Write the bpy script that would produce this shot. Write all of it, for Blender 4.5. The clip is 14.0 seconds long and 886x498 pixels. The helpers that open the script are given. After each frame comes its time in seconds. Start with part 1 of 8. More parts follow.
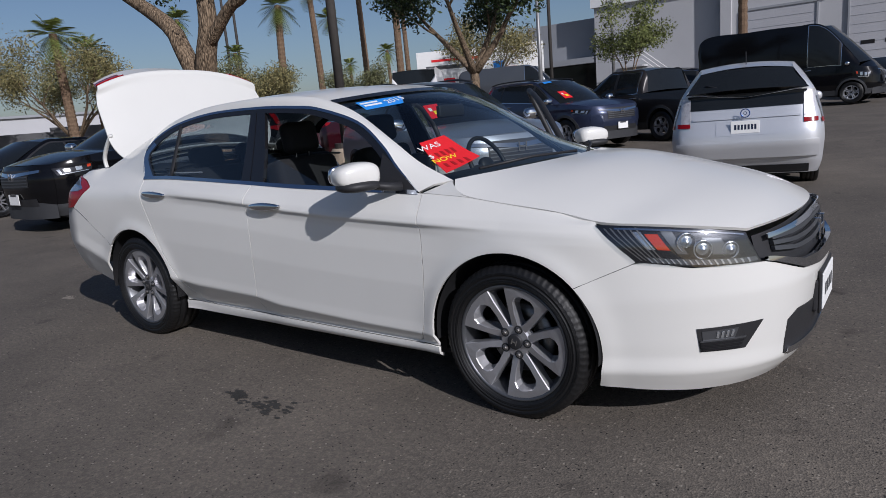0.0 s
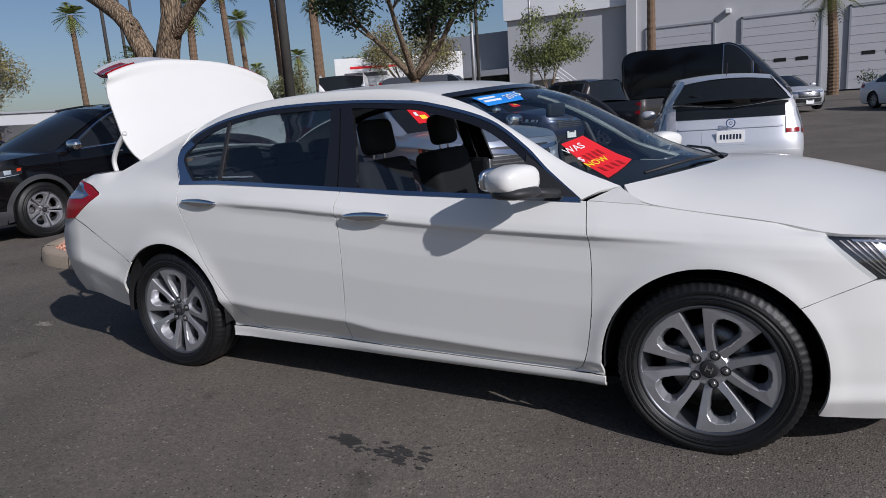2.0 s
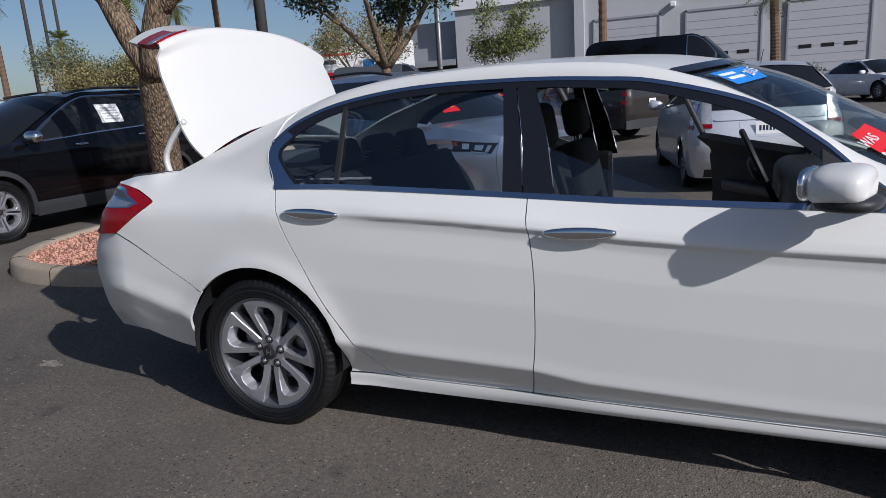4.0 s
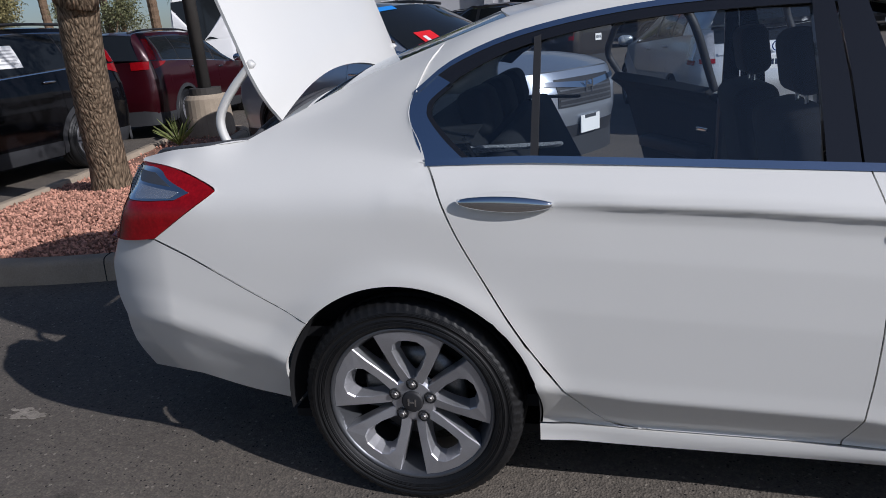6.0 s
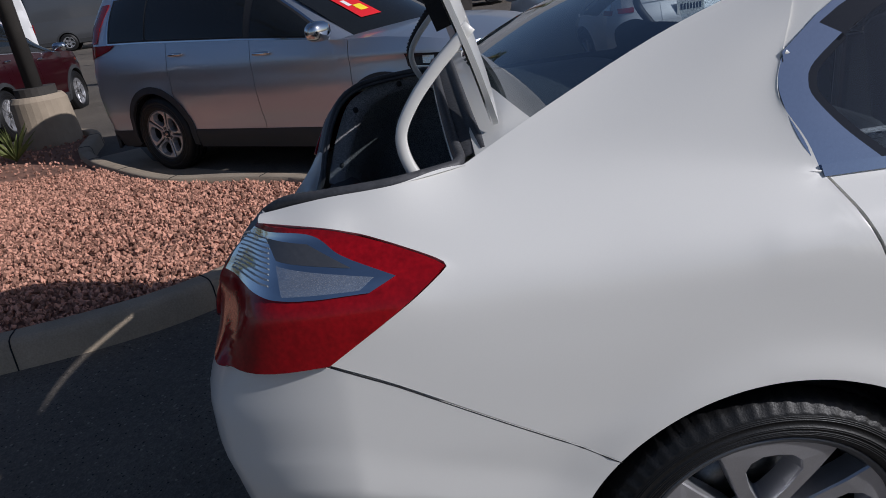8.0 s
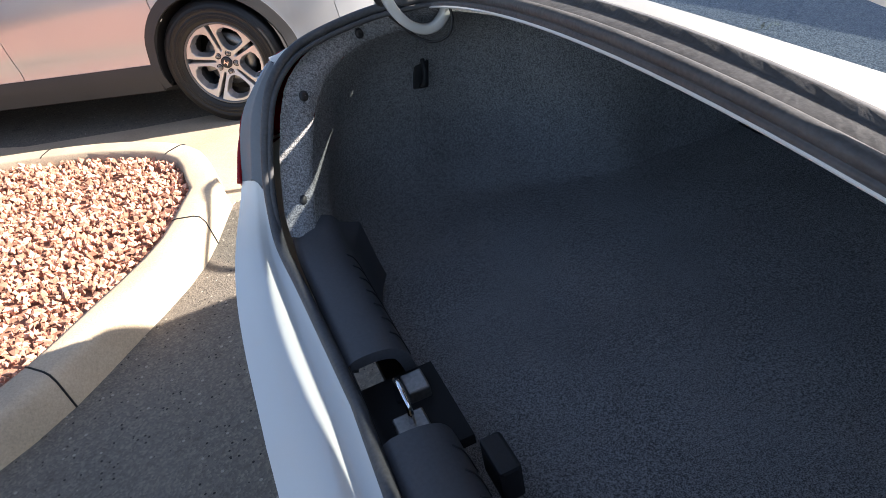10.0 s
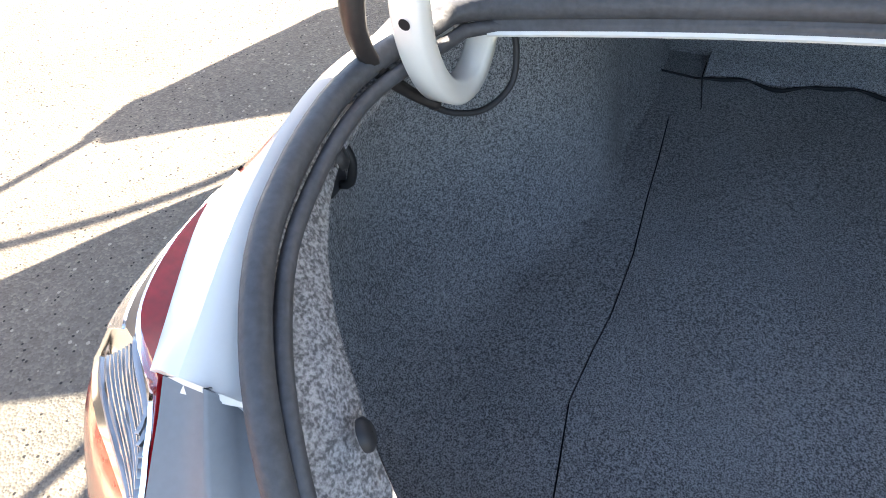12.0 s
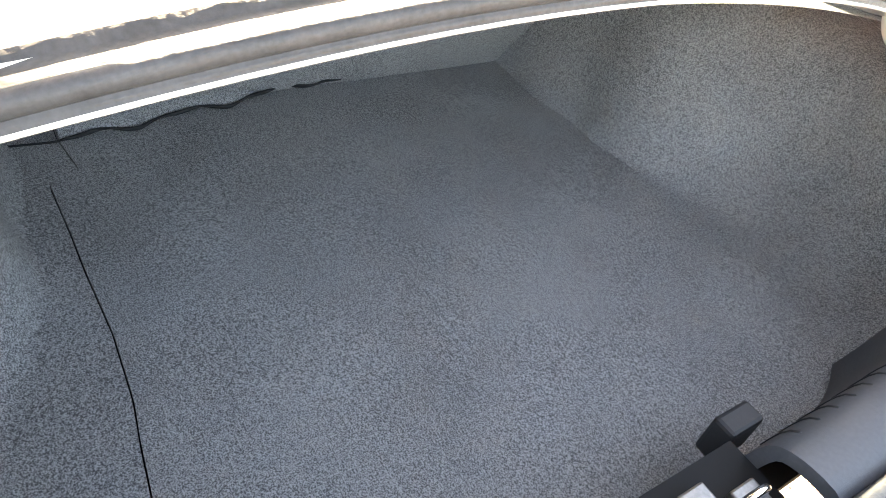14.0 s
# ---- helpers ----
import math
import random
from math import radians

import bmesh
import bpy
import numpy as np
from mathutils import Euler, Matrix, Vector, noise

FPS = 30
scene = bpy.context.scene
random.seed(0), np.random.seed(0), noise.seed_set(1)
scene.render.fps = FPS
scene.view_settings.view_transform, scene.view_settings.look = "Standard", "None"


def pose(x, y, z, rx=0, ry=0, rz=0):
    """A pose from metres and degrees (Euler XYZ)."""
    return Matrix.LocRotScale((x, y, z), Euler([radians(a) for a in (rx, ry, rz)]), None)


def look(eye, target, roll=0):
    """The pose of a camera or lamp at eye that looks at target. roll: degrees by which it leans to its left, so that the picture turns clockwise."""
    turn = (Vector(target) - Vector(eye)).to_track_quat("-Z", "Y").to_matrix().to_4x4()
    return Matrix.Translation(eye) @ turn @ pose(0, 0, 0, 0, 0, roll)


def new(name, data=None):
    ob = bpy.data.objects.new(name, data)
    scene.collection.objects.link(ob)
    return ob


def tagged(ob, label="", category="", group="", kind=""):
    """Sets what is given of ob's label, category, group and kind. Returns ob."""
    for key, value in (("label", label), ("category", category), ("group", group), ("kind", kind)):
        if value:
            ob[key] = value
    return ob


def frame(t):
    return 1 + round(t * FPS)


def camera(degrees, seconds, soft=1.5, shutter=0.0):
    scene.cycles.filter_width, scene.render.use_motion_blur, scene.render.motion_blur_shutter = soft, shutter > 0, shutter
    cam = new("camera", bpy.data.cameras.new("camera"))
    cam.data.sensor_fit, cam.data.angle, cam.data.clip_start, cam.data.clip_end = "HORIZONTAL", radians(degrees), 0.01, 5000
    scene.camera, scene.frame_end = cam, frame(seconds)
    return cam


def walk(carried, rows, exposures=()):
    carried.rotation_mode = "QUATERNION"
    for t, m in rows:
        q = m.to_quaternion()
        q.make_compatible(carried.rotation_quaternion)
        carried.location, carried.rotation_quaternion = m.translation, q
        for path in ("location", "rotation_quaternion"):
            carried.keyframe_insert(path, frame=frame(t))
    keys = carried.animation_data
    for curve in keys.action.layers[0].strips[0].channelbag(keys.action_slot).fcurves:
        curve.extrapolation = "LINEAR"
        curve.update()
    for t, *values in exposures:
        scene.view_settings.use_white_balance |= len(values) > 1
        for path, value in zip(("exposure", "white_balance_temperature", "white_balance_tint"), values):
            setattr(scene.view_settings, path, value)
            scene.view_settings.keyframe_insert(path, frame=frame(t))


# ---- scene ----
cam = camera(67.7, 14.0, soft=0.65)
PATH = [
    (0, (4.121, -3.103, 1.291), (2.951, -1.533, 0.881), -5.0),
    (0.5, (3.865, -3.237, 1.298), (2.789, -1.601, 0.893), -4.7),
    (1, (3.604, -3.311, 1.315), (2.571, -1.647, 0.91), -5.0),
    (1.5, (3.298, -3.307, 1.32), (2.306, -1.617, 0.92), -4.6),
    (2, (3.022, -3.303, 1.312), (2.093, -1.579, 0.907), -3.9),
    (2.5, (2.711, -3.286, 1.324), (1.821, -1.545, 0.906), -3.7),
    (3, (2.404, -3.194, 1.316), (1.549, -1.436, 0.891), -3.3),
    (3.2, (2.291, -3.145, 1.322), (1.437, -1.387, 0.895), -3.1),
    (5.3, (0.938, -2.75, 1.381), (0.391, -0.904, 0.838), -4.9),
    (5.5, (0.847, -2.657, 1.396), (0.31, -0.818, 0.822), -4.7),
    (6, (0.564, -2.493, 1.362), (0.077, -0.657, 0.737), -4.5),
    (6.5, (0.287, -2.345, 1.373), (-0.094, -0.513, 0.666), -5.4),
    (7, (-0.021, -2.218, 1.396), (-0.224, -0.366, 0.67), -6.6),
    (7.5, (-0.27, -2.037, 1.392), (-0.431, -0.176, 0.676), -8.0),
    (8, (-0.51, -1.811, 1.393), (-0.549, 0.042, 0.641), -8.1),
    (8.2, (-0.604, -1.717, 1.377), (-0.581, 0.126, 0.6), -8.4),
    (10.3, (-0.997, -0.458, 1.47), (-0.47, 1.064, 0.285), -11.9),
    (10.5, (-1.014, -0.298, 1.453), (-0.433, 1.19, 0.249), -12.0),
    (11, (-1.011, 0.049, 1.423), (-0.214, 1.315, 0.096), -11.2),
    (11.5, (-1.004, 0.318, 1.393), (0.112, 1.207, -0.008), -7.3),
    (12, (-0.945, 0.485, 1.363), (0.237, 1.119, -0.121), -5.3),
    (12.5, (-0.896, 0.583, 1.344), (0.382, 0.815, -0.177), 0.9),
    (13, (-0.905, 0.622, 1.35), (0.425, 0.278, -0.104), 7.0),
    (13.5, (-0.93, 0.632, 1.362), (0.325, -0.082, -0.022), 9.8),
    (14, (-0.937, 0.585, 1.375), (0.206, -0.403, 0.063), 13.4),
]
walk(cam, [(t, look(eye, target, roll)) for t, eye, target, roll in PATH],
     exposures=[(0, -0.26, 5850, 16), (1.6, -0.19, 5860, 16), (3.2, 0.0, 5840, 15), (5.3, -0.12, 5810, 15), (7.0, -0.12, 5810, 15), (8.2, -0.30, 5930, 15), (9.2, 1.2, 6400, 14), (10.3, 2.66, 7100, 14), (11.0, 3.05, 7200, 13), (11.5, 3.58, 7300, 14), (12.0, 3.88, 7500, 13), (12.5, 3.80, 7900, 13), (13.0, 4.28, 8600, 13), (13.5, 4.82, 9500, 14), (14.0, 5.16, 10100, 14)])

# ---- world and sun ----
SUN_TO = Vector((1.0, -0.42, 0.67)).normalized()
world = bpy.data.worlds.new("world")
scene.world = world
world.use_nodes = True
wn = world.node_tree
sky = wn.nodes.new("ShaderNodeTexSky")
sky.sky_type = "NISHITA"
sky.sun_disc = False
sky.sun_elevation = math.asin(SUN_TO.z)
sky.sun_rotation = math.atan2(SUN_TO.x, SUN_TO.y)
sky.air_density, sky.dust_density, sky.ozone_density = 1.0, 1.2, 2.2
wn.links.new(sky.outputs[0], wn.nodes["Background"].inputs[0])
wn.nodes["Background"].inputs[1].default_value = 0.066
sun = new("sun", bpy.data.lights.new("sun", "SUN"))
sun.data.energy, sun.data.angle, sun.data.color = 4.15, radians(0.55), (1.0, 0.95, 0.87)
sun.matrix_world = look(SUN_TO * 50, (0, 0, 0))

# ---- materials ----
def mat(name, color, rough=0.5, metal=0.0, vary=0.12, scale=6.0, fine=180.0, bump=0.0, bscale=120.0, coat=0.0,
        alpha=1.0, trans=0.0, emit=0.0, spec=0.5, fine_amt=0.5, island=0.0, obj=0.0, ior=1.45, rvary=0.08):
    """A painted, moulded or woven surface: base colour varied at two scales, with fine relief."""
    m = bpy.data.materials.new(name)
    m.use_nodes = True
    t, n = m.node_tree, m.node_tree.nodes
    b = n["Principled BSDF"]
    b.inputs["Metallic"].default_value = metal
    b.inputs["Coat Weight"].default_value = coat
    b.inputs["Coat Roughness"].default_value = 0.04
    b.inputs["Alpha"].default_value = alpha
    b.inputs["Transmission Weight"].default_value = trans
    b.inputs["Specular IOR Level"].default_value = spec
    b.inputs["IOR"].default_value = ior
    co = n.new("ShaderNodeTexCoord")
    big, small = n.new("ShaderNodeTexNoise"), n.new("ShaderNodeTexNoise")
    for node, sc, det in ((big, scale, 4), (small, fine, 3)):
        node.inputs["Scale"].default_value = sc
        node.inputs["Detail"].default_value = det
        t.links.new(co.outputs["Object"], node.inputs["Vector"])
    mixn = n.new("ShaderNodeMix")
    mixn.data_type = "FLOAT"
    mixn.inputs[0].default_value = fine_amt
    t.links.new(big.outputs[0], mixn.inputs[2])
    t.links.new(small.outputs[0], mixn.inputs[3])
    val = mixn.outputs[0]
    for wanted, kind, out in ((island, "ShaderNodeNewGeometry", "Random Per Island"), (obj, "ShaderNodeObjectInfo", "Random")):
        if wanted:
            src = n.new(kind)
            mx = n.new("ShaderNodeMix")
            mx.data_type = "FLOAT"
            mx.inputs[0].default_value = wanted
            t.links.new(val, mx.inputs[2])
            t.links.new(src.outputs[out], mx.inputs[3])
            val = mx.outputs[0]
    ramp = n.new("ShaderNodeValToRGB")
    e = ramp.color_ramp.elements
    e[0].position, e[1].position = 0.28, 0.72
    lo, hi = [max(0.0, c * (1 - vary)) for c in color], [min(1.0, c * (1 + vary)) for c in color]
    e[0].color, e[1].color = (*lo, 1), (*hi, 1)
    t.links.new(val, ramp.inputs[0])
    t.links.new(ramp.outputs[0], b.inputs["Base Color"])
    rr = n.new("ShaderNodeMapRange")
    rr.inputs[3].default_value, rr.inputs[4].default_value = max(0.0, rough - rvary), min(1.0, rough + rvary)
    t.links.new(big.outputs[0], rr.inputs[0])
    t.links.new(rr.outputs[0], b.inputs["Roughness"])
    if bump:
        bn, bp = n.new("ShaderNodeTexNoise"), n.new("ShaderNodeBump")
        bn.inputs["Scale"].default_value, bn.inputs["Detail"].default_value = bscale, 4
        t.links.new(co.outputs["Object"], bn.inputs["Vector"])
        bp.inputs["Strength"].default_value, bp.inputs["Distance"].default_value = bump, 0.6 / bscale
        t.links.new(bn.outputs[0], bp.inputs["Height"])
        t.links.new(bp.outputs[0], b.inputs["Normal"])
    if emit:
        b.inputs["Emission Color"].default_value = (*color, 1)
        b.inputs["Emission Strength"].default_value = emit
    return m


def paint(name, color, flake=0.0, rough=0.32, vary=0.03):
    return mat(name, color, rough, flake, vary, 1.5, 400, 0.02, 900, coat=0.55, fine_amt=0.25, rvary=0.03)


def clear_glass(name, tint, dark=0.0):
    """Thin window glass: see-through with a mirror sheen, tinted."""
    m = bpy.data.materials.new(name)
    m.use_nodes = True
    t, n = m.node_tree, m.node_tree.nodes
    n.remove(n["Principled BSDF"])
    tr, gl, mx, fr = (n.new(k) for k in ("ShaderNodeBsdfTransparent", "ShaderNodeBsdfGlossy", "ShaderNodeMixShader", "ShaderNodeLayerWeight"))
    tr.inputs[0].default_value = (*tint, 1)
    gl.inputs["Roughness"].default_value = 0.02
    gl.inputs[0].default_value = (0.95, 0.97, 1, 1)
    fr.inputs[0].default_value = 0.5
    power, gain = n.new("ShaderNodeMath"), n.new("ShaderNodeMath")
    power.operation, gain.operation = "POWER", "MULTIPLY_ADD"
    power.inputs[1].default_value = 4.5
    gain.inputs[1].default_value, gain.inputs[2].default_value = 0.85, 0.085 + dark
    t.links.new(fr.outputs["Facing"], power.inputs[0])
    t.links.new(power.outputs[0], gain.inputs[0])
    t.links.new(gain.outputs[0], mx.inputs[0])
    t.links.new(tr.outputs[0], mx.inputs[1])
    t.links.new(gl.outputs[0], mx.inputs[2])
    t.links.new(mx.outputs[0], n["Material Output"].inputs[0])
    return m


WHITE = paint("white_pearl_paint", (0.715, 0.705, 0.665))
GREY_PAINT = paint("silver_blue_paint", (0.45, 0.49, 0.56), 0.75, 0.3)
BLACK_PAINT = mat("black_paint", (0.004, 0.004, 0.005), 0.12, 0, 0.05, 1.5, 400, coat=0.25, spec=0.3, rvary=0.03)
RED_PAINT = paint("dark_red_paint", (0.032, 0.002, 0.005), 0.2)
SILVER_PAINT = paint("silver_paint", (0.66, 0.67, 0.69), 0.5, 0.33)
NAVY_PAINT = paint("navy_paint", (0.03, 0.04, 0.08), 0.4)
BROWN_PAINT = paint("dark_brown_paint", (0.035, 0.03, 0.028), 0.3)
DARKGREY_PAINT = paint("dark_grey_paint", (0.10, 0.105, 0.115), 0.5)
PLASTIC = mat("black_plastic", (0.022, 0.022, 0.024), 0.55, bump=0.15, bscale=500, vary=0.2)
TRIM_PLASTIC = mat("grained_black_trim", (0.065, 0.067, 0.075), 0.5, bump=0.25, bscale=700, vary=0.2)
CLADDING = mat("grey_plastic_cladding", (0.035, 0.036, 0.039), 0.6, bump=0.2, bscale=400)
RUBBER = mat("tyre_rubber", (0.008, 0.008, 0.0085), 0.50, bump=0.3, bscale=250, vary=0.35, scale=14)
SEAL = mat("rubber_seal", (0.06, 0.061, 0.066), 0.55, bump=0.2, bscale=90, vary=0.35, scale=20)
GLOSS_BLACK_0 = mat("black_pillar_trim", (0.014, 0.014, 0.016), 0.35)
DARK = mat("dark_void", (0.006, 0.006, 0.007), 0.8)
CHROME = mat("chrome", (0.72, 0.74, 0.77), 0.08, 1.0, 0.04, rvary=0.03)
RIM_FACE = mat("machined_alloy", (0.50, 0.50, 0.52), 0.36, 0.75, 0.08, 30, 300, 0.1, 600)
RIM_DARK = mat("grey_alloy_pocket", (0.13, 0.135, 0.145), 0.4, 0.7, 0.1)
STEEL = mat("brake_steel", (0.25, 0.24, 0.23), 0.4, 0.9, 0.3, 25)
GLASS_SIDE = clear_glass("tinted_side_glass", (0.78, 0.82, 0.82))
GLASS_REAR = clear_glass("privacy_glass", (0.76, 0.82, 0.85))
GLASS_BACK = clear_glass("dark_rear_window_glass", (0.40, 0.46, 0.48), 0.10)
GLASS_FRONT = clear_glass("windscreen_glass", (0.74, 0.80, 0.78))
GLASS_LENS = clear_glass("lens_glass", (0.9, 0.92, 0.93))
GLASS_DARK = mat("dark_window_glass", (0.012, 0.014, 0.016), 0.06, 0, 0.1, spec=0.42, rvary=0.02)
RED_LENS = mat("red_lens", (0.24, 0.003, 0.006), 0.16, 0, 0.3, 30, 120, coat=0.15, spec=0.35, rvary=0.03)
LENS_RIB = mat("lamp_flute", (0.30, 0.32, 0.34), 0.25, 0.4, 0.1)
AMBER = mat("amber_reflector", (0.55, 0.05, 0.015), 0.2, coat=0.6)
LENS_CHROME = mat("lamp_reflector", (0.62, 0.65, 0.68), 0.18, 0.85, 0.15, 40, 250, 0.25, 160)
CLOTH = mat("black_seat_cloth", (0.011, 0.0115, 0.013), 0.85, bump=0.4, bscale=600, vary=0.25)
HEADLINER = mat("beige_headliner", (0.42, 0.40, 0.37), 0.9, bump=0.2, bscale=500)


def carpet(name, dark, light, grain):
    """Needle felt: pale and dark fibres mixed, pressed into small tufts, with a few worn and brushed patches."""
    m = bpy.data.materials.new(name)
    m.use_nodes = True
    t, n = m.node_tree, m.node_tree.nodes
    b = n["Principled BSDF"]
    co = n.new("ShaderNodeTexCoord")
    maps = []
    for sc, det, lo, hi in ((grain, 2.5, 0.37, 0.63), (grain * 0.4, 2.0, 0.36, 0.64), (5.0, 4.0, 0.3, 0.7)):
        q, r = n.new("ShaderNodeTexNoise"), n.new("ShaderNodeMapRange")
        q.inputs["Scale"].default_value, q.inputs["Detail"].default_value = sc, det
        t.links.new(co.outputs["Object"], q.inputs["Vector"])
        r.inputs[1].default_value, r.inputs[2].default_value = lo, hi
        t.links.new(q.outputs[0], r.inputs[0])
        maps.append((q.outputs[0], r.outputs[0]))
    mixed = maps[0][1]
    for k, w in ((1, 0.28), (2, 0.12)):
        mx = n.new("ShaderNodeMix")
        mx.data_type = "FLOAT"
        mx.inputs[0].default_value = w
        t.links.new(mixed, mx.inputs[2])
        t.links.new(maps[k][1], mx.inputs[3])
        mixed = mx.outputs[0]
    ramp = n.new("ShaderNodeValToRGB")
    e = ramp.color_ramp.elements
    e[0].position, e[1].position = 0.15, 0.85
    e[0].color, e[1].color = (*dark, 1), (*light, 1)
    t.links.new(mixed, ramp.inputs[0])
    t.links.new(ramp.outputs[0], b.inputs["Base Color"])
    b.inputs["Roughness"].default_value, b.inputs["Specular IOR Level"].default_value = 0.97, 0.1
    bp = n.new("ShaderNodeBump")
    bp.inputs["Strength"].default_value, bp.inputs["Distance"].default_value = 0.8, 0.003
    t.links.new(maps[0][0], bp.inputs["Height"])
    t.links.new(bp.outputs[0], b.inputs["Normal"])
    return m


CARPET = carpet("grey_trunk_carpet", (0.100, 0.101, 0.105), (0.405, 0.405, 0.41), 430)
CARPET_LIGHT = carpet("grey_felt_liner", (0.13, 0.13, 0.135), (0.40, 0.40, 0.41), 360)
RED_TAG = mat("red_card", (0.72, 0.02, 0.025), 0.45, vary=0.1)
BLUE_TAG = mat("blue_card", (0.03, 0.25, 0.72), 0.4, vary=0.1)
YELLOW = mat("yellow_print", (0.95, 0.75, 0.03), 0.5, vary=0.05)
PAPER = mat("white_print", (0.82, 0.82, 0.80), 0.5, vary=0.05)
DARK_RED = mat("dark_red_print", (0.35, 0.01, 0.012), 0.5, vary=0.05)


# ---- mesh tools ----
def mesh_of(name, verts, faces, smooth=True):
    me = bpy.data.meshes.new(name)
    me.from_pydata([tuple(map(float, v)) for v in verts], [], faces)
    if smooth:
        me.polygons.foreach_set("use_smooth", [True] * len(me.polygons))
    me.update()
    return me


def part(name, me, material, parent=None, label="", m=None):
    """Links a mesh (or bmesh) as one object, as a part of parent."""
    if isinstance(me, bmesh.types.BMesh):
        bm, me = me, bpy.data.meshes.new(name)
        bm.to_mesh(me)
        bm.free()
    if material and not me.materials:
        me.materials.append(material)
    ob = new(name, me)
    if parent:
        ob.parent = parent
    if m is not None:
        ob.matrix_basis = m
    if label:
        ob["label"] = label
    return ob


def rise(x, y):
    """The car park climbs a little towards the warehouse."""
    return min(1.25, 0.024 * max(0.0, 0.94 * y - 0.35 * x - 9.0))


def thing(name, label, category, m=None, group="", kind=""):
    ob = new(name)
    ob.empty_display_size = 0.2
    if m is not None:
        ob.matrix_basis = Matrix.Translation((0, 0, rise(m.translation.x, m.translation.y))) @ m
    return tagged(ob, label, category, group, kind)


def spline(pts, n):
    """n points along a smooth curve through pts, by even steps of its length."""
    p = np.array(pts, float)
    if len(p) == 2:
        return p[0] + np.linspace(0, 1, n)[:, None] * (p[1] - p[0])
    q = np.vstack([2 * p[0] - p[1], p, 2 * p[-1] - p[-2]])
    out = []
    for i in range(1, len(q) - 2):
        t = np.linspace(0, 1, 17)[:-1, None]
        a, b, c, d = q[i - 1], q[i], q[i + 1], q[i + 2]
        out.append(0.5 * (2 * b + (c - a) * t + (2 * a - 5 * b + 4 * c - d) * t ** 2 + (3 * b - a - 3 * c + d) * t ** 3))
    out = np.vstack(out + [p[-1:]])
    s = np.concatenate([[0], np.cumsum(np.linalg.norm(np.diff(out, axis=0), axis=1))])
    want = np.linspace(0, s[-1], n)
    return np.stack([np.interp(want, s, out[:, k]) for k in range(p.shape[1])], 1)


def polyline(pts, n):
    p = np.array(pts, float)
    s = np.concatenate([[0], np.cumsum(np.linalg.norm(np.diff(p, axis=0), axis=1))])
    want = np.linspace(0, s[-1], n)
    return np.stack([np.interp(want, s, p[:, k]) for k in range(p.shape[1])], 1)


def sheet(grid, out, lip=0.012, closed=False):
    """Verts and faces of a panel: a grid of points whose outside looks to `out`, with its rim folded inwards by lip."""
    g = np.array(grid, float)
    nu, nv = g.shape[:2]
    du, dv = np.gradient(g, axis=0), np.gradient(g, axis=1)
    nrm = np.cross(du, dv)
    nrm /= np.maximum(np.linalg.norm(nrm, axis=2, keepdims=True), 1e-9)
    flip = float(np.mean(nrm @ np.array(out, float))) < 0
    if flip:
        nrm = -nrm
    verts = list(g.reshape(-1, 3))
    faces = []
    for i in range(nu - 1):
        for j in range(nv - 1):
            f = (i * nv + j, (i + 1) * nv + j, (i + 1) * nv + j + 1, i * nv + j + 1)
            faces.append(f[::-1] if flip else f)
    if lip:
        ring = [(i, 0) for i in range(nu)] + [(nu - 1, j) for j in range(1, nv)] + \
               [(i, nv - 1) for i in range(nu - 2, -1, -1)] + [(0, j) for j in range(nv - 2, 0, -1)]
        base = len(verts)
        for i, j in ring:
            verts += [g[i, j], g[i, j] - nrm[i, j] * lip]
        k = len(ring)
        for a in range(k):
            b = (a + 1) % k
            f = (base + 2 * a, base + 2 * a + 1, base + 2 * b + 1, base + 2 * b)
            faces.append(f if not flip else f[::-1])
    return verts, faces


def mirrored(vf):
    v, f = vf
    return [(p[0], -p[1], p[2]) for p in v], [q[::-1] for q in f]


def both(name, vf, material, parent, label=""):
    """The panel on the near side and its mirror image."""
    return [part(name, mesh_of(name, *vf), material, parent, label), part(name, mesh_of(name, *mirrored(vf)), material, parent, label)]


def join(*vfs):
    v, f = [], []
    for a, b in vfs:
        k = len(v)
        v += list(a)
        f += [tuple(i + k for i in q) for q in b]
    return v, f


def moved(vf, m):
    return [tuple(m @ Vector(p)) for p in vf[0]], vf[1]


def tube(path, r, sides=8, closed=False, flat=1.0):
    """A round bar along a path."""
    p = np.array(path, float)
    n = len(p)
    tan = np.gradient(p, axis=0)
    if closed:
        tan = np.roll(p, -1, 0) - np.roll(p, 1, 0)
    tan /= np.maximum(np.linalg.norm(tan, axis=1, keepdims=True), 1e-9)
    ref = np.array([0.0, 0.0, 1.0]) if abs(tan[0][2]) < 0.9 else np.array([1.0, 0.0, 0.0])
    rr = np.broadcast_to(np.array(r, float), (n,))
    verts, faces = [], []
    a = np.cross(ref, tan[0])
    a /= np.linalg.norm(a)
    for i in range(n):
        a = a - tan[i] * np.dot(a, tan[i])
        a /= np.linalg.norm(a)
        b = np.cross(tan[i], a)
        for k in range(sides):
            w = 2 * math.pi * k / sides
            verts.append(p[i] + rr[i] * (a * math.cos(w) + flat * b * math.sin(w)))
    for i in range(n if closed else n - 1):
        for k in range(sides):
            j, l = (i + 1) % n, (k + 1) % sides
            faces.append((i * sides + k, i * sides + l, j * sides + l, j * sides + k))
    if not closed:
        faces.append(tuple(range(sides))[::-1])
        faces.append(tuple((n - 1) * sides + k for k in range(sides)))
    return verts, faces


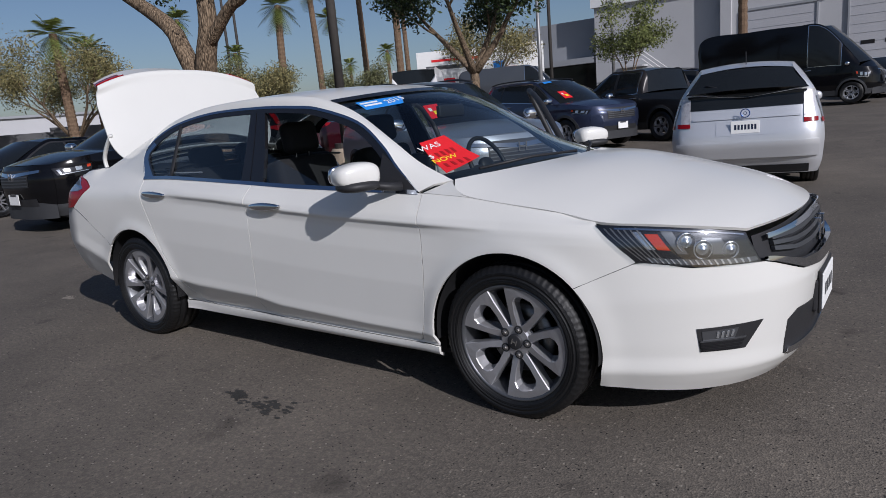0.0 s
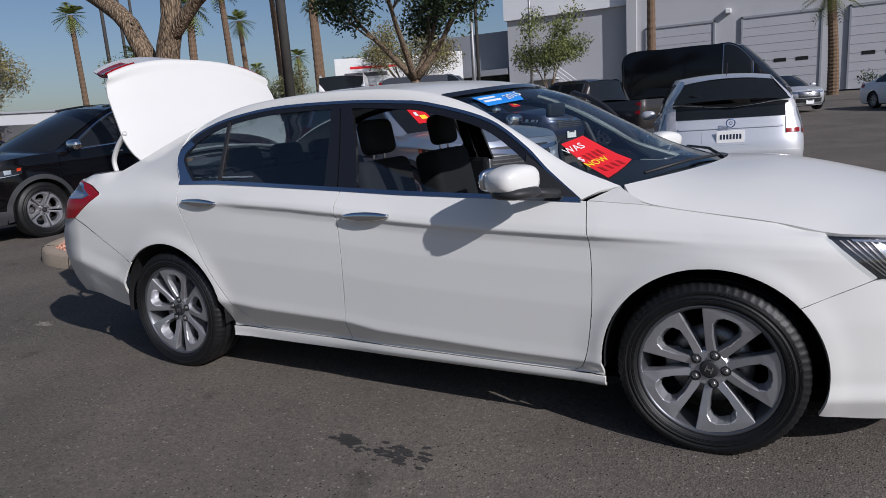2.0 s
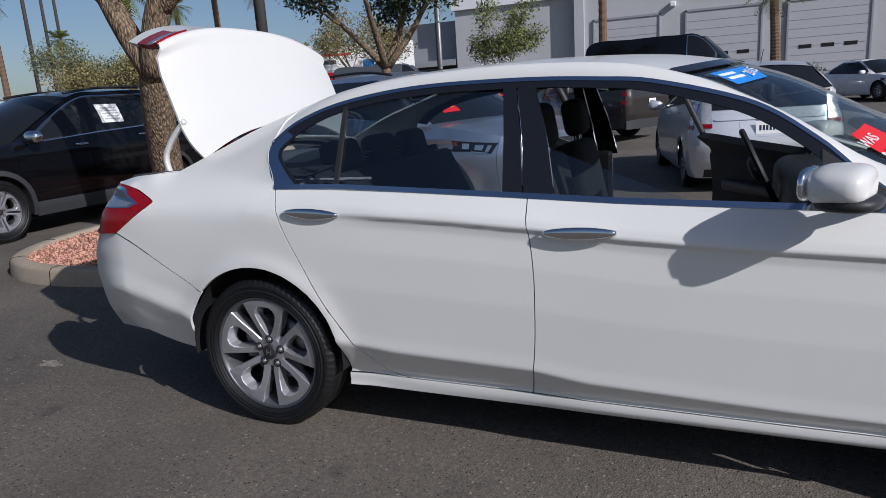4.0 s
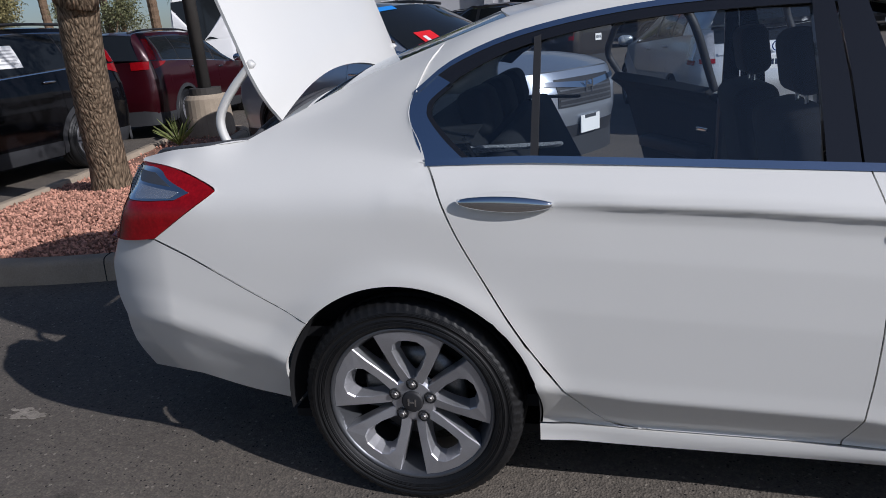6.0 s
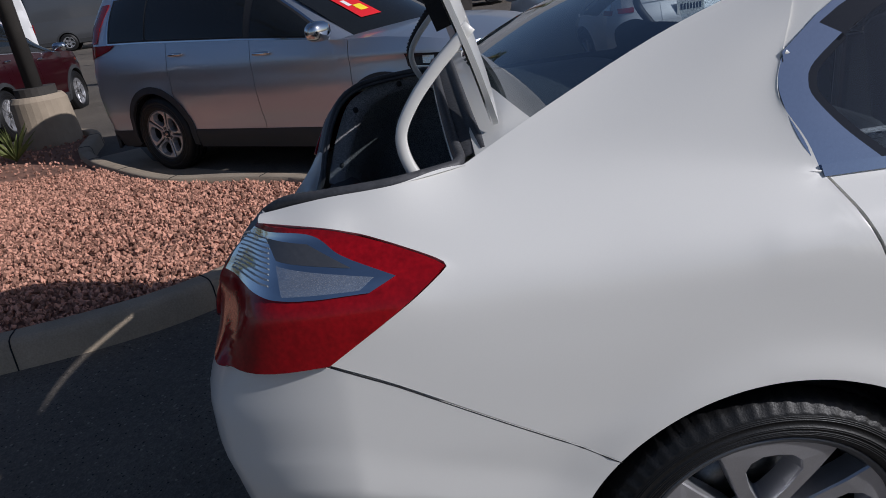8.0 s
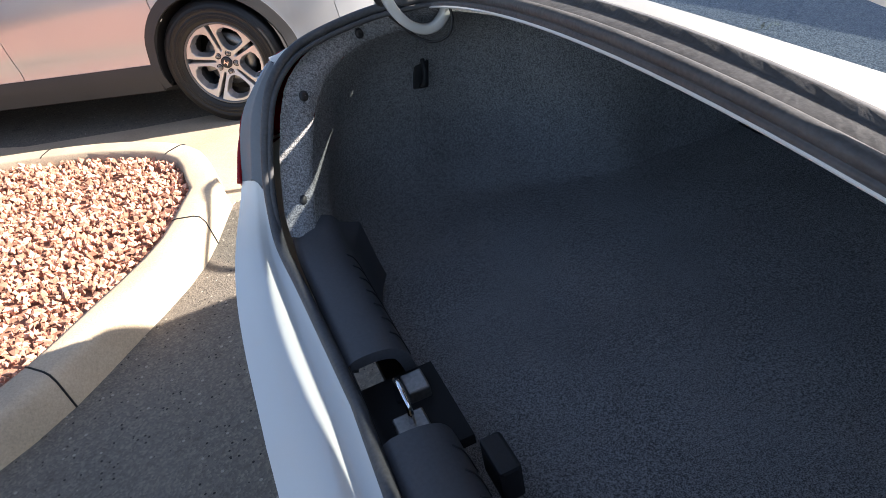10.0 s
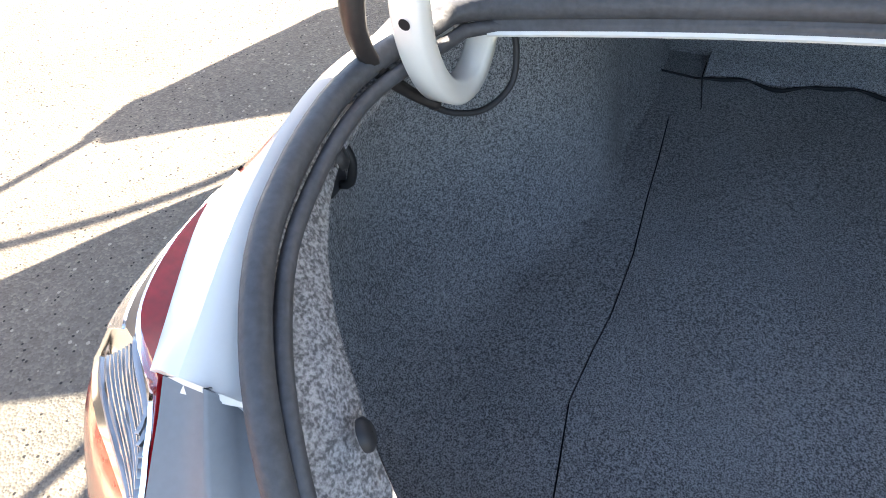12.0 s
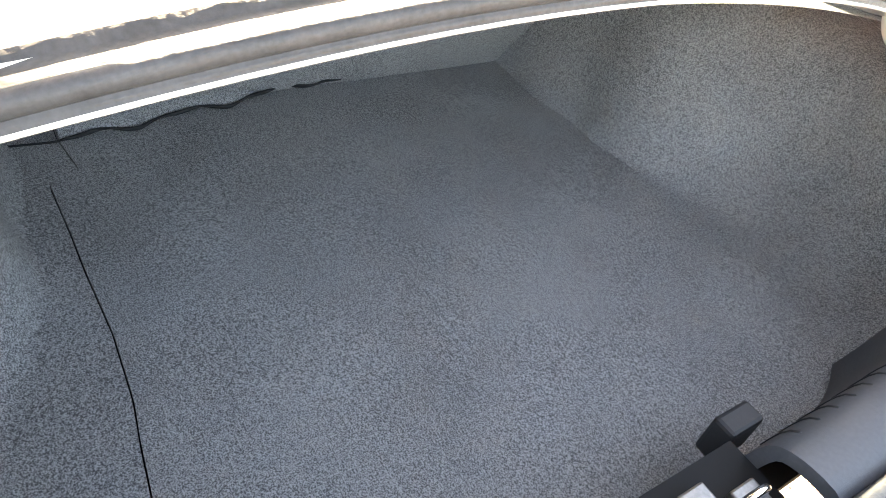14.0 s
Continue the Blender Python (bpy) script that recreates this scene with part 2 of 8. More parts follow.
def box(x0, y0, z0, x1, y1, z1, bev=0.0, seg=2):
    bm = bmesh.new()
    bmesh.ops.create_cube(bm, size=1.0)
    bmesh.ops.scale(bm, vec=(x1 - x0, y1 - y0, z1 - z0), verts=bm.verts)
    bmesh.ops.translate(bm, vec=((x0 + x1) / 2, (y0 + y1) / 2, (z0 + z1) / 2), verts=bm.verts)
    if bev:
        bmesh.ops.bevel(bm, geom=bm.edges[:], offset=bev, segments=seg, affect="EDGES", profile=0.5)
        for f in bm.faces:
            f.smooth = True
    bm.verts.index_update()
    v, f = [tuple(q.co) for q in bm.verts], [tuple(q.index for q in face.verts) for face in bm.faces]
    bm.free()
    return v, f


def revolve(profile, n=48, axis="y"):
    """A closed ring profile of (offset along the axis, radius) turned about the axis."""
    verts, faces = [], []
    k = len(profile)
    for i in range(n):
        w = 2 * math.pi * i / n
        for o, r in profile:
            verts.append((r * math.cos(w), o, r * math.sin(w)) if axis == "y" else (r * math.cos(w), r * math.sin(w), o))
    for i in range(n):
        for j in range(k - 1):
            a, b = i * k + j, ((i + 1) % n) * k + j
            faces.append((a, a + 1, b + 1, b))
    return verts, faces


def disc(r, o, n=32, axis="y", side=-1):
    v = [((r * math.cos(2 * math.pi * i / n), o, r * math.sin(2 * math.pi * i / n)) if axis == "y" else
          (r * math.cos(2 * math.pi * i / n), r * math.sin(2 * math.pi * i / n), o)) for i in range(n)]
    return v, [tuple(range(n)) if side < 0 else tuple(range(n))[::-1]]


def prism(outline, o0, o1, axis="y", taper=1.0):
    """A plate with the outline in the plane across the axis, from offset o0 to o1."""
    n = len(outline)
    c = np.mean(np.array(outline, float), 0)
    top = [c + (np.array(p, float) - c) * taper for p in outline]
    put = (lambda p, o: (p[0], o, p[1])) if axis == "y" else (lambda p, o: (p[0], p[1], o)) if axis == "z" else (lambda p, o: (o, p[0], p[1]))
    v = [put(p, o0) for p in outline] + [put(p, o1) for p in top]
    f = [tuple(range(n))[::-1], tuple(range(n, 2 * n))] + [(i, (i + 1) % n, n + (i + 1) % n, n + i) for i in range(n)]
    return v, f


def fixed(me):
    """Makes all the faces of a mesh look outwards."""
    bm = bmesh.new()
    bm.from_mesh(me)
    bmesh.ops.recalc_face_normals(bm, faces=bm.faces)
    bm.to_mesh(me)
    bm.free()
    return me


def solid(name, vf, material, parent=None, label="", smooth=False, m=None):
    return part(name, fixed(mesh_of(name, *vf, smooth=smooth)), material, parent, label, m)


def lettering(name, text, size, material, m, parent, depth=0.0006):
    cu = bpy.data.curves.new(name, "FONT")
    cu.body, cu.size, cu.extrude, cu.align_x, cu.align_y = text, size, depth, "CENTER", "CENTER"
    ob = new(name, cu)
    me = bpy.data.meshes.new_from_object(ob)
    bpy.data.objects.remove(ob)
    return part(name, me, material, parent, m=m)

# ---- vehicle shells ----
class Body:
    """The outer skin of a car, x ahead from the rear axle, y to its left, z up. y(x, z) is the half width."""

    def __init__(s, W, front, rear, prof, belt, lean, fx0, rx0, arches, arch_r, zlow, pw=(2.2, 2.8, 3.0, 4.0), char=None, az=0.33):
        s.az = az
        s.W, s.front, s.rear, s.prof, s.belt_pts, s.lean = W, np.array(front), np.array(rear), np.array(prof), np.array(belt), lean
        s.fx0, s.rx0, s.arches, s.arch_r, s.zlow, s.pw, s.char = fx0, rx0, arches, arch_r, zlow, pw, char

    def belt(s, x):
        return float(np.interp(x, s.belt_pts[:, 0], s.belt_pts[:, 1]))

    def inset(s, x, z):
        if s.char:
            return s.char(x, z)
        return float(np.interp(z, s.prof[:, 0], s.prof[:, 1]))

    def y(s, x, z):
        b = s.belt(x)
        zz = min(z, b)
        a, e = s.pw[:2] if x > 1.0 else s.pw[2:]
        f = 1.0
        if x > s.fx0:
            n = np.interp(zz, s.front[:, 0], s.front[:, 1])
            f = max(0.0, 1 - min(1.0, (x - s.fx0) / (n - s.fx0)) ** a) ** (1 / e)
        elif x < s.rx0:
            n = np.interp(zz, s.rear[:, 0], s.rear[:, 1])
            f = max(0.0, 1 - min(1.0, (s.rx0 - x) / (s.rx0 - n)) ** a) ** (1 / e)
        w = (s.W - s.inset(x, zz)) * f
        for ax in s.arches:
            r = math.hypot(x - ax, z - s.az)
            w += 0.012 * math.exp(-((r - s.arch_r) / 0.05) ** 2) * f
        return w - max(0.0, z - b) * s.lean

    def end_x(s, y, z, front=True):
        """x of the nose or tail at the half width y."""
        a, e = s.pw[:2] if front else s.pw[2:]
        x0, tab = (s.fx0, s.front) if front else (s.rx0, s.rear)
        n = np.interp(z, tab[:, 0], tab[:, 1])
        w = s.W - s.inset(x0 + 0.74 if front else x0, min(z, s.belt(x0)))
        return x0 + (n - x0) * max(0.0, 1 - min(1.0, abs(y) / w) ** e) ** (1 / a)

    def low(s, x):
        """The lower edge of the side, with the wheel arches cut out."""
        z = s.zlow
        for ax in s.arches:
            d = abs(x - ax)
            if d < s.arch_r:
                z = max(z, s.az + math.sqrt(s.arch_r ** 2 - d * d))
        return z

    def side(s, xl, xr, zlo, zhi, nu=16, nv=14, lift=0.0, ease=False):
        """A grid on the near side (negative y) between two edges and two lines."""
        call = lambda f, v: f(v) if callable(f) else f
        rows = []
        for i in range(nu):
            u = i / (nu - 1)
            if ease:
                u = 0.5 - 0.5 * math.cos(math.pi * u)
            row = []
            for j in range(nv):
                v = j / (nv - 1)
                z = 0.6
                for _ in range(12):
                    x = call(xl, z) * (1 - u) + call(xr, z) * u
                    z = call(zlo, x) * (1 - v) + call(zhi, x) * v
                row.append((x, -s.y(x, z) - lift, z))
            rows.append(row)
        return rows

    def end(s, y0, y1, z0, z1, front=True, nu=16, nv=10, lift=0.0):
        call = lambda f, v: f(v) if callable(f) else f
        rows = []
        for i in range(nu):
            u = i / (nu - 1)
            row = []
            for j in range(nv):
                v = j / (nv - 1)
                y = y0 + (y1 - y0) * u
                z = call(z0, y) * (1 - v) + call(z1, y) * v
                x = s.end_x(y, z, front)
                row.append((x + (lift if front else -lift), y, z))
            rows.append(row)
        return rows


def coons(bottom, top, left, right, nu=14, nv=12):
    """A patch between four curves: bottom and top run from left to right, left and right from bottom to top."""
    b, t, l, r = spline(bottom, nu), spline(top, nu), spline(left, nv), spline(right, nv)
    u, v = np.linspace(0, 1, nu)[:, None, None], np.linspace(0, 1, nv)[None, :, None]
    ruled = (1 - v) * b[:, None] + v * t[:, None] + (1 - u) * l[None] + u * r[None]
    return ruled - ((1 - u) * (1 - v) * b[0] + u * (1 - v) * b[-1] + (1 - u) * v * t[0] + u * v * t[-1])


def on_body(body, grid, lift=0.0):
    """Lays a patch drawn in x and z on the near side of the body."""
    return [[(p[0], -body.y(p[0], p[1]) - lift, p[1]) for p in row] for row in grid]


def panel(name, grids, out, material, parent, label="", lip=0.012, twin=False, ease=0, weld=0.0015):
    """Patches welded into one panel with folded edges; twin: the mirror image too; ease: rounds off the joints of the patches."""
    v, f = join(*(sheet(g, out, 0) for g in grids))
    bm = bmesh.new()
    vs = [bm.verts.new(tuple(map(float, p))) for p in v]
    for q in f:
        try:
            bm.faces.new([vs[i] for i in q])
        except ValueError:
            pass
    bmesh.ops.remove_doubles(bm, verts=bm.verts, dist=weld)
    bmesh.ops.dissolve_degenerate(bm, dist=0.0005, edges=bm.edges)
    for _ in range(ease):
        bmesh.ops.smooth_vert(bm, verts=[q for q in bm.verts if (q.co.z > 0.72 and q.co.x < -0.02 or q.co.z > 0.97 and q.co.x < 0.08) and not any(e.is_boundary for e in q.link_edges)], factor=0.5, use_axis_x=True, use_axis_y=True, use_axis_z=True)
    for q in bm.faces:
        q.smooth = True
    bm.normal_update()
    if lip:
        edges = [e for e in bm.edges if e.is_boundary]
        made = bmesh.ops.extrude_edge_only(bm, edges=edges)["geom"]
        for e in edges:
            e.smooth = False
        bm.normal_update()
        outv = Vector(out)
        for q in [g for g in made if isinstance(g, bmesh.types.BMVert)]:
            base = [e.other_vert(q) for e in q.link_edges]
            n = Vector((0, 0, 0))
            for b in base:
                for face in b.link_faces:
                    if q not in face.verts:
                        n += face.normal
            n = n.normalized() if n.length > 0 else outv
            q.co -= n * lip
    me = bpy.data.meshes.new(name)
    bm.to_mesh(me)
    obs = [part(name, me, material, parent, label)]
    if twin:
        bmesh.ops.scale(bm, vec=(1, -1, 1), verts=bm.verts)
        bmesh.ops.reverse_faces(bm, faces=bm.faces)
        me2 = bpy.data.meshes.new(name)
        bm.to_mesh(me2)
        obs.append(part(name, me2, material, parent, label))
    bm.free()
    return obs


def knots(pairs, by=0):
    """A function through pairs of numbers."""
    p = np.array(sorted(pairs, key=lambda q: q[by]), float)
    return lambda v: float(np.interp(v, p[:, by], p[:, 1 - by]))


def smooth_knots(pairs):
    q = spline(sorted(pairs), 120)
    return lambda v: float(np.interp(v, q[:, 0], q[:, 1]))


def tyre_mesh(R, rim, w):
    h = w / 2
    d = R - rim
    prof = [(-h * 0.72, rim - 0.006), (-h * 0.9, rim + 0.004), (-h * 0.97, rim + 0.014)]
    for k in (0.20, 0.24, 0.28, 0.36, 0.40, 0.56, 0.60, 0.64):
        # raised rings of the side wall
        r, y = rim + d * k, -h * (1.0 - 0.10 * abs(k - 0.42))
        prof += [(y, r - 0.0012), (y - 0.0018, r - 0.0008), (y - 0.0018, r + 0.0008), (y, r + 0.0012)]
    prof += [(-h * 0.985, R - 0.028), (-h * 0.950, R - 0.024), (-h * 0.90, R - 0.011), (-h * 0.78, R - 0.003), (-h * 0.56, R - 0.0005)]
    tread = []
    for c in (-0.45, 0.0, 0.45):
        tread += [(h * (c - 0.06), R), (h * (c - 0.055), R - 0.008), (h * (c + 0.055), R - 0.008), (h * (c + 0.06), R)]
    prof = prof + tread + [(-o, r) for o, r in prof[::-1]]
    if rim < 0.24:
        return mesh_of("wheel", *revolve(prof, 72))
    # shallow cuts across the shoulders of the tread
    v, f = revolve(prof, 210)
    k = len(prof)
    for i, (x, y, z) in enumerate(v):
        r = math.hypot(x, z)
        if (i // k) % 3 == 0 and r > R - 0.026 and abs(y) > 0.5 * h:
            q = (r - 0.0035) / r
            v[i] = (x * q, y * 0.985, z * q)
    return mesh_of("wheel", v, f)


def spoke(r0, r1, a0, a1, w0, w1, y0, y1, thick):
    """A spoke from radius r0 at angle a0 to r1 at a1, with a bevelled, sloping face at y0 to y1."""
    v, f = [], []
    n = 6
    for i in range(n):
        t = i / (n - 1)
        r, a = r0 + (r1 - r0) * t, a0 + (a1 - a0) * t
        w, y = w0 + (w1 - w0) * t, y0 + (y1 - y0) * t - 0.006 * math.sin(math.pi * t)
        c, s = math.cos(a), math.sin(a)
        for d, o in ((-0.5, thick), (-0.5, 0.010), (-0.34, 0.0), (0.34, 0.0), (0.5, 0.010), (0.5, thick)):
            v.append((r * c - d * w * s, y + o, r * s + d * w * c))
    for i in range(n - 1):
        for k in range(6):
            l = (k + 1) % 6
            f.append((i * 6 + k, i * 6 + l, (i + 1) * 6 + l, (i + 1) * 6 + k))
    f += [tuple(range(6)), tuple(range((n - 1) * 6, n * 6))]
    return v, f


def hex_frame(a, h, outer, inner, y_hub, y_rim, taper):
    """One fifth of a wheel's face: a pair of spokes that closes round a six-sided window, with sloping inner walls."""
    ring_o = outer + [(u, -w) for u, w in outer[-2:0:-1]]
    ring_i = inner + [(u, -w) for u, w in inner[-2:0:-1]]
    cu = sum(u for u, w in ring_i) / len(ring_i)
    depth = lambda u: -h * (y_hub + (y_rim - y_hub) * min(1.0, max(0.0, (u - 0.05) / 0.15)))
    put = lambda u, w, y: (u * math.cos(a) - w * math.sin(a), y, u * math.sin(a) + w * math.cos(a))
    rows = []
    rows.append([put(u, w, depth(u) + 0.05) for u, w in ring_o])
    rows.append([put(u, w, depth(u) + 0.004) for u, w in ring_o])
    rows.append([put(u + (cu - u) * 0.03, w * 0.965, depth(u)) for u, w in ring_o])
    rows.append([put(u + (u - cu) * 0.03, w * 1.06, depth(u)) for u, w in ring_i])
    rows.append([put(u, w, depth(u) + 0.004) for u, w in ring_i])
    rows.append([put(cu + (u - cu) * taper, w * taper, depth(u) + 0.045) for u, w in ring_i])
    n = len(ring_o)
    v = [p for r in rows for p in r]
    f = [(i * n + k, i * n + (k + 1) % n, (i + 1) * n + (k + 1) % n, (i + 1) * n + k) for i in range(5) for k in range(n)]
    return v, f


WHEELS = {}


def wheel_set(kind):
    """The shared meshes of one kind of wheel."""
    if kind in WHEELS:
        return WHEELS[kind]
    if kind == "sport":
        R, rim, w, n = 0.334, 0.248, 0.225, 5
    elif kind == "small":
        R, rim, w, n = 0.317, 0.205, 0.195, 5
    else:
        R, rim, w, n = 0.362, 0.236, 0.225, 5
    h = w / 2
    tyre = tyre_mesh(R, rim, w)
    tyre.materials.append(RUBBER)
    barrel = revolve([(-h * 0.72, rim - 0.004), (-h * 0.88, rim + 0.005), (-h * 0.92, rim), (-h * 0.88, rim - 0.008), (-h * 0.74, rim - 0.014), (-h * 0.2, rim - 0.03), (h * 0.7, rim - 0.02), (h * 0.72, rim)], 72)
    bar = fixed(mesh_of("rim", *barrel))
    bar.materials.append(RIM_DARK)
    rad = math.radians
    face = []
    if kind == "sport":
        for k in range(n):
            a = rad(90 + 72 * k)
            face.append(hex_frame(a, h, [(0.050, 0.0), (0.050, 0.029), (0.072, 0.0412), (0.124, 0.065), (0.170, 0.085), (0.2174, 0.1074), (0.233, 0.067), (0.2420, 0.0)],
                                  [(0.070, 0.0), (0.074, 0.006), (0.085, 0.0135), (0.124, 0.0345), (0.168, 0.050), (0.192, 0.044), (0.206, 0.026), (0.2085, 0.0)], 0.60, 0.85, 0.80))
    elif kind == "suv":
        for k in range(n):
            a = rad(90 + 72 * k)
            face.append(hex_frame(a, h, [(0.045, 0.0), (0.045, 0.029), (0.075, 0.046), (0.118, 0.075), (0.154, 0.100), (0.192, 0.124), (0.222, 0.0655), (0.2300, 0.0)],
                                  [(0.080, 0.0), (0.083, 0.016), (0.096, 0.034), (0.126, 0.056), (0.158, 0.074), (0.184, 0.066), (0.208, 0.038), (0.2125, 0.0)], 0.62, 0.86, 0.84))
    else:
        for k in range(10):
            a = rad(36 * k)
            face.append(spoke(0.05, rim - 0.006, a, a, 0.024, 0.03, -h * 0.6, -h * 0.82, 0.04))
    hubv = revolve([(-h * 0.3, 0.075), (-h * 0.56, 0.072), (-h * 0.62, 0.064), (-h * 0.63, 0.036), (-h * 0.63, 0.001)], 40)
    face.append(hubv)
    me_face = fixed(mesh_of("spokes", *join(*face), smooth=False))
    me_face.materials.append(RIM_FACE)
    cap = fixed(mesh_of("hub_cap", *revolve([(-h * 0.6, 0.034), (-h * 0.70, 0.033), (-h * 0.72, 0.028), (-h * 0.72, 0.001)], 28)))
    cap.materials.append(PLASTIC)
    badge = fixed(mesh_of("hub_badge", *join(moved(box(-0.013, 0, -0.012, -0.008, 0.002, 0.012), Matrix.Translation((0, -h * 0.735, 0))),
                                           moved(box(0.008, 0, -0.012, 0.013, 0.002, 0.012), Matrix.Translation((0, -h * 0.735, 0))),
                                           moved(box(-0.010, 0, -0.003, 0.010, 0.002, 0.003), Matrix.Translation((0, -h * 0.735, 0)))), smooth=False))
    badge.materials.append(CHROME)
    nut = fixed(mesh_of("lug_nut", *join(revolve([(0.0, 0.012), (-0.006, 0.012), (-0.008, 0.010)], 6), revolve([(0.0, 0.009), (-0.012, 0.009), (-0.015, 0.006), (-0.015, 0.0005)], 12)), smooth=False))
    nut.materials.append(STEEL)
    well = fixed(mesh_of("lug_seat", *revolve([(-h * 0.62, 0.019), (-h * 0.655, 0.019), (-h * 0.655, 0.014), (-h * 0.60, 0.013), (-h * 0.60, 0.001)], 16)))
    well.materials.append(PLASTIC)
    brake = fixed(mesh_of("brake_disc", *revolve([(0.02, 0.06), (-0.02, 0.07), (-0.02, 0.150), (0.0, 0.152), (0.0, 0.07)], 40)))
    brake.materials.append(STEEL)
    calliper = fixed(mesh_of("brake_calliper", *box(-0.165, -0.035, -0.06, -0.10, 0.03, 0.06, 0.012)))
    calliper.materials.append(STEEL)
    WHEELS[kind] = (R, h, tyre, bar, me_face, cap, nut, brake, calliper, badge, well)
    return WHEELS[kind]


def wheel(parent, kind, x, y, turn=0.0, spin=0.0, side=-1, nuts=True):
    """One wheel on its axle: tyre with rim, spokes, cap, nuts and brake. side -1: it faces to -y. turn: steering."""
    R, h, tyre, bar, face, cap, nut, brake, calliper, badge, well = wheel_set(kind)
    m = Matrix.Translation((x, y, R - 0.008)) @ pose(0, 0, 0, 0, 0, turn + (0 if side < 0 else 180)) @ pose(0, 0, 0, 0, spin, 0)
    w = part("wheel", tyre, None, parent, "black rubber tyre on alloy wheel", m)
    part("rim", bar, None, w)
    part("spokes", face, None, w, "machined alloy spokes")
    part("hub_cap", cap, None, w)
    part("hub_badge", badge, None, w)
    part("brake_disc", brake, None, w, m=Matrix.Translation((0, 0.01, 0)))
    part("brake_calliper", calliper, None, w, m=pose(0, 0.01, 0, 0, -spin, 0))
    if nuts:
        for k in range(5):
            a = math.radians(90 + 72 * k)
            part("lug_seat", well, None, w, m=Matrix.Translation((0.057 * math.cos(a), 0.0, 0.057 * math.sin(a))))
            part("lug_nut", nut, None, w, m=Matrix.Translation((0.057 * math.cos(a), -h * 0.61, 0.057 * math.sin(a))))
    return w

# ---- the white sedan ----
CUT_REAR = [(0.090, 1.030), (0.118, 0.985), (0.137, 0.945), (0.181, 0.843), (0.249, 0.719), (0.335, 0.574), (0.431, 0.436), (0.480, 0.372), (0.538, 0.300), (0.598, 0.270), (0.68, 0.262)]
CUT_MID = [(1.148, 1.001), (1.171, 0.875), (1.188, 0.720), (1.187, 0.523), (1.174, 0.366), (1.154, 0.262)]
CUT_FRONT = [(2.320, 0.939), (2.352, 0.761), (2.358, 0.574), (2.339, 0.379), (2.310, 0.29), (2.27, 0.262)]
SEAM_REAR = [(-0.735, 0.845), (-0.637, 0.798), (-0.459, 0.697), (-0.262, 0.604)]


def sedan_inset(x, z):
    xc = min(max(x, -0.1), 3.2)
    zl = float(np.interp(x, [0.40, 0.62, 1.17, 1.35, 2.0, 2.4], [0.420, 0.398, 0.378, 0.350, 0.322, 0.315]))
    zc = float(np.interp(xc, [0.3, 0.54, 0.88, 1.19, 1.50, 1.81, 2.32, 3.2], [0.944, 0.932, 0.914, 0.890, 0.860, 0.840, 0.819, 0.790]))
    b = max(zc + 0.05, float(np.interp(x, [0.0, 2.345, 2.55, 2.96, 3.15, 3.4], [1.03, 0.94, 0.925, 0.865, 0.828, 0.810])))
    fade = float(np.interp(x, [-0.45, 0.15, 2.35, 2.6], [0.15, 1, 1, 0.35]))
    mid = 0.5 * (zl + 0.05) + 0.5 * (zc - 0.1)
    zs = [0.15, 0.19, 0.225, 0.255, 0.27, zl, zl + 0.05, mid, zc - 0.14, zc - 0.045, zc - 0.014, zc, zc + 0.03, b]
    cr = float(np.interp(x, [0.22, 0.6, 2.38, 2.75], [0.0, 1.0, 1.0, 0.0]))
    tuck = 0.03 * (1 - fade) + (0.010 + 0.60 * max(0.0, zl - 0.27)) * fade
    chin = float(np.interp(x, [2.9, 3.15], [0.0, 1.0]))
    ds = [0.10 - 0.05 * chin, 0.085 - 0.050 * chin, tuck - 0.008, tuck - 0.010, tuck, 0.012 - 0.010 * fade, 0.004, 0.0, 0.006, 0.011 + 0.006 * fade * cr, 0.0155 - 0.001 * cr, 0.020 - 0.018 * cr, 0.040 - 0.023 * cr, 0.098]
    if chin > 0:
        ds[2:5] = [(1 - chin) * q + chin * p for q, p in zip(ds[2:5], (0.018, 0.004, 0.003))]
    soft = min(1.0, max(0.0, (0.10 - x) / 0.36)) * min(1.0, max(0.0, (x + 0.66) / 0.30))
    soft = soft * soft * (3 - 2 * soft)
    if soft > 0:
        haunch = np.interp(zs, [0.70, 0.78, 0.85, 0.93, 0.967, 1.0, 1.03], [0.0, 0.003, 0.008, 0.018, 0.032, 0.060, 0.100])
        ds = [q if zz < 0.70 else (1 - soft) * q + soft * h for q, h, zz in zip(ds, haunch, zs)]
        zs, ds = zs[:-1] + [0.0] , ds[:-1] + [ds[-1]]
        zs[-1] = b
    d = float(np.mean([np.interp(z + o, zs, ds) for o in (-0.004, 0, 0.004)]))
    if x < -0.3:
        crease = 0.486 + (-0.398 - x) * 0.30
        d += min(1.0, (-0.3 - x) / 0.1) * (0.27 * max(0.0, crease - z) - 0.11 * max(0.0, 0.09 - abs(z - crease)))
    return d


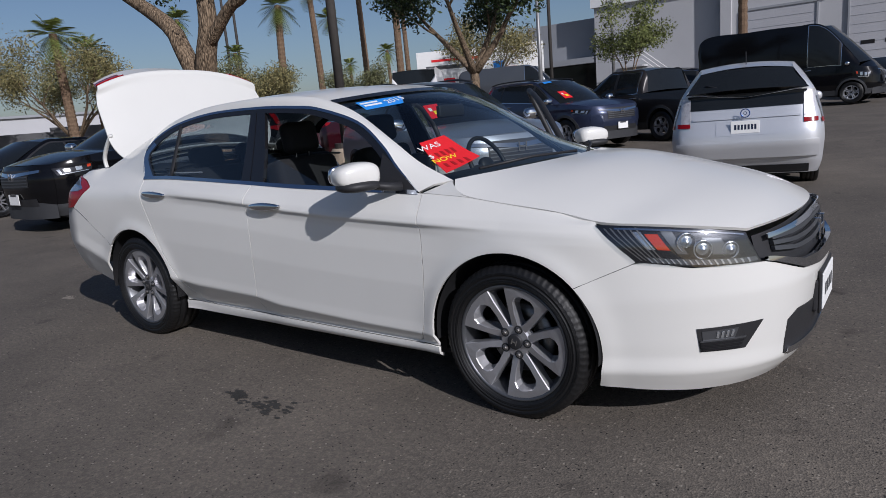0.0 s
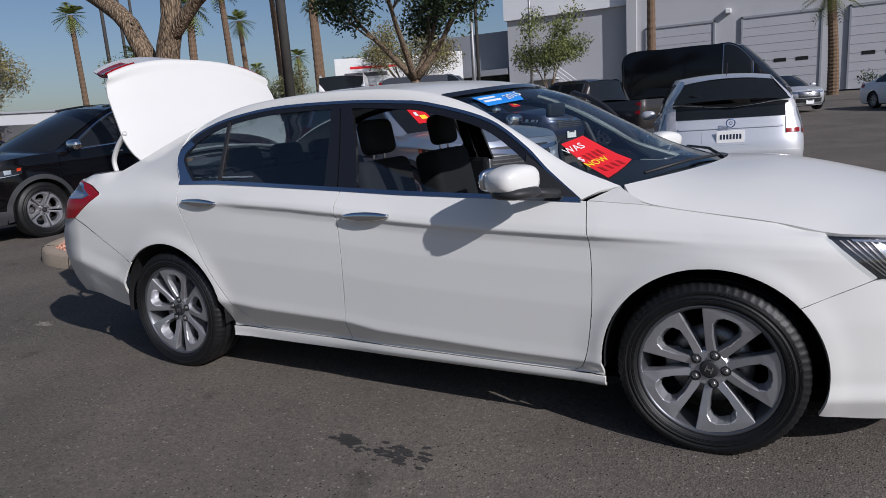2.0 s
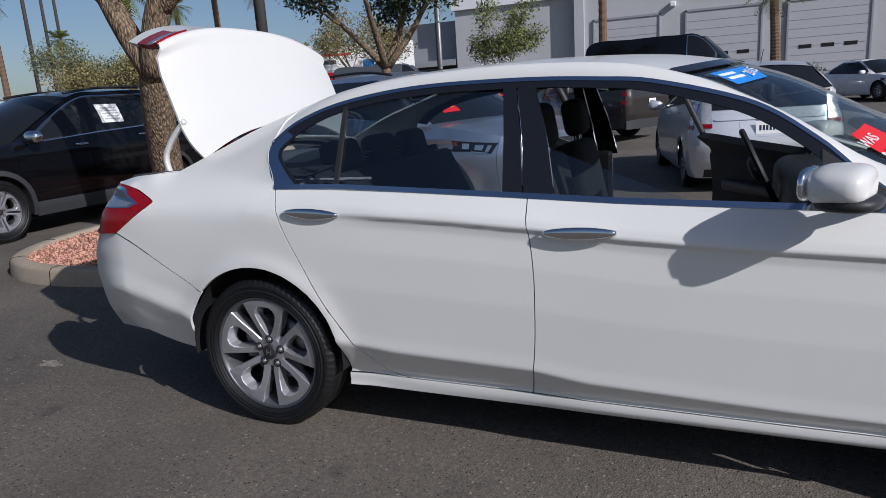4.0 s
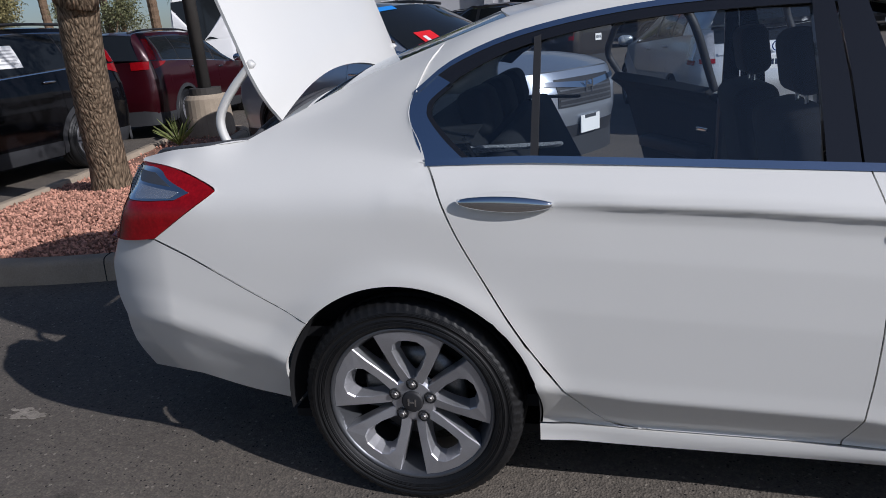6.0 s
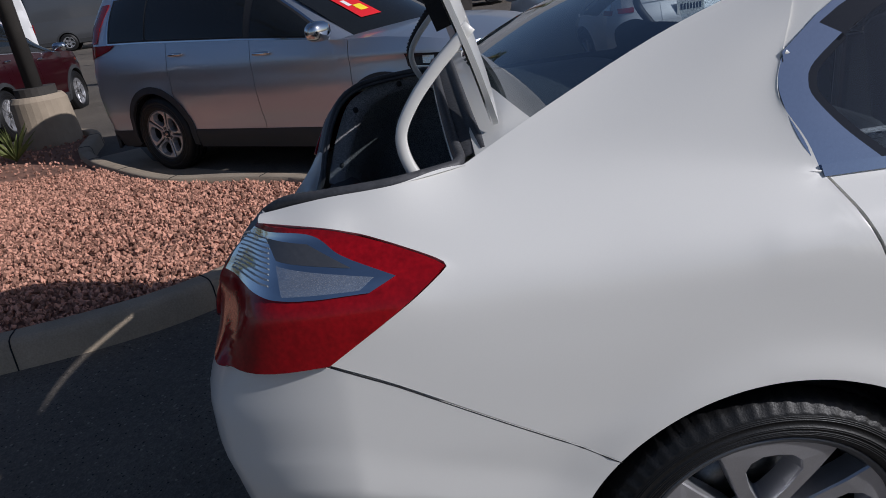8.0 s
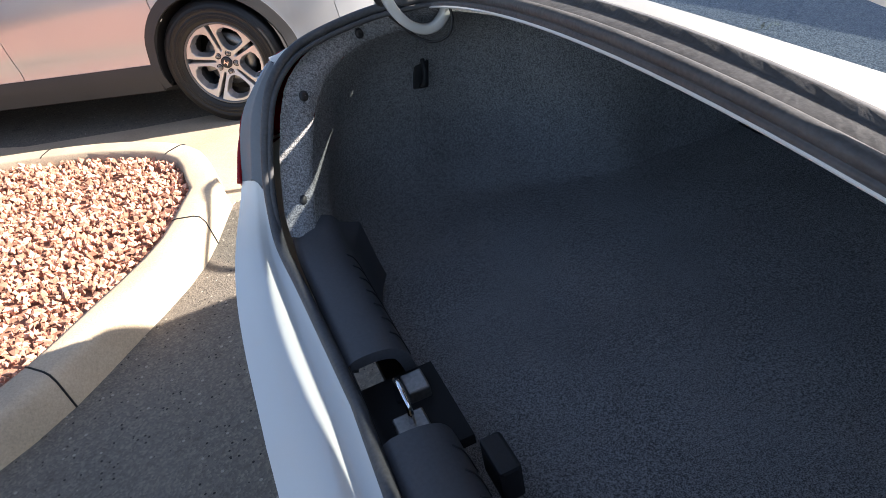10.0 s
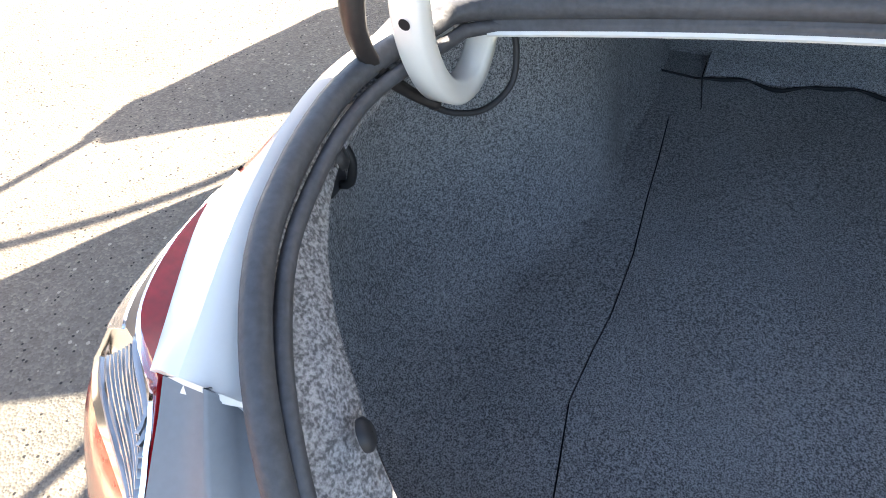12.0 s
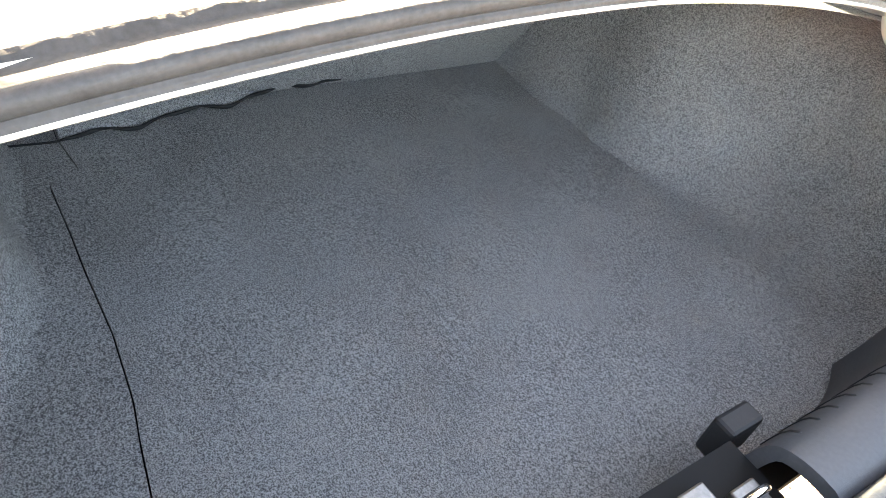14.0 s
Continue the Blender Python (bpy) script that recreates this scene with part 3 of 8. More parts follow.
SEDAN = Body(0.902,
             [(0.15, 3.69), (0.2, 3.735), (0.25, 3.768), (0.3, 3.772), (0.45, 3.79), (0.55, 3.80), (0.65, 3.785), (0.75, 3.76), (0.82, 3.72), (0.95, 3.60)],
             [(0.25, -0.96), (0.35, -1.00), (0.5, -1.03), (0.64, -1.058), (0.74, -1.052), (0.84, -0.998), (0.95, -0.957), (1.06, -0.90)],
             [(0, 0)], [(-1.1, 1.03), (0.376, 1.03), (1.086, 0.993), (1.47, 0.972), (2.345, 0.94), (2.55, 0.925), (2.96, 0.865), (3.15, 0.828), (3.32, 0.818), (3.5, 0.797), (3.6, 0.777), (3.7, 0.757)],
             0.42, 2.72, -0.35, (0.0, 2.776), 0.385, 0.205, pw=(2.2, 2.8, 9.0, 4.1), char=sedan_inset)

car = thing("sedan", "white four-door sedan with open boot and doors on asphalt", "car")
B = SEDAN


def arch(ax, a0, a1, n=12):
    return [(ax + 0.385 * math.cos(math.radians(a0 + (a1 - a0) * i / (n - 1))), 0.33 + 0.385 * math.sin(math.radians(a0 + (a1 - a0) * i / (n - 1)))) for i in range(n)]


def shift(pts, dx=0.0, dz=0.0):
    return [(p[0] + dx, p[1] + dz) for p in pts]


OUT = (0, -1, 0)
belt_line = lambda x0, x1, n=6: [(x0 + (x1 - x0) * i / (n - 1), B.belt(x0 + (x1 - x0) * i / (n - 1))) for i in range(n)]
# near-side skin
P3_ = lambda x: (x, -B.y(x, B.belt(x)), B.belt(x))
up = lambda pts: sorted(pts, key=lambda p: p[1])
front_door_grid = on_body(B, coons([(1.158, 0.262), (2.266, 0.262)], [(1.1515, 0.996), (1.6, B.belt(1.6)), (2.3165, 0.939)],
                                   shift(up(CUT_MID), 0.0020), shift(up(CUT_FRONT), -0.0018), 34, 96))
rear_door_grid = on_body(B, coons([(0.684, 0.262), (1.150, 0.262)], [(0.0935, 1.030), (0.5, B.belt(0.5) - 0.002), (1.1445, 0.999)],
                                  shift(up(CUT_REAR), 0.0022), shift(up(CUT_MID), -0.0020), 30, 96))
a0 = math.degrees(math.atan2(0.262 - 0.33, 0.379))
A136, A40 = arch(0, 136, 76)[0], arch(0, 136, 76)[-1]
SEAM_REAR[-1] = A136
quarter = [
    on_body(B, coons(arch(0, 136, 76, 20), [(A136[0], 1.03), (0.0865, 1.03)], [A136, (A136[0], 1.03)], [A40, (0.0865, 1.03)], 20, 30)),
    on_body(B, coons(arch(0, 76, a0), shift(CUT_REAR, -0.0035), [A40, (0.0865, 1.03)], [arch(0, 76, a0)[-1], (0.6765, 0.262)], 36, 30)),
    on_body(B, coons(SEAM_REAR, [(-0.66, 1.03), (-0.4, 1.03), (A136[0], 1.03)], [(-0.735, 0.845), (-0.64, 0.905), (-0.535, 0.972), (-0.535, 0.985), (-0.60, 1.01), (-0.66, 1.03)],
                     [A136, (A136[0], 1.03)], 20, 30)),
]
fender = [
    on_body(B, coons(arch(2.776, 190, 90), shift(CUT_FRONT, 0.0018)[::-1], [arch(2.776, 190, 90)[0], (2.2718, 0.262)], [arch(2.776, 190, 90)[-1], (2.3218, 0.939)], 80, 64)),
    on_body(B, coons(arch(2.776, 90, 42), belt_line(2.3218, 3.12, 12), [(2.776, 0.715), (2.3218, 0.939)], [arch(2.776, 90, 42)[-1], (3.12, B.belt(3.12))], 80, 64)),
    on_body(B, coons([arch(2.776, 90, 42)[-1], (3.278, 0.685)], [(3.12, B.belt(3.12)), (3.278, 0.691)], [arch(2.776, 90, 42)[-1], (3.12, B.belt(3.12))], [(3.278, 0.685), (3.278, 0.691)], 8, 64)),
]
panel("front_door_skin", [front_door_grid], OUT, WHITE, car)
panel("rear_door_skin", [rear_door_grid], OUT, WHITE, car)
FT = [P3_(x) for x in (2.3235, 2.36, 2.42, 2.50, 2.56, 2.62)]
TT = [(2.432, -0.716, 0.986), (2.44, -0.735, 0.980), (2.47, -0.765, 0.966), (2.51, -B.y(2.51, B.belt(2.51)) + 0.010, 0.948), (2.56, -B.y(2.56, B.belt(2.56)) + 0.004, B.belt(2.56) + 0.006), (2.62, -B.y(2.62, B.belt(2.62)), B.belt(2.62) + 0.001)]
fender.append(np.array([spline(FT, 16), spline(TT, 16)]))
panel("front_fender", fender, OUT, WHITE, car, twin=True)
panel("sill_panel", [B.side(0.372, 2.40, 0.205, 0.2575, 20, 6)], OUT, WHITE, car, twin=True)

# dark joints between the bumpers and the wings
for nm, line in (("bumper_joint", [(arch(2.776, 90, 42)[-1][0], arch(2.776, 90, 42)[-1][1]), (3.17, 0.636), (3.278, 0.684)]), ("bumper_joint", [(-0.735, 0.841), (-0.637, 0.794), (-0.459, 0.693), (A136[0], A136[1] - 0.004)])):
    both(nm, tube([(x, -B.y(x, z) + 0.0006, z) for x, z in polyline(line, 24)], 0.0012, 6), DARK, car)

# shoulder, rear pillar and roof rail, as curves in space
P3 = lambda x, z: (x, -B.y(x, z), z)
shoulder_top = [(0.0865, -B.y(0.0865, 1.03), 1.03), (-0.2, -0.757, 1.074), (-0.47, -0.718, 1.098), (-0.6, -0.758, 1.090), (-0.72, -0.744, 1.080), (-0.84, -0.712, 1.058)]
top_xs = np.concatenate([np.array(quarter[2])[:-1, -1, 0], np.array(quarter[0])[:, -1, 0]])[::-1]
st = spline(shoulder_top, 200)
along = lambda x: np.array([x, np.interp(-x, -st[:, 0], st[:, 1]), np.interp(-x, -st[:, 0], st[:, 2])])
low_row, high_row = np.array([P3(x, 1.03) for x in top_xs]), np.array([along(x) for x in top_xs])
quarter.append(np.array([low_row] + [low_row * (1 - w) + high_row * w + np.array((0, -0.004, 0.003)) * math.sin(math.pi * w) for w in (0.33, 0.67)] + [high_row]))
end_low = [P3(top_xs[-1], 1.03), P3(-0.72, 1.045), P3(-0.84, 1.050)]
end_top = [tuple(along(x)) for x in np.linspace(top_xs[-1], -0.835, 10)] + [(-0.84, -0.712, 1.058)]
end_lo, end_hi = spline(end_low, 12), spline(end_top, 12)
quarter.append(np.array([end_lo] + [end_lo * (1 - w) + end_hi * w + np.array((0, -0.004, 0.003)) * math.sin(math.pi * w) for w in (0.33, 0.67)] + [end_hi]))
K1 = [P3(0.0865, 1.03), P3(0.070, 1.08), P3(0.040, 1.135), P3(0.036, 1.17), P3(0.05, 1.21)]
kp = int(np.argmin(abs(top_xs + 0.47)))
S1 = high_row[: kp + 1]
K2 = [tuple(S1[-1]), (-0.30, -0.665, 1.178), (-0.10, -0.625, 1.262), (0.12, -0.605, 1.335)]
n_u = len(S1)
top_c = spline([K1[-1], tuple(0.5 * np.array(K1[-1]) + 0.5 * np.array(K2[-1]) + np.array((0, -0.012, 0.010))), K2[-1]], n_u)
left_c, right_c = spline(K1, 16), spline(K2, 16)
uu, vv = np.linspace(0, 1, n_u)[:, None, None], np.linspace(0, 1, 16)[None, :, None]
pillar = (1 - vv) * S1[:, None] + vv * top_c[:, None] + (1 - uu) * left_c[None] + uu * right_c[None] - ((1 - uu) * (1 - vv) * S1[0] + uu * (1 - vv) * S1[-1] + (1 - uu) * vv * top_c[0] + uu * vv * top_c[-1])
pillar = pillar + np.array((0, -0.013, 0.004)) * (np.sin(np.pi * uu ** 1.3) * np.sin(np.pi * (0.12 + 0.88 * vv) / 1.12))
pillar[:, 0] = S1
quarter.append(pillar)
rail_low = [P3(x, z) for x, z in ((0.05, 1.21), (0.162, 1.287), (0.364, 1.352), (0.678, 1.392), (1.084, 1.394), (1.384, 1.377), (1.568, 1.355), (1.86, 1.272), (2.046, 1.154), (2.15, 1.06), (2.30, 0.945))]
rail_top = [(0.12, -0.605, 1.335), (0.30, -0.600, 1.388), (0.5, -0.600, 1.422), (0.75, -0.600, 1.440), (1.09, -0.600, 1.445), (1.4, -0.595, 1.427), (1.60, -0.590, 1.388), (1.80, -0.602, 1.312), (2.05, -0.640, 1.165), (2.22, -0.672, 1.065), (2.43, -0.715, 0.985)]
quarter.append(np.array([spline(rail_low, 50), [tuple(0.5 * np.array(p) + 0.5 * np.array(q) + np.array((0, -0.012, 0.010))) for p, q in zip(spline(rail_low, 50), spline(rail_top, 50))], spline(rail_top, 50)]))
# corner between the lamp and the boot opening
panel("quarter_panel", quarter, OUT, WHITE, car, twin=True, ease=14, weld=0.004)

# roof, glass, bonnet
def crowned(edge, bow0, bow1, crown, n=15):
    """Rows across the car: an edge curve on the near side, bowed along x and raised in the middle."""
    rows, k = [], len(edge)
    for i, (x, y, z) in enumerate(edge):
        w = i / (k - 1)
        rows.append([(x + (bow0 * (1 - w) + bow1 * w) * (1 - t * t), y * -t, z + crown * (1 - t * t)) for t in np.linspace(-1, 1, n)])
    return rows


UP = (0, 0, 1)
roof_edge = spline(rail_top[1:7], 26)
roof_grid = crowned(roof_edge, -0.09, 0.20, 0.034)
panel("roof", [roof_grid], UP, WHITE, car)
ws_edge = spline(rail_top[6:], 20)
ws_grid = np.array(crowned(ws_edge, 0.20, 0.31, 0.034, 19))
part("windscreen", mesh_of("windscreen", *sheet(ws_grid * 1.0 + np.array((0.0, 0, -0.003)), (1, 0, 1), 0.004)), GLASS_FRONT, car)
rg_edge = spline([(0.30, -0.600, 1.386), (0.12, -0.598, 1.330), (-0.10, -0.615, 1.258), (-0.25, -0.640, 1.190), (-0.345, -0.655, 1.138)], 18)
rg_grid = np.array(crowned(rg_edge, -0.09, -0.085, 0.034, 19))
for i_ in range(18):
    for j_, t_ in enumerate(np.linspace(-1, 1, 19)):
        rg_grid[i_, j_, 2] += (i_ / 17) ** 2 * 0.020 * (1 - t_ * t_)
part("rear_window", mesh_of("rear_window", *sheet(np.array(rg_grid) + np.array((0, 0, -0.004)), (-1, 0, 1), 0.004)), GLASS_BACK, car)
deck = [[(p[0] + 0.004, p[1], p[2] + 0.002) for p in rg_grid[-1]], []]
deck[1] = [(-0.455 - 0.005 * (1 - t * t), 0.70 * t, 1.100 + 0.078 * (1 - t * t)) for t in np.linspace(-1, 1, 19)]
panel("deck_strip", [deck], UP, WHITE, car)

bonnet_edge = spline([(2.445, -0.720, 0.990), (2.50, -B.y(2.50, B.belt(2.5)) + 0.012, 0.948), (2.62, -B.y(2.62, B.belt(2.62)), B.belt(2.62) + 0.002), (2.96, -B.y(2.96, 0.865), 0.868), (3.15, -B.y(3.15, 0.828), 0.831), (3.32, -B.y(3.32, 0.818), 0.821), (3.5, -B.y(3.5, 0.797), 0.800), (3.61, -B.y(3.61, 0.775), 0.778)], 40)
bonnet_mid = spline([(2.755, 0, 1.030), (3.0, 0, 1.020), (3.3, 0, 0.955), (3.55, 0, 0.880), (3.725, 0, 0.785)], 40)
bonnet = []
for e, c in zip(bonnet_edge, bonnet_mid):
    row = []
    for t in np.linspace(-1, 1, 27):
        k = 1 - abs(t)
        row.append((e[0] + (c[0] - e[0]) * (1 - (1 - k) ** 2), -e[1] * t, e[2] + (c[2] - e[2]) * math.sin(k * math.pi / 2) ** 0.85))
    bonnet.append(row)
panel("bonnet", [bonnet], UP, WHITE, car)

# bumpers
arch_f, arch_r2 = arch(2.776, 42, -22), arch(0, 136, 187)
front_side = on_body(B, coons([arch_f[-1], (3.30, 0.170), (3.46, 0.160)], [(arch_f[0][0], arch_f[0][1] - 0.003), (3.278, 0.680), (3.46, 0.657)], arch_f[::-1], [(3.46, 0.160), (3.46, 0.657)], 16, 44))
grille_low = lambda y: float(np.interp(abs(y), [0.0, 0.20, 0.34, 0.42, 0.52, 0.60], [0.572, 0.575, 0.588, 0.614, 0.650, 0.657]))
fz = lambda z: B.y(3.46, z)
front_mid = []
for u in np.linspace(-1, 1, 37):
    row = []
    top_z = grille_low(fz(0.62) * u)
    for j in range(44):
        z = 0.160 + (top_z - 0.160) * j / 43
        y = fz(z) * u
        row.append((B.end_x(y, z), y, z))
    front_mid.append(row)
panel("front_bumper", [front_side, front_mid, [[(p[0], -p[1], p[2]) for p in row] for row in front_side]], (1, 0, 0), WHITE, car)

rear_side = on_body(B, coons([(-0.72, 0.36), (-0.55, 0.300), (-0.384, 0.268)], shift([(-0.735, 0.845)] + SEAM_REAR[1:], 0, -0.008), [(-0.72, 0.36), (-0.735, 0.6), (-0.735, 0.840)], arch_r2[::-1], 16, 22))
rear_mid = []
for u in np.linspace(-1, 1, 41):
    row = []
    for j in range(22):
        v = j / 21
        zt = 0.752 + 0.088 * min(1.0, max(0.0, (abs(u) - 0.66) / 0.14)) ** 1.5
        z = 0.36 + (zt - 0.36) * v
        y = B.y(-0.735, z) * u
        x = B.end_x(y, z, False)
        if abs(u) > 0.999:
            x = -0.72 - 0.015 * min(1, (z - 0.36) / 0.24)
            y = math.copysign(B.y(x, z), u)
        row.append((x, y, z))
    rear_mid.append(row)
panel("rear_bumper", [rear_side, rear_mid, [[(p[0], -p[1], p[2]) for p in row] for row in rear_side]], (-1, 0, 0), WHITE, car)

# dark inside of the body: floor pan, wheel arches, inner sides
# second, unseen box is added to stop sun leaking through under the nose
solid("floor_pan", join(box(-0.45, -0.74, 0.17, 3.25, 0.74, 0.20), box(2.0, -0.62, 0.150, 3.36, 0.62, 0.20)), DARK, car)
for ax, deep in ((0.0, 0.13), (2.776, 0.28)):
    for s in (-1, 1):
        rows = [[(ax + r * math.cos(w), s * (0.885 - o), 0.335 + r * math.sin(w)) for o, r in ((0, 0.380), (deep, 0.380), (deep, 0.06))] for w in np.linspace(math.radians(-7), math.radians(186), 40)]
        part("wheel_arch_liner", mesh_of("wheel_arch_liner", *sheet(rows, (0, s, 0), 0)), DARK, car)
solid("inner_side", box(0.42, -0.76, 0.20, 2.35, -0.74, 0.86), DARK, car)
solid("door_sill", box(0.40, 0.74, 0.20, 2.35, 0.83, 0.385, 0.01), WHITE, car, "white door sill")
solid("pillar_base", box(1.04, 0.72, 0.385, 1.22, 0.80, 1.0, 0.02), GLOSS_BLACK_0, car)
solid("front_pillar_base", box(2.20, 0.70, 0.385, 2.36, 0.84, 0.96, 0.02), WHITE, car)

# boot opening: gutter, rear panel, seal
RIM = [(-0.492, -0.700, 1.087), (-0.60, -0.736, 1.082), (-0.72, -0.722, 1.073), (-0.80, -0.686, 1.060), (-0.86, -0.643, 1.022), (-0.90, -0.604, 0.955), (-0.932, -0.565, 0.87),
       (-0.950, -0.52, 0.797), (-0.955, -0.45, 0.772), (-0.948, -0.3, 0.765), (-0.938, 0.0, 0.760)]
LAMP_IN = [(-0.985, -0.640, 0.842), (-0.960, -0.680, 0.90), (-0.930, -0.702, 0.965), (-0.84, -0.725, 1.050)]
rim_c = spline(RIM, 60)
outer_c = spline([(-0.465, -0.718, 1.098), (-0.60, -0.758, 1.090), (-0.72, -0.744, 1.080), (-0.84, -0.712, 1.058)], 24)
outer_low = spline([(-0.84, -0.725, 1.050), (-0.930, -0.702, 0.965), (-0.985, -0.640, 0.842), (-1.035, -0.54, 0.775), (-1.060, -0.42, 0.754), (-1.072, -0.25, 0.752), (-1.076, 0.0, 0.752)], 44)
i_mid = int(np.argmin(np.linalg.norm(rim_c - np.array((-0.83, -0.655, 1.045)), axis=1)))
rim_a, rim_b = spline(rim_c[: i_mid + 1], 24), spline(rim_c[i_mid:], 44)
drop = lambda c, d: c + np.array((0, 0, -d))
gut_a = np.array([outer_c, 0.45 * outer_c + 0.55 * rim_a + np.array((0, 0, -0.002)), drop(0.3 * outer_c + 0.7 * rim_a, 0.014), drop(rim_a, 0.012), rim_a])
step_b = [outer_low + (rim_b - outer_low) * w + np.array((0, 0, dz)) for w, dz in ((0, 0), (0.25, 0.004), (0.5, 0.006), (0.62, 0.002), (0.72, -0.012), (0.93, -0.012), (1.0, 0.0))]
gut_b = np.array(step_b)
k_lamp = int(np.argmin(abs(outer_low[:, 2] - 0.842) + (outer_low[:, 1] > -0.60)))
panel("boot_gutter", [gut_a, gut_b[:, k_lamp:]], (-0.4, -0.2, 1), WHITE, car, lip=0.0, twin=True)
HOUSING = mat("grey_lamp_housing", (0.17, 0.185, 0.20), 0.55, vary=0.08)
hs = np.array([outer_low + (rim_b - outer_low) * w + np.array((-0.3 * dz, 0, dz)) for w, dz in ((0, 0.002), (0.20, 0.001), (0.42, 0.003), (0.50, 0.012), (0.55, 0.011), (0.66, -0.006), (0.80, -0.014), (0.93, -0.014), (1.0, 0.0))])[:, : k_lamp + 1]
panel("lamp_housing", [hs], (-0.4, -0.2, 1), HOUSING, car, "grey plastic tail lamp housing", lip=0.006, twin=True)
corner = sheet(np.array([[(-0.84, -0.712, 1.058), (-0.84, -0.718, 1.054), (-0.84, -0.725, 1.05)], [tuple(rim_a[-1]), tuple(0.5 * rim_a[-1] + 0.5 * np.array((-0.845, -0.70, 1.05))), (-0.845, -0.722, 1.046)]]), (-0.3, 0, 1), 0.0)
both("corner_fill", corner, WHITE, car)
seal_path = np.vstack([rim_c[:-1], (rim_c * np.array((1, -1, 1)))[::-1]])
front_rim = [(-0.478 - 0.025 * (1 - t * t) ** 0.7, 0.690 * t, 1.086 + 0.085 * (1 - t * t)) for t in np.linspace(0.97, -0.97, 24)]
loop = np.vstack([seal_path, front_rim])
loop = spline(np.vstack([loop, loop[:1]]), 220)[:-1]
solid("boot_seal", join(tube(drop(loop, -0.006), 0.0100, 10, True), tube(loop + (np.array((-0.66, 0, 0.93)) - loop) * 0.019 - np.array((0, 0, 0.003)), 0.0060, 8, True)), SEAL, car, "worn black rubber boot seal", smooth=True)
fr = np.array(front_rim)
lips = [fr + np.array(d) for d in ((0.052, 0, 0.012), (0.050, 0, 0.020), (0.040, 0, 0.022), (0.036, 0, 0.014), (0.026, 0, 0.013), (0.012, 0, 0.010), (0.004, 0, 0.006), (-0.006, 0, -0.002), (-0.010, 0, -0.012))]
part("front_seal", mesh_of("front_seal", *sheet(np.array(lips), (-0.5, 0, 1), 0.002)), SEAL, car, "broad grey rubber seal along the rear deck")
solid("deck_flange", join(sheet(np.array([fr + np.array((-0.008, 0, -0.009)), fr + np.array((-0.0115, 0, -0.012)), fr + np.array((-0.010, 0, -0.0145)), fr + np.array((0.06, 0, -0.030))]), (-1, 0, 0), 0)), WHITE, car)

# tail lamps
lamp_left = [P3(-0.733, 0.846), P3(-0.64, 0.906), P3(-0.538, 0.973), P3(-0.538, 0.985), P3(-0.60, 1.009), P3(-0.66, 1.028)]
lamp_bottom = [lamp_left[0], P3(-0.84, 0.838), P3(-0.92, 0.836), (-0.985, -0.640, 0.845)]
lamp_top = [lamp_left[-1], P3(-0.72, 1.043), P3(-0.80, 1.048), (-0.843, -0.722, 1.047)]


def lamp_patch(n):
    """The lamp's face: on the body's skin, turning in to the edge of the boot opening."""
    g = np.array(coons(lamp_bottom, lamp_top, lamp_left, LAMP_IN, n, n))
    for i in range(n):
        u = i / (n - 1)
        w = min(1.0, max(0.0, (u - 0.55) / 0.45))
        w = w * w * (3 - 2 * w)
        for p in g[i]:
            p[1] = w * p[1] - (1 - w) * B.y(max(p[0], -0.915), p[2])
    return g


lamp_grid = lamp_patch(22)
outward = lambda g, d: np.array(g) + d * np.array((-0.45, -0.9, 0.0))
tl = panel("tail_lamp", [outward(lamp_grid, 0.004)], OUT, RED_LENS, car, "red and clear tail lamp", lip=0.02, twin=True)
fine_lamp = lamp_patch(90).reshape(-1, 3)


def on_lamp(g):
    """Lays a patch drawn in x and z on the lamp's surface."""
    rows = []
    for row in np.array(g, float):
        out_ = []
        for x, z in row:
            d = (fine_lamp[:, 0] - x) ** 2 + (fine_lamp[:, 2] - z) ** 2
            k = np.argsort(d)[:6]
            w = 1 / (d[k] + 1e-7)
            out_.append((x, float((fine_lamp[k, 1] * w).sum() / w.sum()), z))
        rows.append(out_)
    return np.array(rows)


clear_grid = on_lamp(coons([(-0.650, 0.958), (-0.78, 0.957), (-0.920, 0.968)], [(-0.606, 0.976), (-0.69, 1.008), (-0.745, 1.040), (-0.846, 1.044)],
                           [(-0.650, 0.958), (-0.606, 0.976)], [(-0.920, 0.968), (-0.890, 1.005), (-0.846, 1.044)], 26, 14))
inner_clear = on_lamp(coons([(-0.665, 0.963), (-0.79, 0.963)], [(-0.640, 0.978), (-0.80, 1.000)], [(-0.665, 0.963), (-0.640, 0.978)], [(-0.79, 0.963), (-0.80, 1.000)], 18, 8))
dark_wedge = on_lamp(coons([(-0.675, 0.992), (-0.80, 1.006)], [(-0.745, 1.026), (-0.82, 1.034)], [(-0.675, 0.992), (-0.745, 1.026)], [(-0.80, 1.006), (-0.82, 1.034)], 14, 6))
ribs = [on_lamp(coons([(-0.815 + k * 0.0, z), (-0.915 + (z - 0.95) * 0.6, z)], [(-0.815, z + 0.0022), (-0.915 + (z - 0.95) * 0.6, z + 0.0022)], [(-0.815, z), (-0.815, z + 0.0022)], [(-0.915 + (z - 0.95) * 0.6, z), (-0.915 + (z - 0.95) * 0.6, z + 0.0022)], 14, 3)) for k, z in enumerate(np.arange(0.974, 1.034, 0.0065))]
rim_red = tube(spline([(-0.987, -0.642, 0.848), (-0.962, -0.683, 0.90), (-0.938, -0.702, 0.94)], 12), 0.0055, 8)
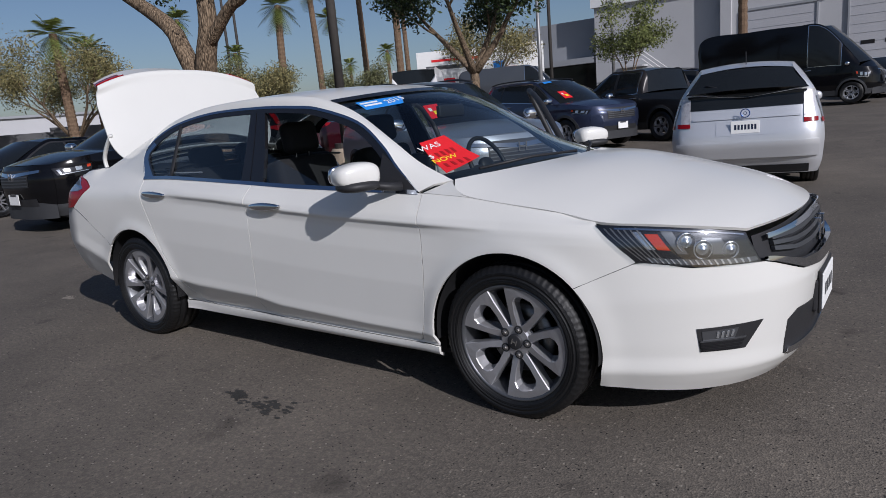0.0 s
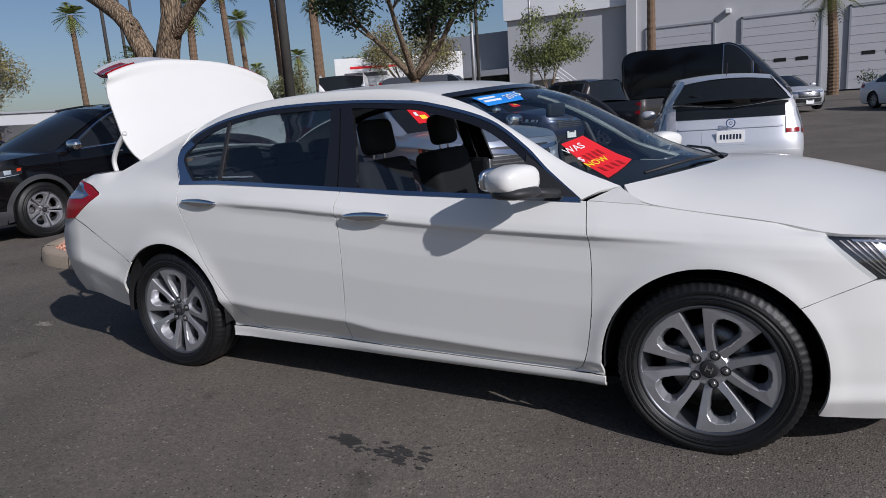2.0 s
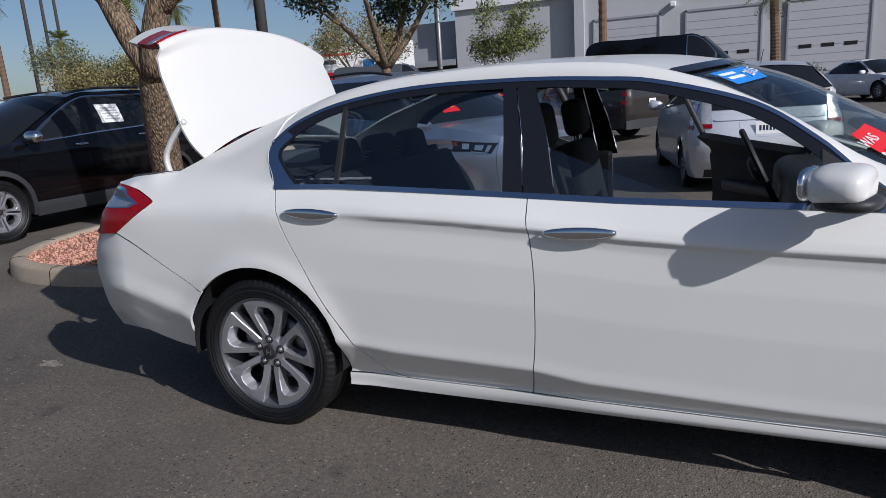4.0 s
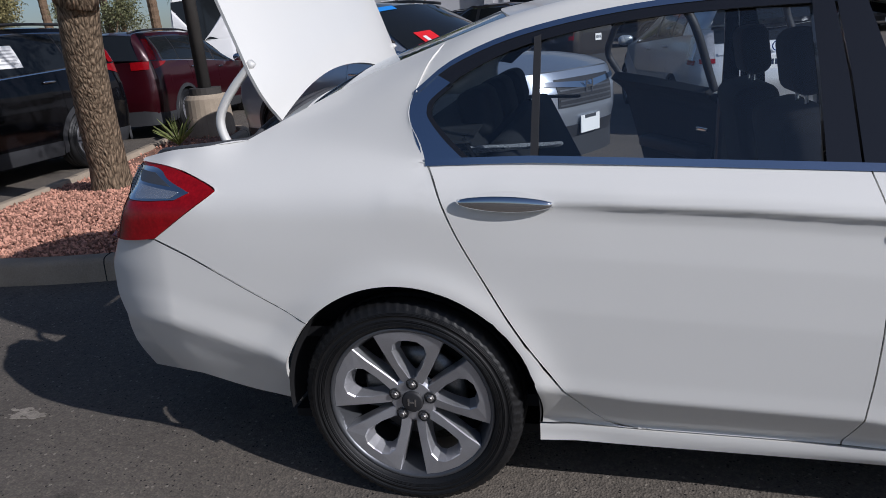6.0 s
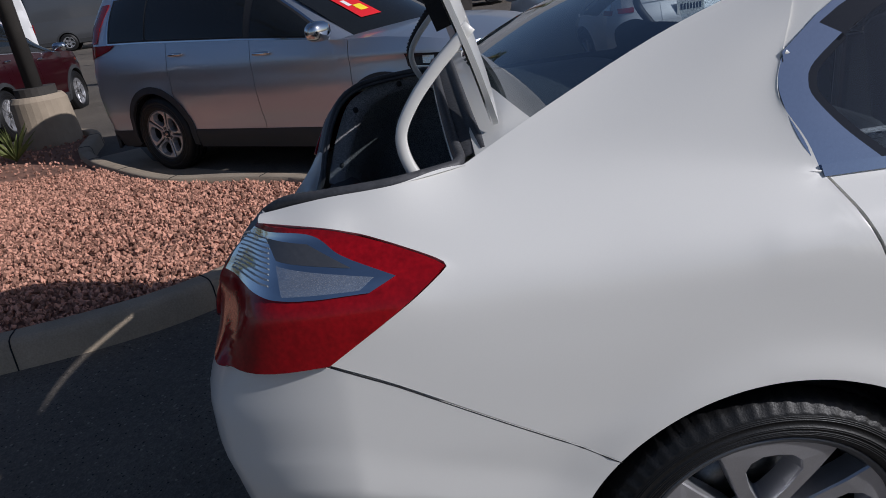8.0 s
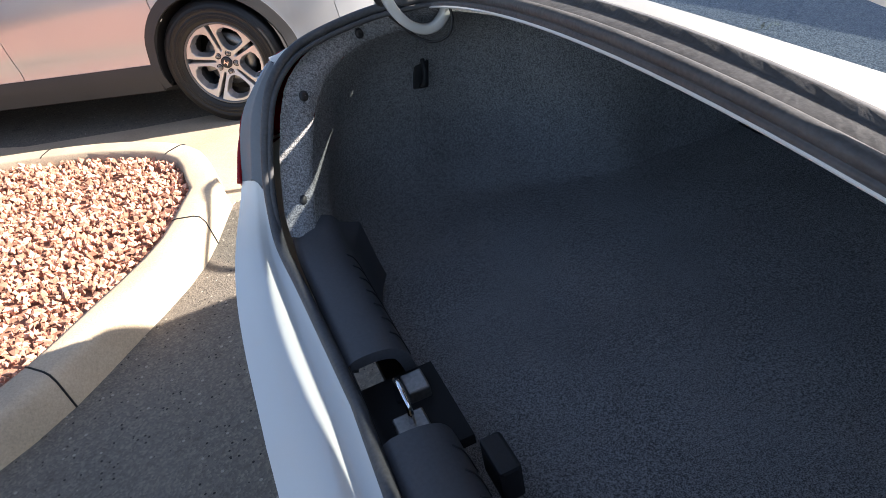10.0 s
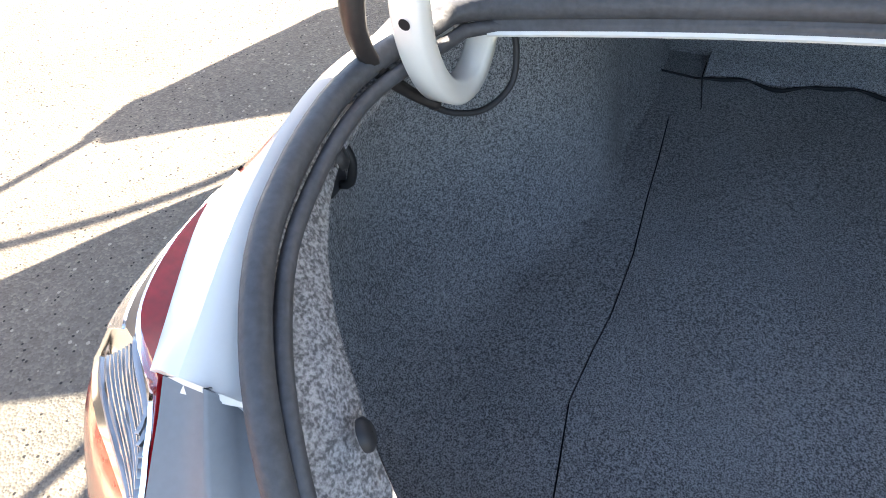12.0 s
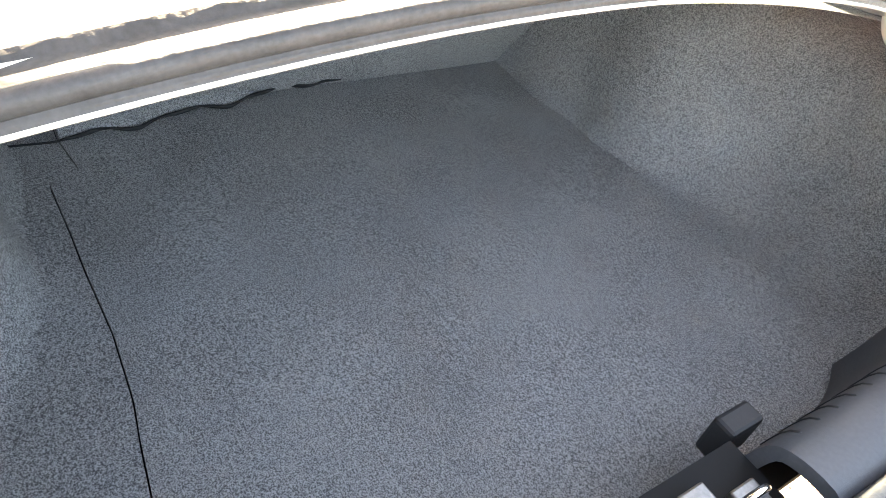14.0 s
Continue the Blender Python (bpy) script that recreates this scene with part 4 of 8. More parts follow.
for k, ob in enumerate(tl):
    part("lamp_edge", mesh_of("lamp_edge", *(rim_red if k == 0 else mirrored(rim_red))), RED_LENS, ob)
    for nm, g, mt, d in (("clear_lens", clear_grid, CHROME, 0.0075), ("reflector", inner_clear, LENS_CHROME, 0.0090), ("dark_reflector", dark_wedge, RIM_DARK, 0.0088), *[("lens_rib", r, LENS_RIB, 0.0098) for r in ribs]):
        vf = sheet(outward(g, d), OUT, 0.003)
        part(nm, mesh_of(nm, *(vf if k == 0 else mirrored(vf))), mt, ob)

# boot lid, standing open
LID_TURN, LID_FROM, LID_TO = math.radians(73.7), Vector((-0.47, 0, 1.09)), Vector((-0.405, 0, 1.175))
lid_m = Matrix.Translation(LID_TO) @ Matrix.Rotation(LID_TURN, 4, "Y") @ Matrix.Translation(-LID_FROM)
lid_half = lambda s: float(np.interp(s, [0, 0.05, 0.10, 0.16, 0.45, 0.60, 1.0], [0.630, 0.668, 0.692, 0.705, 0.700, 0.665, 0.52]))
lid_line = spline([(-0.465 + (x + 0.465) * (1.12 if x > -0.93 else 1.10), z) for x, z in [(-0.465, 1.112), (-0.58, 1.114), (-0.72, 1.108), (-0.85, 1.102), (-0.905, 1.104), (-0.925, 1.085), (-0.945, 1.02), (-0.985, 0.93), (-1.01, 0.88), (-1.05, 0.80)]], 44)


def lid_grid(inward, n=25):
    rows = []
    for i, (x, z) in enumerate(lid_line):
        s = i / 43
        w = lid_half(s) - (0.012 if inward else 0)
        row = []
        for t in np.linspace(-1, 1, n):
            bow = (0.028 - 0.125 * (1 - abs(t) ** 2.2)) * min(1.0, max(0.0, (0.34 - s) / 0.34)) ** 1.2 - (0.11 if s > 0.5 else 0.11 * s / 0.5) * (1 - abs(t) ** 2.6)
            sag = 0.030 * abs(t) ** 3.5
            k = min(1.0, max(0.0, (s - 0.54) / 0.10))
            dx, dz = inward * 0.95 * k, -inward * (1 - 0.7 * k)
            row.append((x + bow + dx * 1.0, w * t, z - sag * (1 if s < 0.55 else 0.3) + dz))
        rows.append(row)
    return rows


lid = part("boot_lid", mesh_of("boot_lid", *sheet(lid_grid(0.0), UP, 0.010)), WHITE, car, "white open boot lid", lid_m)
INNER_TRIM = mat("black_felt_lid_liner", (0.02, 0.021, 0.023), 0.9, bump=0.4, bscale=300)
part("inner_panel", mesh_of("inner_panel", *sheet(lid_grid(0.013), (0, 0, -1), 0.0)), WHITE, lid)
g = np.array(lid_grid(0.055))
part("lid_liner", mesh_of("lid_liner", *sheet(g[7:38, 2:23], (0, 0, -1), 0.038)), INNER_TRIM, lid, "black felt liner")
for s in (-1, 1):
    gl = np.array(lid_grid(0.0))[27:38]
    gl = gl[:, :5] if s < 0 else gl[:, -5:]
    part("lid_lamp", mesh_of("lid_lamp", *sheet(gl + np.array((-0.006, 0.008 * s, 0.002)), (-1, 0, 0), 0.02)), RED_LENS, lid, "red lamp on the lid")
    gl2 = gl[2:6] + np.array((-0.0095, 0.009 * s, 0.002))
    part("lid_clear_lens", mesh_of("lid_clear_lens", *sheet(gl2, (-1, 0, 0), 0.003)), LENS_CHROME, lid)
    arm = spline([(x, 0.690 * s, z) for x, z in ((-0.440, 1.318), (-0.470, 1.290), (-0.505, 1.258), (-0.548, 1.210), (-0.576, 1.160), (-0.573, 1.110), (-0.548, 1.062), (-0.512, 1.034), (-0.478, 1.032), (-0.452, 1.054), (-0.434, 1.098))], 50)
    v, f = [], []
    for i in range(50):
        a = arm[min(i + 1, 49)] - arm[max(i - 1, 0)]
        a /= np.linalg.norm(a)
        nrm = np.cross(a, (0, 1, 0))
        for dy, dn in ((-0.0125, -0.007), (-0.0095, -0.010), (0.0095, -0.010), (0.0125, -0.007), (0.0125, 0.007), (0.0095, 0.010), (-0.0095, 0.010), (-0.0125, 0.007)):
            v.append(arm[i] + np.array((0, dy, 0)) + nrm * dn)
    for i in range(49):
        for k in range(8):
            f.append((i * 8 + k, i * 8 + (k + 1) % 8, (i + 1) * 8 + (k + 1) % 8, (i + 1) * 8 + k))
    f += [tuple(range(8)), tuple(range(392, 400))]
    hinge = solid("hinge_arm", (v, f), WHITE, car, "white gooseneck boot hinge", smooth=True)
    hole = disc(0.0045, 0, 12)
    hp = arm[24]
    way = arm[25] - arm[23]
    outw = Vector((-way[2], 0, way[0])).normalized() if way[2] < 0 else Vector((way[2], 0, -way[0])).normalized()
    if outw.x > 0:
        outw = -outw
    solid("bolt_hole", moved(hole, Matrix.Translation(Vector(hp) + outw * 0.0106) @ (-outw).to_track_quat("Y", "Z").to_matrix().to_4x4()), DARK, hinge)
    if s > 0:
        wrap = spline([(-0.455, 0.722, 1.335), (-0.520, 0.724, 1.262), (-0.572, 0.728, 1.190), (-0.588, 0.730, 1.130), (-0.572, 0.728, 1.085), (-0.548, 0.716, 1.050), (-0.530, 0.700, 1.028)], 90)
        rr = [0.0125 + 0.0022 * math.sin(i * 2.1) if i < 52 else 0.010 - 0.005 * min(1, (i - 52) / 30) for i in range(90)]
        CONDUIT = mat("brown_black_conduit", (0.022, 0.018, 0.017), 0.5, vary=0.4, scale=30)
        solid("wiring_conduit", tube(wrap, rr, 10), CONDUIT, car, "corrugated wiring conduit", smooth=True)
        wire = spline([(-0.535, 0.704, 1.030), (-0.515, 0.690, 1.012), (-0.490, 0.672, 1.004), (-0.462, 0.658, 1.016), (-0.448, 0.660, 1.050), (-0.452, 0.672, 1.085), (-0.458, 0.690, 1.110)], 40)
        solid("wire", tube(wire, 0.003, 8), PLASTIC, car, smooth=True)

# boot lining
BO = [(0.43, 0.62, 1.045), (0.15, 0.68, 1.05), (-0.1, 0.72, 1.055), (-0.35, 0.70, 1.07), (-0.50, 0.705, 1.073), (-0.64, 0.742, 1.072), (-0.74, 0.722, 1.056), (-0.83, 0.655, 1.016), (-0.885, 0.600, 0.92), (-0.920, 0.545, 0.82), (-0.93, 0.49, 0.772)]
BI = [(0.43, 0.62, 1.03), (0.15, 0.69, 1.03), (-0.1, 0.73, 1.035), (-0.35, 0.74, 1.03), (-0.50, 0.752, 1.022), (-0.62, 0.745, 1.025), (-0.72, 0.700, 1.005), (-0.785, 0.640, 0.96), (-0.835, 0.575, 0.87), (-0.865, 0.525, 0.79), (-0.88, 0.48, 0.745)]
W0 = [(0.43, 0.63, 0.99), (0.15, 0.71, 0.98), (-0.1, 0.78, 0.99), (-0.35, 0.81, 0.98), (-0.50, 0.82, 0.975), (-0.60, 0.81, 0.965), (-0.70, 0.765, 0.93), (-0.765, 0.70, 0.88), (-0.810, 0.63, 0.80), (-0.835, 0.56, 0.73), (-0.85, 0.49, 0.68)]
W1 = [(0.43, 0.62, 0.86), (0.15, 0.67, 0.86), (-0.1, 0.71, 0.87), (-0.35, 0.865, 0.87), (-0.50, 0.87, 0.86), (-0.60, 0.86, 0.85), (-0.70, 0.82, 0.80), (-0.76, 0.76, 0.75), (-0.80, 0.68, 0.70), (-0.82, 0.59, 0.65), (-0.84, 0.5, 0.62)]
W2 = [(0.43, 0.63, 0.70), (0.15, 0.66, 0.70), (-0.1, 0.67, 0.69), (-0.35, 0.86, 0.68), (-0.50, 0.86, 0.67), (-0.58, 0.84, 0.66), (-0.66, 0.80, 0.63), (-0.72, 0.74, 0.61), (-0.76, 0.66, 0.59), (-0.785, 0.58, 0.575), (-0.81, 0.5, 0.57)]
W3 = [(0.43, 0.61, 0.575), (0.15, 0.63, 0.575), (-0.1, 0.63, 0.57), (-0.35, 0.745, 0.568), (-0.46, 0.77, 0.566), (-0.54, 0.75, 0.562), (-0.61, 0.71, 0.558), (-0.67, 0.66, 0.556), (-0.71, 0.60, 0.556), (-0.74, 0.55, 0.556), (-0.77, 0.5, 0.556)]
W4 = [(0.43, 0.60, 0.551), (0.15, 0.60, 0.551), (-0.1, 0.60, 0.551), (-0.35, 0.61, 0.551), (-0.44, 0.61, 0.551), (-0.50, 0.60, 0.551), (-0.56, 0.58, 0.551), (-0.60, 0.57, 0.551), (-0.64, 0.56, 0.551), (-0.68, 0.54, 0.551), (-0.72, 0.51, 0.551)]


def crumple(grid, amp, scale):
    g = np.array(grid, float)
    for i in range(g.shape[0]):
        for j in range(g.shape[1]):
            p = Vector(g[i, j])
            g[i, j] += amp * np.array(noise.noise_vector(p * scale))
    return g


def settled(grid, amp, scale):
    """Uneven like crumple, but still along the upper edge."""
    g, h = np.array(grid, float), crumple(grid, amp, scale)
    w = np.minimum(1.0, np.arange(g.shape[1]) / 5.0)[None, :, None]
    return g * (1 - w) + h * w


wall_rows = [spline(c, 70) for c in (BI, W0, W1, W2, W3, W4)]
wall = np.array([spline([r[i] for r in wall_rows], 26) for i in range(70)])
boot_lining = thing("boot_lining", "dark grey carpet lining inside the open boot", "boot lining")
for s in (1, -1):
    flip = np.array((1, s, 1))
    wall = np.array(wall, float)
    wall[..., 0] = np.minimum(wall[..., 0], 0.422 - 0.50 * (wall[..., 2] - 0.54))
    part("side_liner", mesh_of("side_liner", *sheet(settled(wall, 0.006, 7) * flip, (0.2, -s, 0.4), 0)), CARPET, boot_lining, "carpeted side liner")
    band = np.array([spline(BO, 60), 0.6 * spline(BO, 60) + 0.4 * spline(BI, 60) + np.array((0.006, -0.006, 0.004)), 0.25 * spline(BO, 60) + 0.75 * spline(BI, 60) + np.array((0.008, -0.008, 0.002)), spline(BI, 60)])
    part("edge_trim", mesh_of("edge_trim", *sheet(crumple(band, 0.002, 30) * flip, (0.5, -s, 0.3), 0.012)), CARPET_LIGHT, boot_lining, "light grey felt edge trim")
    for c in ((-0.642, 0.731, 1.050), (-0.808, 0.628, 0.992), (-0.880, 0.540, 0.815)):
        d = Vector((0.55, -0.75 * s, 0.25)).normalized()
        clip = revolve([(0.0, 0.011), (-0.004, 0.011), (-0.007, 0.007), (-0.007, 0.0005)], 14)
        m = Matrix.Translation((c[0], c[1] * s, c[2])) @ (-d).to_track_quat("Y", "Z").to_matrix().to_4x4() @ pose(0, -0.002, 0)
        solid("trim_clip", moved(clip, m), PLASTIC, boot_lining, smooth=True)
hook_m = Matrix.Translation((-0.475, 0.868, 0.878)) @ pose(0, 0, 0, 0, 12, 8)
solid("bag_hook", moved(join(box(-0.022, -0.004, -0.045, 0.022, 0.004, 0.045, 0.004), tube(spline([(0, -0.006, 0.03), (0, -0.022, 0.0), (0, -0.018, -0.03), (0, -0.006, -0.035)], 12), 0.006, 8)), hook_m), PLASTIC, boot_lining, "black plastic bag hook", smooth=True)
SEAM_L = [(-0.80, 0.50), (-0.72, 0.520), (-0.64, 0.534), (-0.57, 0.545), (-0.49, 0.558), (-0.40, 0.551), (-0.33, 0.543), (-0.20, 0.541), (-0.06, 0.550), (0.05, 0.554), (0.186, 0.562), (0.192, 0.556), (0.215, 0.512), (0.222, 0.508), (0.318, 0.524), (0.335, 0.526), (0.36, 0.526), (0.42, 0.526)]
seam = polyline(SEAM_L, 150)
seam = np.array([(x, y) for x, y in seam])


def board(left, right, z, n=24):
    """A carpeted board between two lines, gently uneven."""
    g = np.array([[(*(l + (r - l) * w), z) for w in np.linspace(0, 1, n)] for l, r in zip(left, right)])
    for row in g:
        for p in row:
            p[2] += 0.0035 * noise.noise(Vector((p[0] * 4, p[1] * 4, 0)))
    return g


right_edge = np.array([(x, -0.64) for x, y in seam])
part("floor_board", mesh_of("floor_board", *sheet(board(seam - np.array((0, 0.0012)), right_edge, 0.553), UP, 0.012)), CARPET, boot_lining, "carpeted boot floor")
left_edge = np.array([(x, y + 0.20) for x, y in seam])
part("side_tray", mesh_of("side_tray", *sheet(board(left_edge, seam + np.array((0, 0.0012)), 0.552, 10), UP, 0.012)), CARPET, boot_lining)
solid("under_floor", box(-0.86, -0.8, 0.50, 0.44, 0.8, 0.535), DARK, boot_lining)
back = [[(0.415 - 0.50 * (z - 0.54), y, z) for z in np.linspace(0.535, 1.06, 14)] for y in np.linspace(-0.64, 0.64, 28)]
part("seat_back_liner", mesh_of("seat_back_liner", *sheet(crumple(back, 0.008, 6), (-1, 0, 0), 0)), CARPET, boot_lining)
shelf_under = [[(x, y, 1.050 + 0.070 * max(0.0, 1 - (y / 0.70) ** 2) * (1 if x < 0 else 1 - x * 3)) for y in np.linspace(-0.73, 0.73, 24)] for x in np.linspace(-0.440, 0.165, 8)]
part("shelf_underside", mesh_of("shelf_underside", *sheet(shelf_under, (0, 0, -1), 0.0)), CARPET, boot_lining)
flap_y = np.linspace(0.522, -0.22, 80)
flap_x = lambda y: float(np.interp(y, [-0.23, 0.0, 0.22, 0.45, 0.53, 0.64], [0.424, 0.418, 0.372, 0.335, 0.318, 0.328]))
wave = [(flap_x(y) - 0.012 + 0.009 * math.sin(y * 29) + 0.005 * math.sin(y * 61), y, 0.5585 + 0.004 * abs(math.sin(y * 17))) for y in flap_y]
solid("fabric_flap", join(tube(wave, [0.0022 + 0.0022 * abs(math.sin(i * 0.31)) for i in range(80)], 6), tube([(flap_x(y), y, 0.556) for y in np.linspace(0.64, 0.522, 8)], 0.0022, 6)), INNER_TRIM, boot_lining, "wavy dark edge of loose fabric", smooth=True)
fold = np.array([[(flap_x(y) - 0.004 + 0.008 * math.sin(y * 29), y, 0.556) for y in flap_y], [(flap_x(y) + 0.001 + 0.008 * math.sin(y * 29), y, 0.568 + 0.003 * math.sin(y * 19)) for y in flap_y], [(0.424, y, 0.580) for y in flap_y]])
part("fabric_fold", mesh_of("fabric_fold", *sheet(fold, (-1, 0, 0.5), 0.0)), CARPET, boot_lining)

# sill trim with ribs and the lock recess
sill_prof = spline([(-0.800, 0.556), (-0.812, 0.62), (-0.824, 0.70), (-0.836, 0.742), (-0.856, 0.759), (-0.89, 0.766), (-0.925, 0.762), (-0.934, 0.745)], 22)
for s in (1, -1):
    rows = []
    for y in np.linspace(0.085, 0.535, 30):
        k = max(0.0, (y - 0.40) / 0.135) ** 2
        rows.append([(x - 0.0 + 0.045 * k * (1 if i < 12 else 0.2), y * s, z + 0.010 * k) for i, (x, z) in enumerate(sill_prof)])
    trim = part("sill_trim", mesh_of("sill_trim", *sheet(rows, (0.3, 0, 1), 0.02)), TRIM_PLASTIC, boot_lining, "black plastic boot sill trim")
    for i in range(7):
        y = (0.125 + 0.043 * i) * s
        rib = [(x, y + (x + 0.86) * 0.25 * s, z + 0.0005) for x, z in sill_prof[9:17]]
        solid("rib", tube(rib[:6], 0.0018, 6), PLASTIC, trim, smooth=True)
lockwell = solid("lock_recess", join(box(-0.93, -0.085, 0.68, -0.80, 0.085, 0.70), box(-0.935, -0.085, 0.68, -0.925, 0.085, 0.758)), DARK, boot_lining, "black recess with metal striker")
solid("striker", tube(spline([(-0.875, -0.03, 0.70), (-0.872, -0.03, 0.745), (-0.872, 0.0, 0.756), (-0.872, 0.03, 0.745), (-0.875, 0.03, 0.70)], 20), 0.005, 8), CHROME, lockwell, smooth=True)
solid("bracket", box(-0.90, -0.055, 0.698, -0.85, -0.01, 0.716, 0.003), STEEL, lockwell)
solid("bracket", box(-0.86, 0.015, 0.698, -0.825, 0.06, 0.722, 0.003), STEEL, lockwell)
solid("release_cover", box(-0.80, -0.165, 0.63, -0.765, -0.095, 0.70, 0.006), PLASTIC, boot_lining)

# side windows and their frames (x, z on the near side)
WIN_TOP = [(0.05, 1.21), (0.162, 1.287), (0.364, 1.352), (0.678, 1.392), (1.084, 1.394), (1.384, 1.377), (1.568, 1.355), (1.86, 1.272), (2.046, 1.154), (2.15, 1.06), (2.292, 0.948)]
WIN_IN = [(0.115, 1.195), (0.20, 1.255), (0.378, 1.318), (0.678, 1.357), (1.084, 1.360), (1.375, 1.343), (1.55, 1.320), (1.83, 1.238), (2.005, 1.130), (2.10, 1.045), (2.22, 0.962)]
sheet2 = lambda g, lift, lip=0.006: sheet(on_body(B, g, lift), OUT, lip)
frame_top = np.array([spline(WIN_TOP, 60), 0.6 * spline(WIN_TOP, 60) + 0.4 * spline(WIN_IN, 60), spline(WIN_IN, 60)])
chrome_rear = np.array([spline([(0.088, 1.030), (0.060, 1.08), (0.042, 1.135), (0.038, 1.17), (0.052, 1.21), (0.11, 1.253)], 26), spline([(0.185, 1.040), (0.132, 1.09), (0.092, 1.14), (0.086, 1.165), (0.097, 1.190), (0.150, 1.230)], 26)])
rear_rubber = np.array([spline([(0.185, 1.040), (0.132, 1.09), (0.092, 1.14), (0.086, 1.165), (0.097, 1.190), (0.150, 1.230)], 26), spline([(0.205, 1.040), (0.148, 1.092), (0.105, 1.142), (0.100, 1.165), (0.110, 1.185), (0.157, 1.222)], 26)])
strip = np.array([[(x, B.belt(x) - 0.006) for x in np.linspace(0.088, 2.30, 40)], [(x, B.belt(x) + 0.012) for x in np.linspace(0.085, 2.285, 40)]])
# the sky's blue reflection is tinted into the chrome's base colour
CHROME_SKY_TINT = mat("sky_tinted_trim", (0.46, 0.50, 0.58), 0.10, 1.0, 0.05, rvary=0.03)
GLOSS_BLACK = mat("gloss_black_pillar", (0.012, 0.012, 0.014), 0.12, coat=0.6, rvary=0.03)
top_trim = np.array([shift(spline(WIN_TOP, 60), 0, 0.004), shift(spline(WIN_TOP, 60), 0, -0.010)])
for nm, g, mt, lift in (("window_frame", frame_top, GLOSS_BLACK, -0.001), ("window_surround", chrome_rear, CHROME_SKY_TINT, -0.0005), ("window_rubber", rear_rubber, GLOSS_BLACK, -0.001), ("belt_trim", strip, CHROME_SKY_TINT, 0.005), ("top_trim", top_trim, CHROME_SKY_TINT, 0.002)):
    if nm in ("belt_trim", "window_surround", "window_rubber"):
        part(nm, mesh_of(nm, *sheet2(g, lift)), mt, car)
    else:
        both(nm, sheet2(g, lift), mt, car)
pillar_b = np.array([[(1.058, 1.000), (1.048, 1.19), (1.032, 1.368)], [(1.132, 0.998), (1.110, 1.19), (1.080, 1.368)]])
pillar_b2 = np.array([[(1.138, 0.998), (1.116, 1.19), (1.086, 1.366)], [(1.245, 0.990), (1.205, 1.19), (1.150, 1.364)]])
for g in (pillar_b, pillar_b2):
    both("middle_pillar", sheet2(np.array([polyline(c, 12) for c in g]), 0.001, 0.02), GLOSS_BLACK, car)
divider = np.array([polyline([(0.366, 1.035), (0.373, 1.33)], 10), polyline([(0.386, 1.035), (0.391, 1.335)], 10)])
part("window_divider", mesh_of("window_divider", *sheet2(divider, 0.003, 0.012)), PLASTIC, car)
sail = np.array([polyline([(2.055, 0.955), (2.055, 1.12)], 8), polyline([(2.285, 0.945), (2.285, 0.955)], 8)])
part("mirror_sail", mesh_of("mirror_sail", *sheet2(sail, 0.003)), PLASTIC, car)


def glass_pane(x0, x1, top, z_off=0.008, n=14):
    g = []
    for x in np.linspace(x0, x1, n):
        lo = B.belt(x) + z_off
        hi = max(lo + 0.004, top(x))
        g.append([(x, -B.y(x, z) + 0.012, z) for z in np.linspace(lo, hi, 8)])
    return sheet(g, OUT, 0.003)


win_in = smooth_knots(WIN_IN)
qg = sheet(on_body(B, coons([(0.200, 1.036), (0.370, 1.036)], [(0.125, 1.205), (0.25, 1.277), (0.376, 1.318)], [(0.200, 1.036), (0.14, 1.095), (0.097, 1.15), (0.125, 1.205)], [(0.370, 1.036), (0.376, 1.318)], 10, 10), -0.010), OUT, 0.003)
part("quarter_glass", mesh_of("quarter_glass", *qg), GLASS_REAR, car)
part("rear_door_glass", mesh_of("rear_door_glass", *glass_pane(0.388, 1.050, win_in)), GLASS_REAR, car)
part("front_door_glass", mesh_of("front_door_glass", *glass_pane(1.215, 1.67, lambda x: 1.145 - (x - 1.215) * 0.37)), GLASS_SIDE, car, "half-lowered window glass")

# handles: chrome bar over a shallow dish
for hx0, hx1, hz0, hz1 in ((0.186, 0.428, 0.944, 0.934), (1.225, 1.468, 0.880, 0.884)):
    for s in (-1, 1):
        xc, zc = (hx0 + hx1) / 2, (hz0 + hz1) / 2
        y = B.y(xc, zc)
        rows = []
        for t in np.linspace(0, 1, 22):
            x = hx0 + (hx1 - hx0) * t
            z = hz0 + (hz1 - hz0) * t
            h = 0.019 * math.sin(math.pi * min(max(t, 0.02), 0.98)) ** 0.45 + 0.002
            out = 0.006 + 0.013 * math.sin(math.pi * t) ** 0.5
            ring_ = []
            for a in np.linspace(0, 2 * math.pi, 13)[:-1]:
                ring_.append((x, (y + out + 0.008 * math.cos(a)) * s, z + h * math.sin(a)))
            rows.append(ring_)
        v = [p for r in rows for p in r]
        f = [(i * 12 + k, i * 12 + (k + 1) % 12, (i + 1) * 12 + (k + 1) % 12, (i + 1) * 12 + k) for i in range(21) for k in range(12)] + [tuple(range(12)), tuple(range(252, 264))]
        if s < 0 or False:
            solid("door_handle", (v, f), CHROME, car, "chrome door handle", smooth=True)
            dish = [[(xc + 0.10 * r * math.cos(a), -(B.y(xc + 0.10 * r * math.cos(a), zc + 0.026 * r * math.sin(a)) + 0.002), zc + 0.030 * r * math.sin(a) - 0.002) for r in np.linspace(0.05, 1, 5)] for a in np.linspace(0, 2 * math.pi, 25)]
            DISH = WHITE
            part("handle_dish", mesh_of("handle_dish", *sheet(dish, OUT, 0.002)), DISH, car)


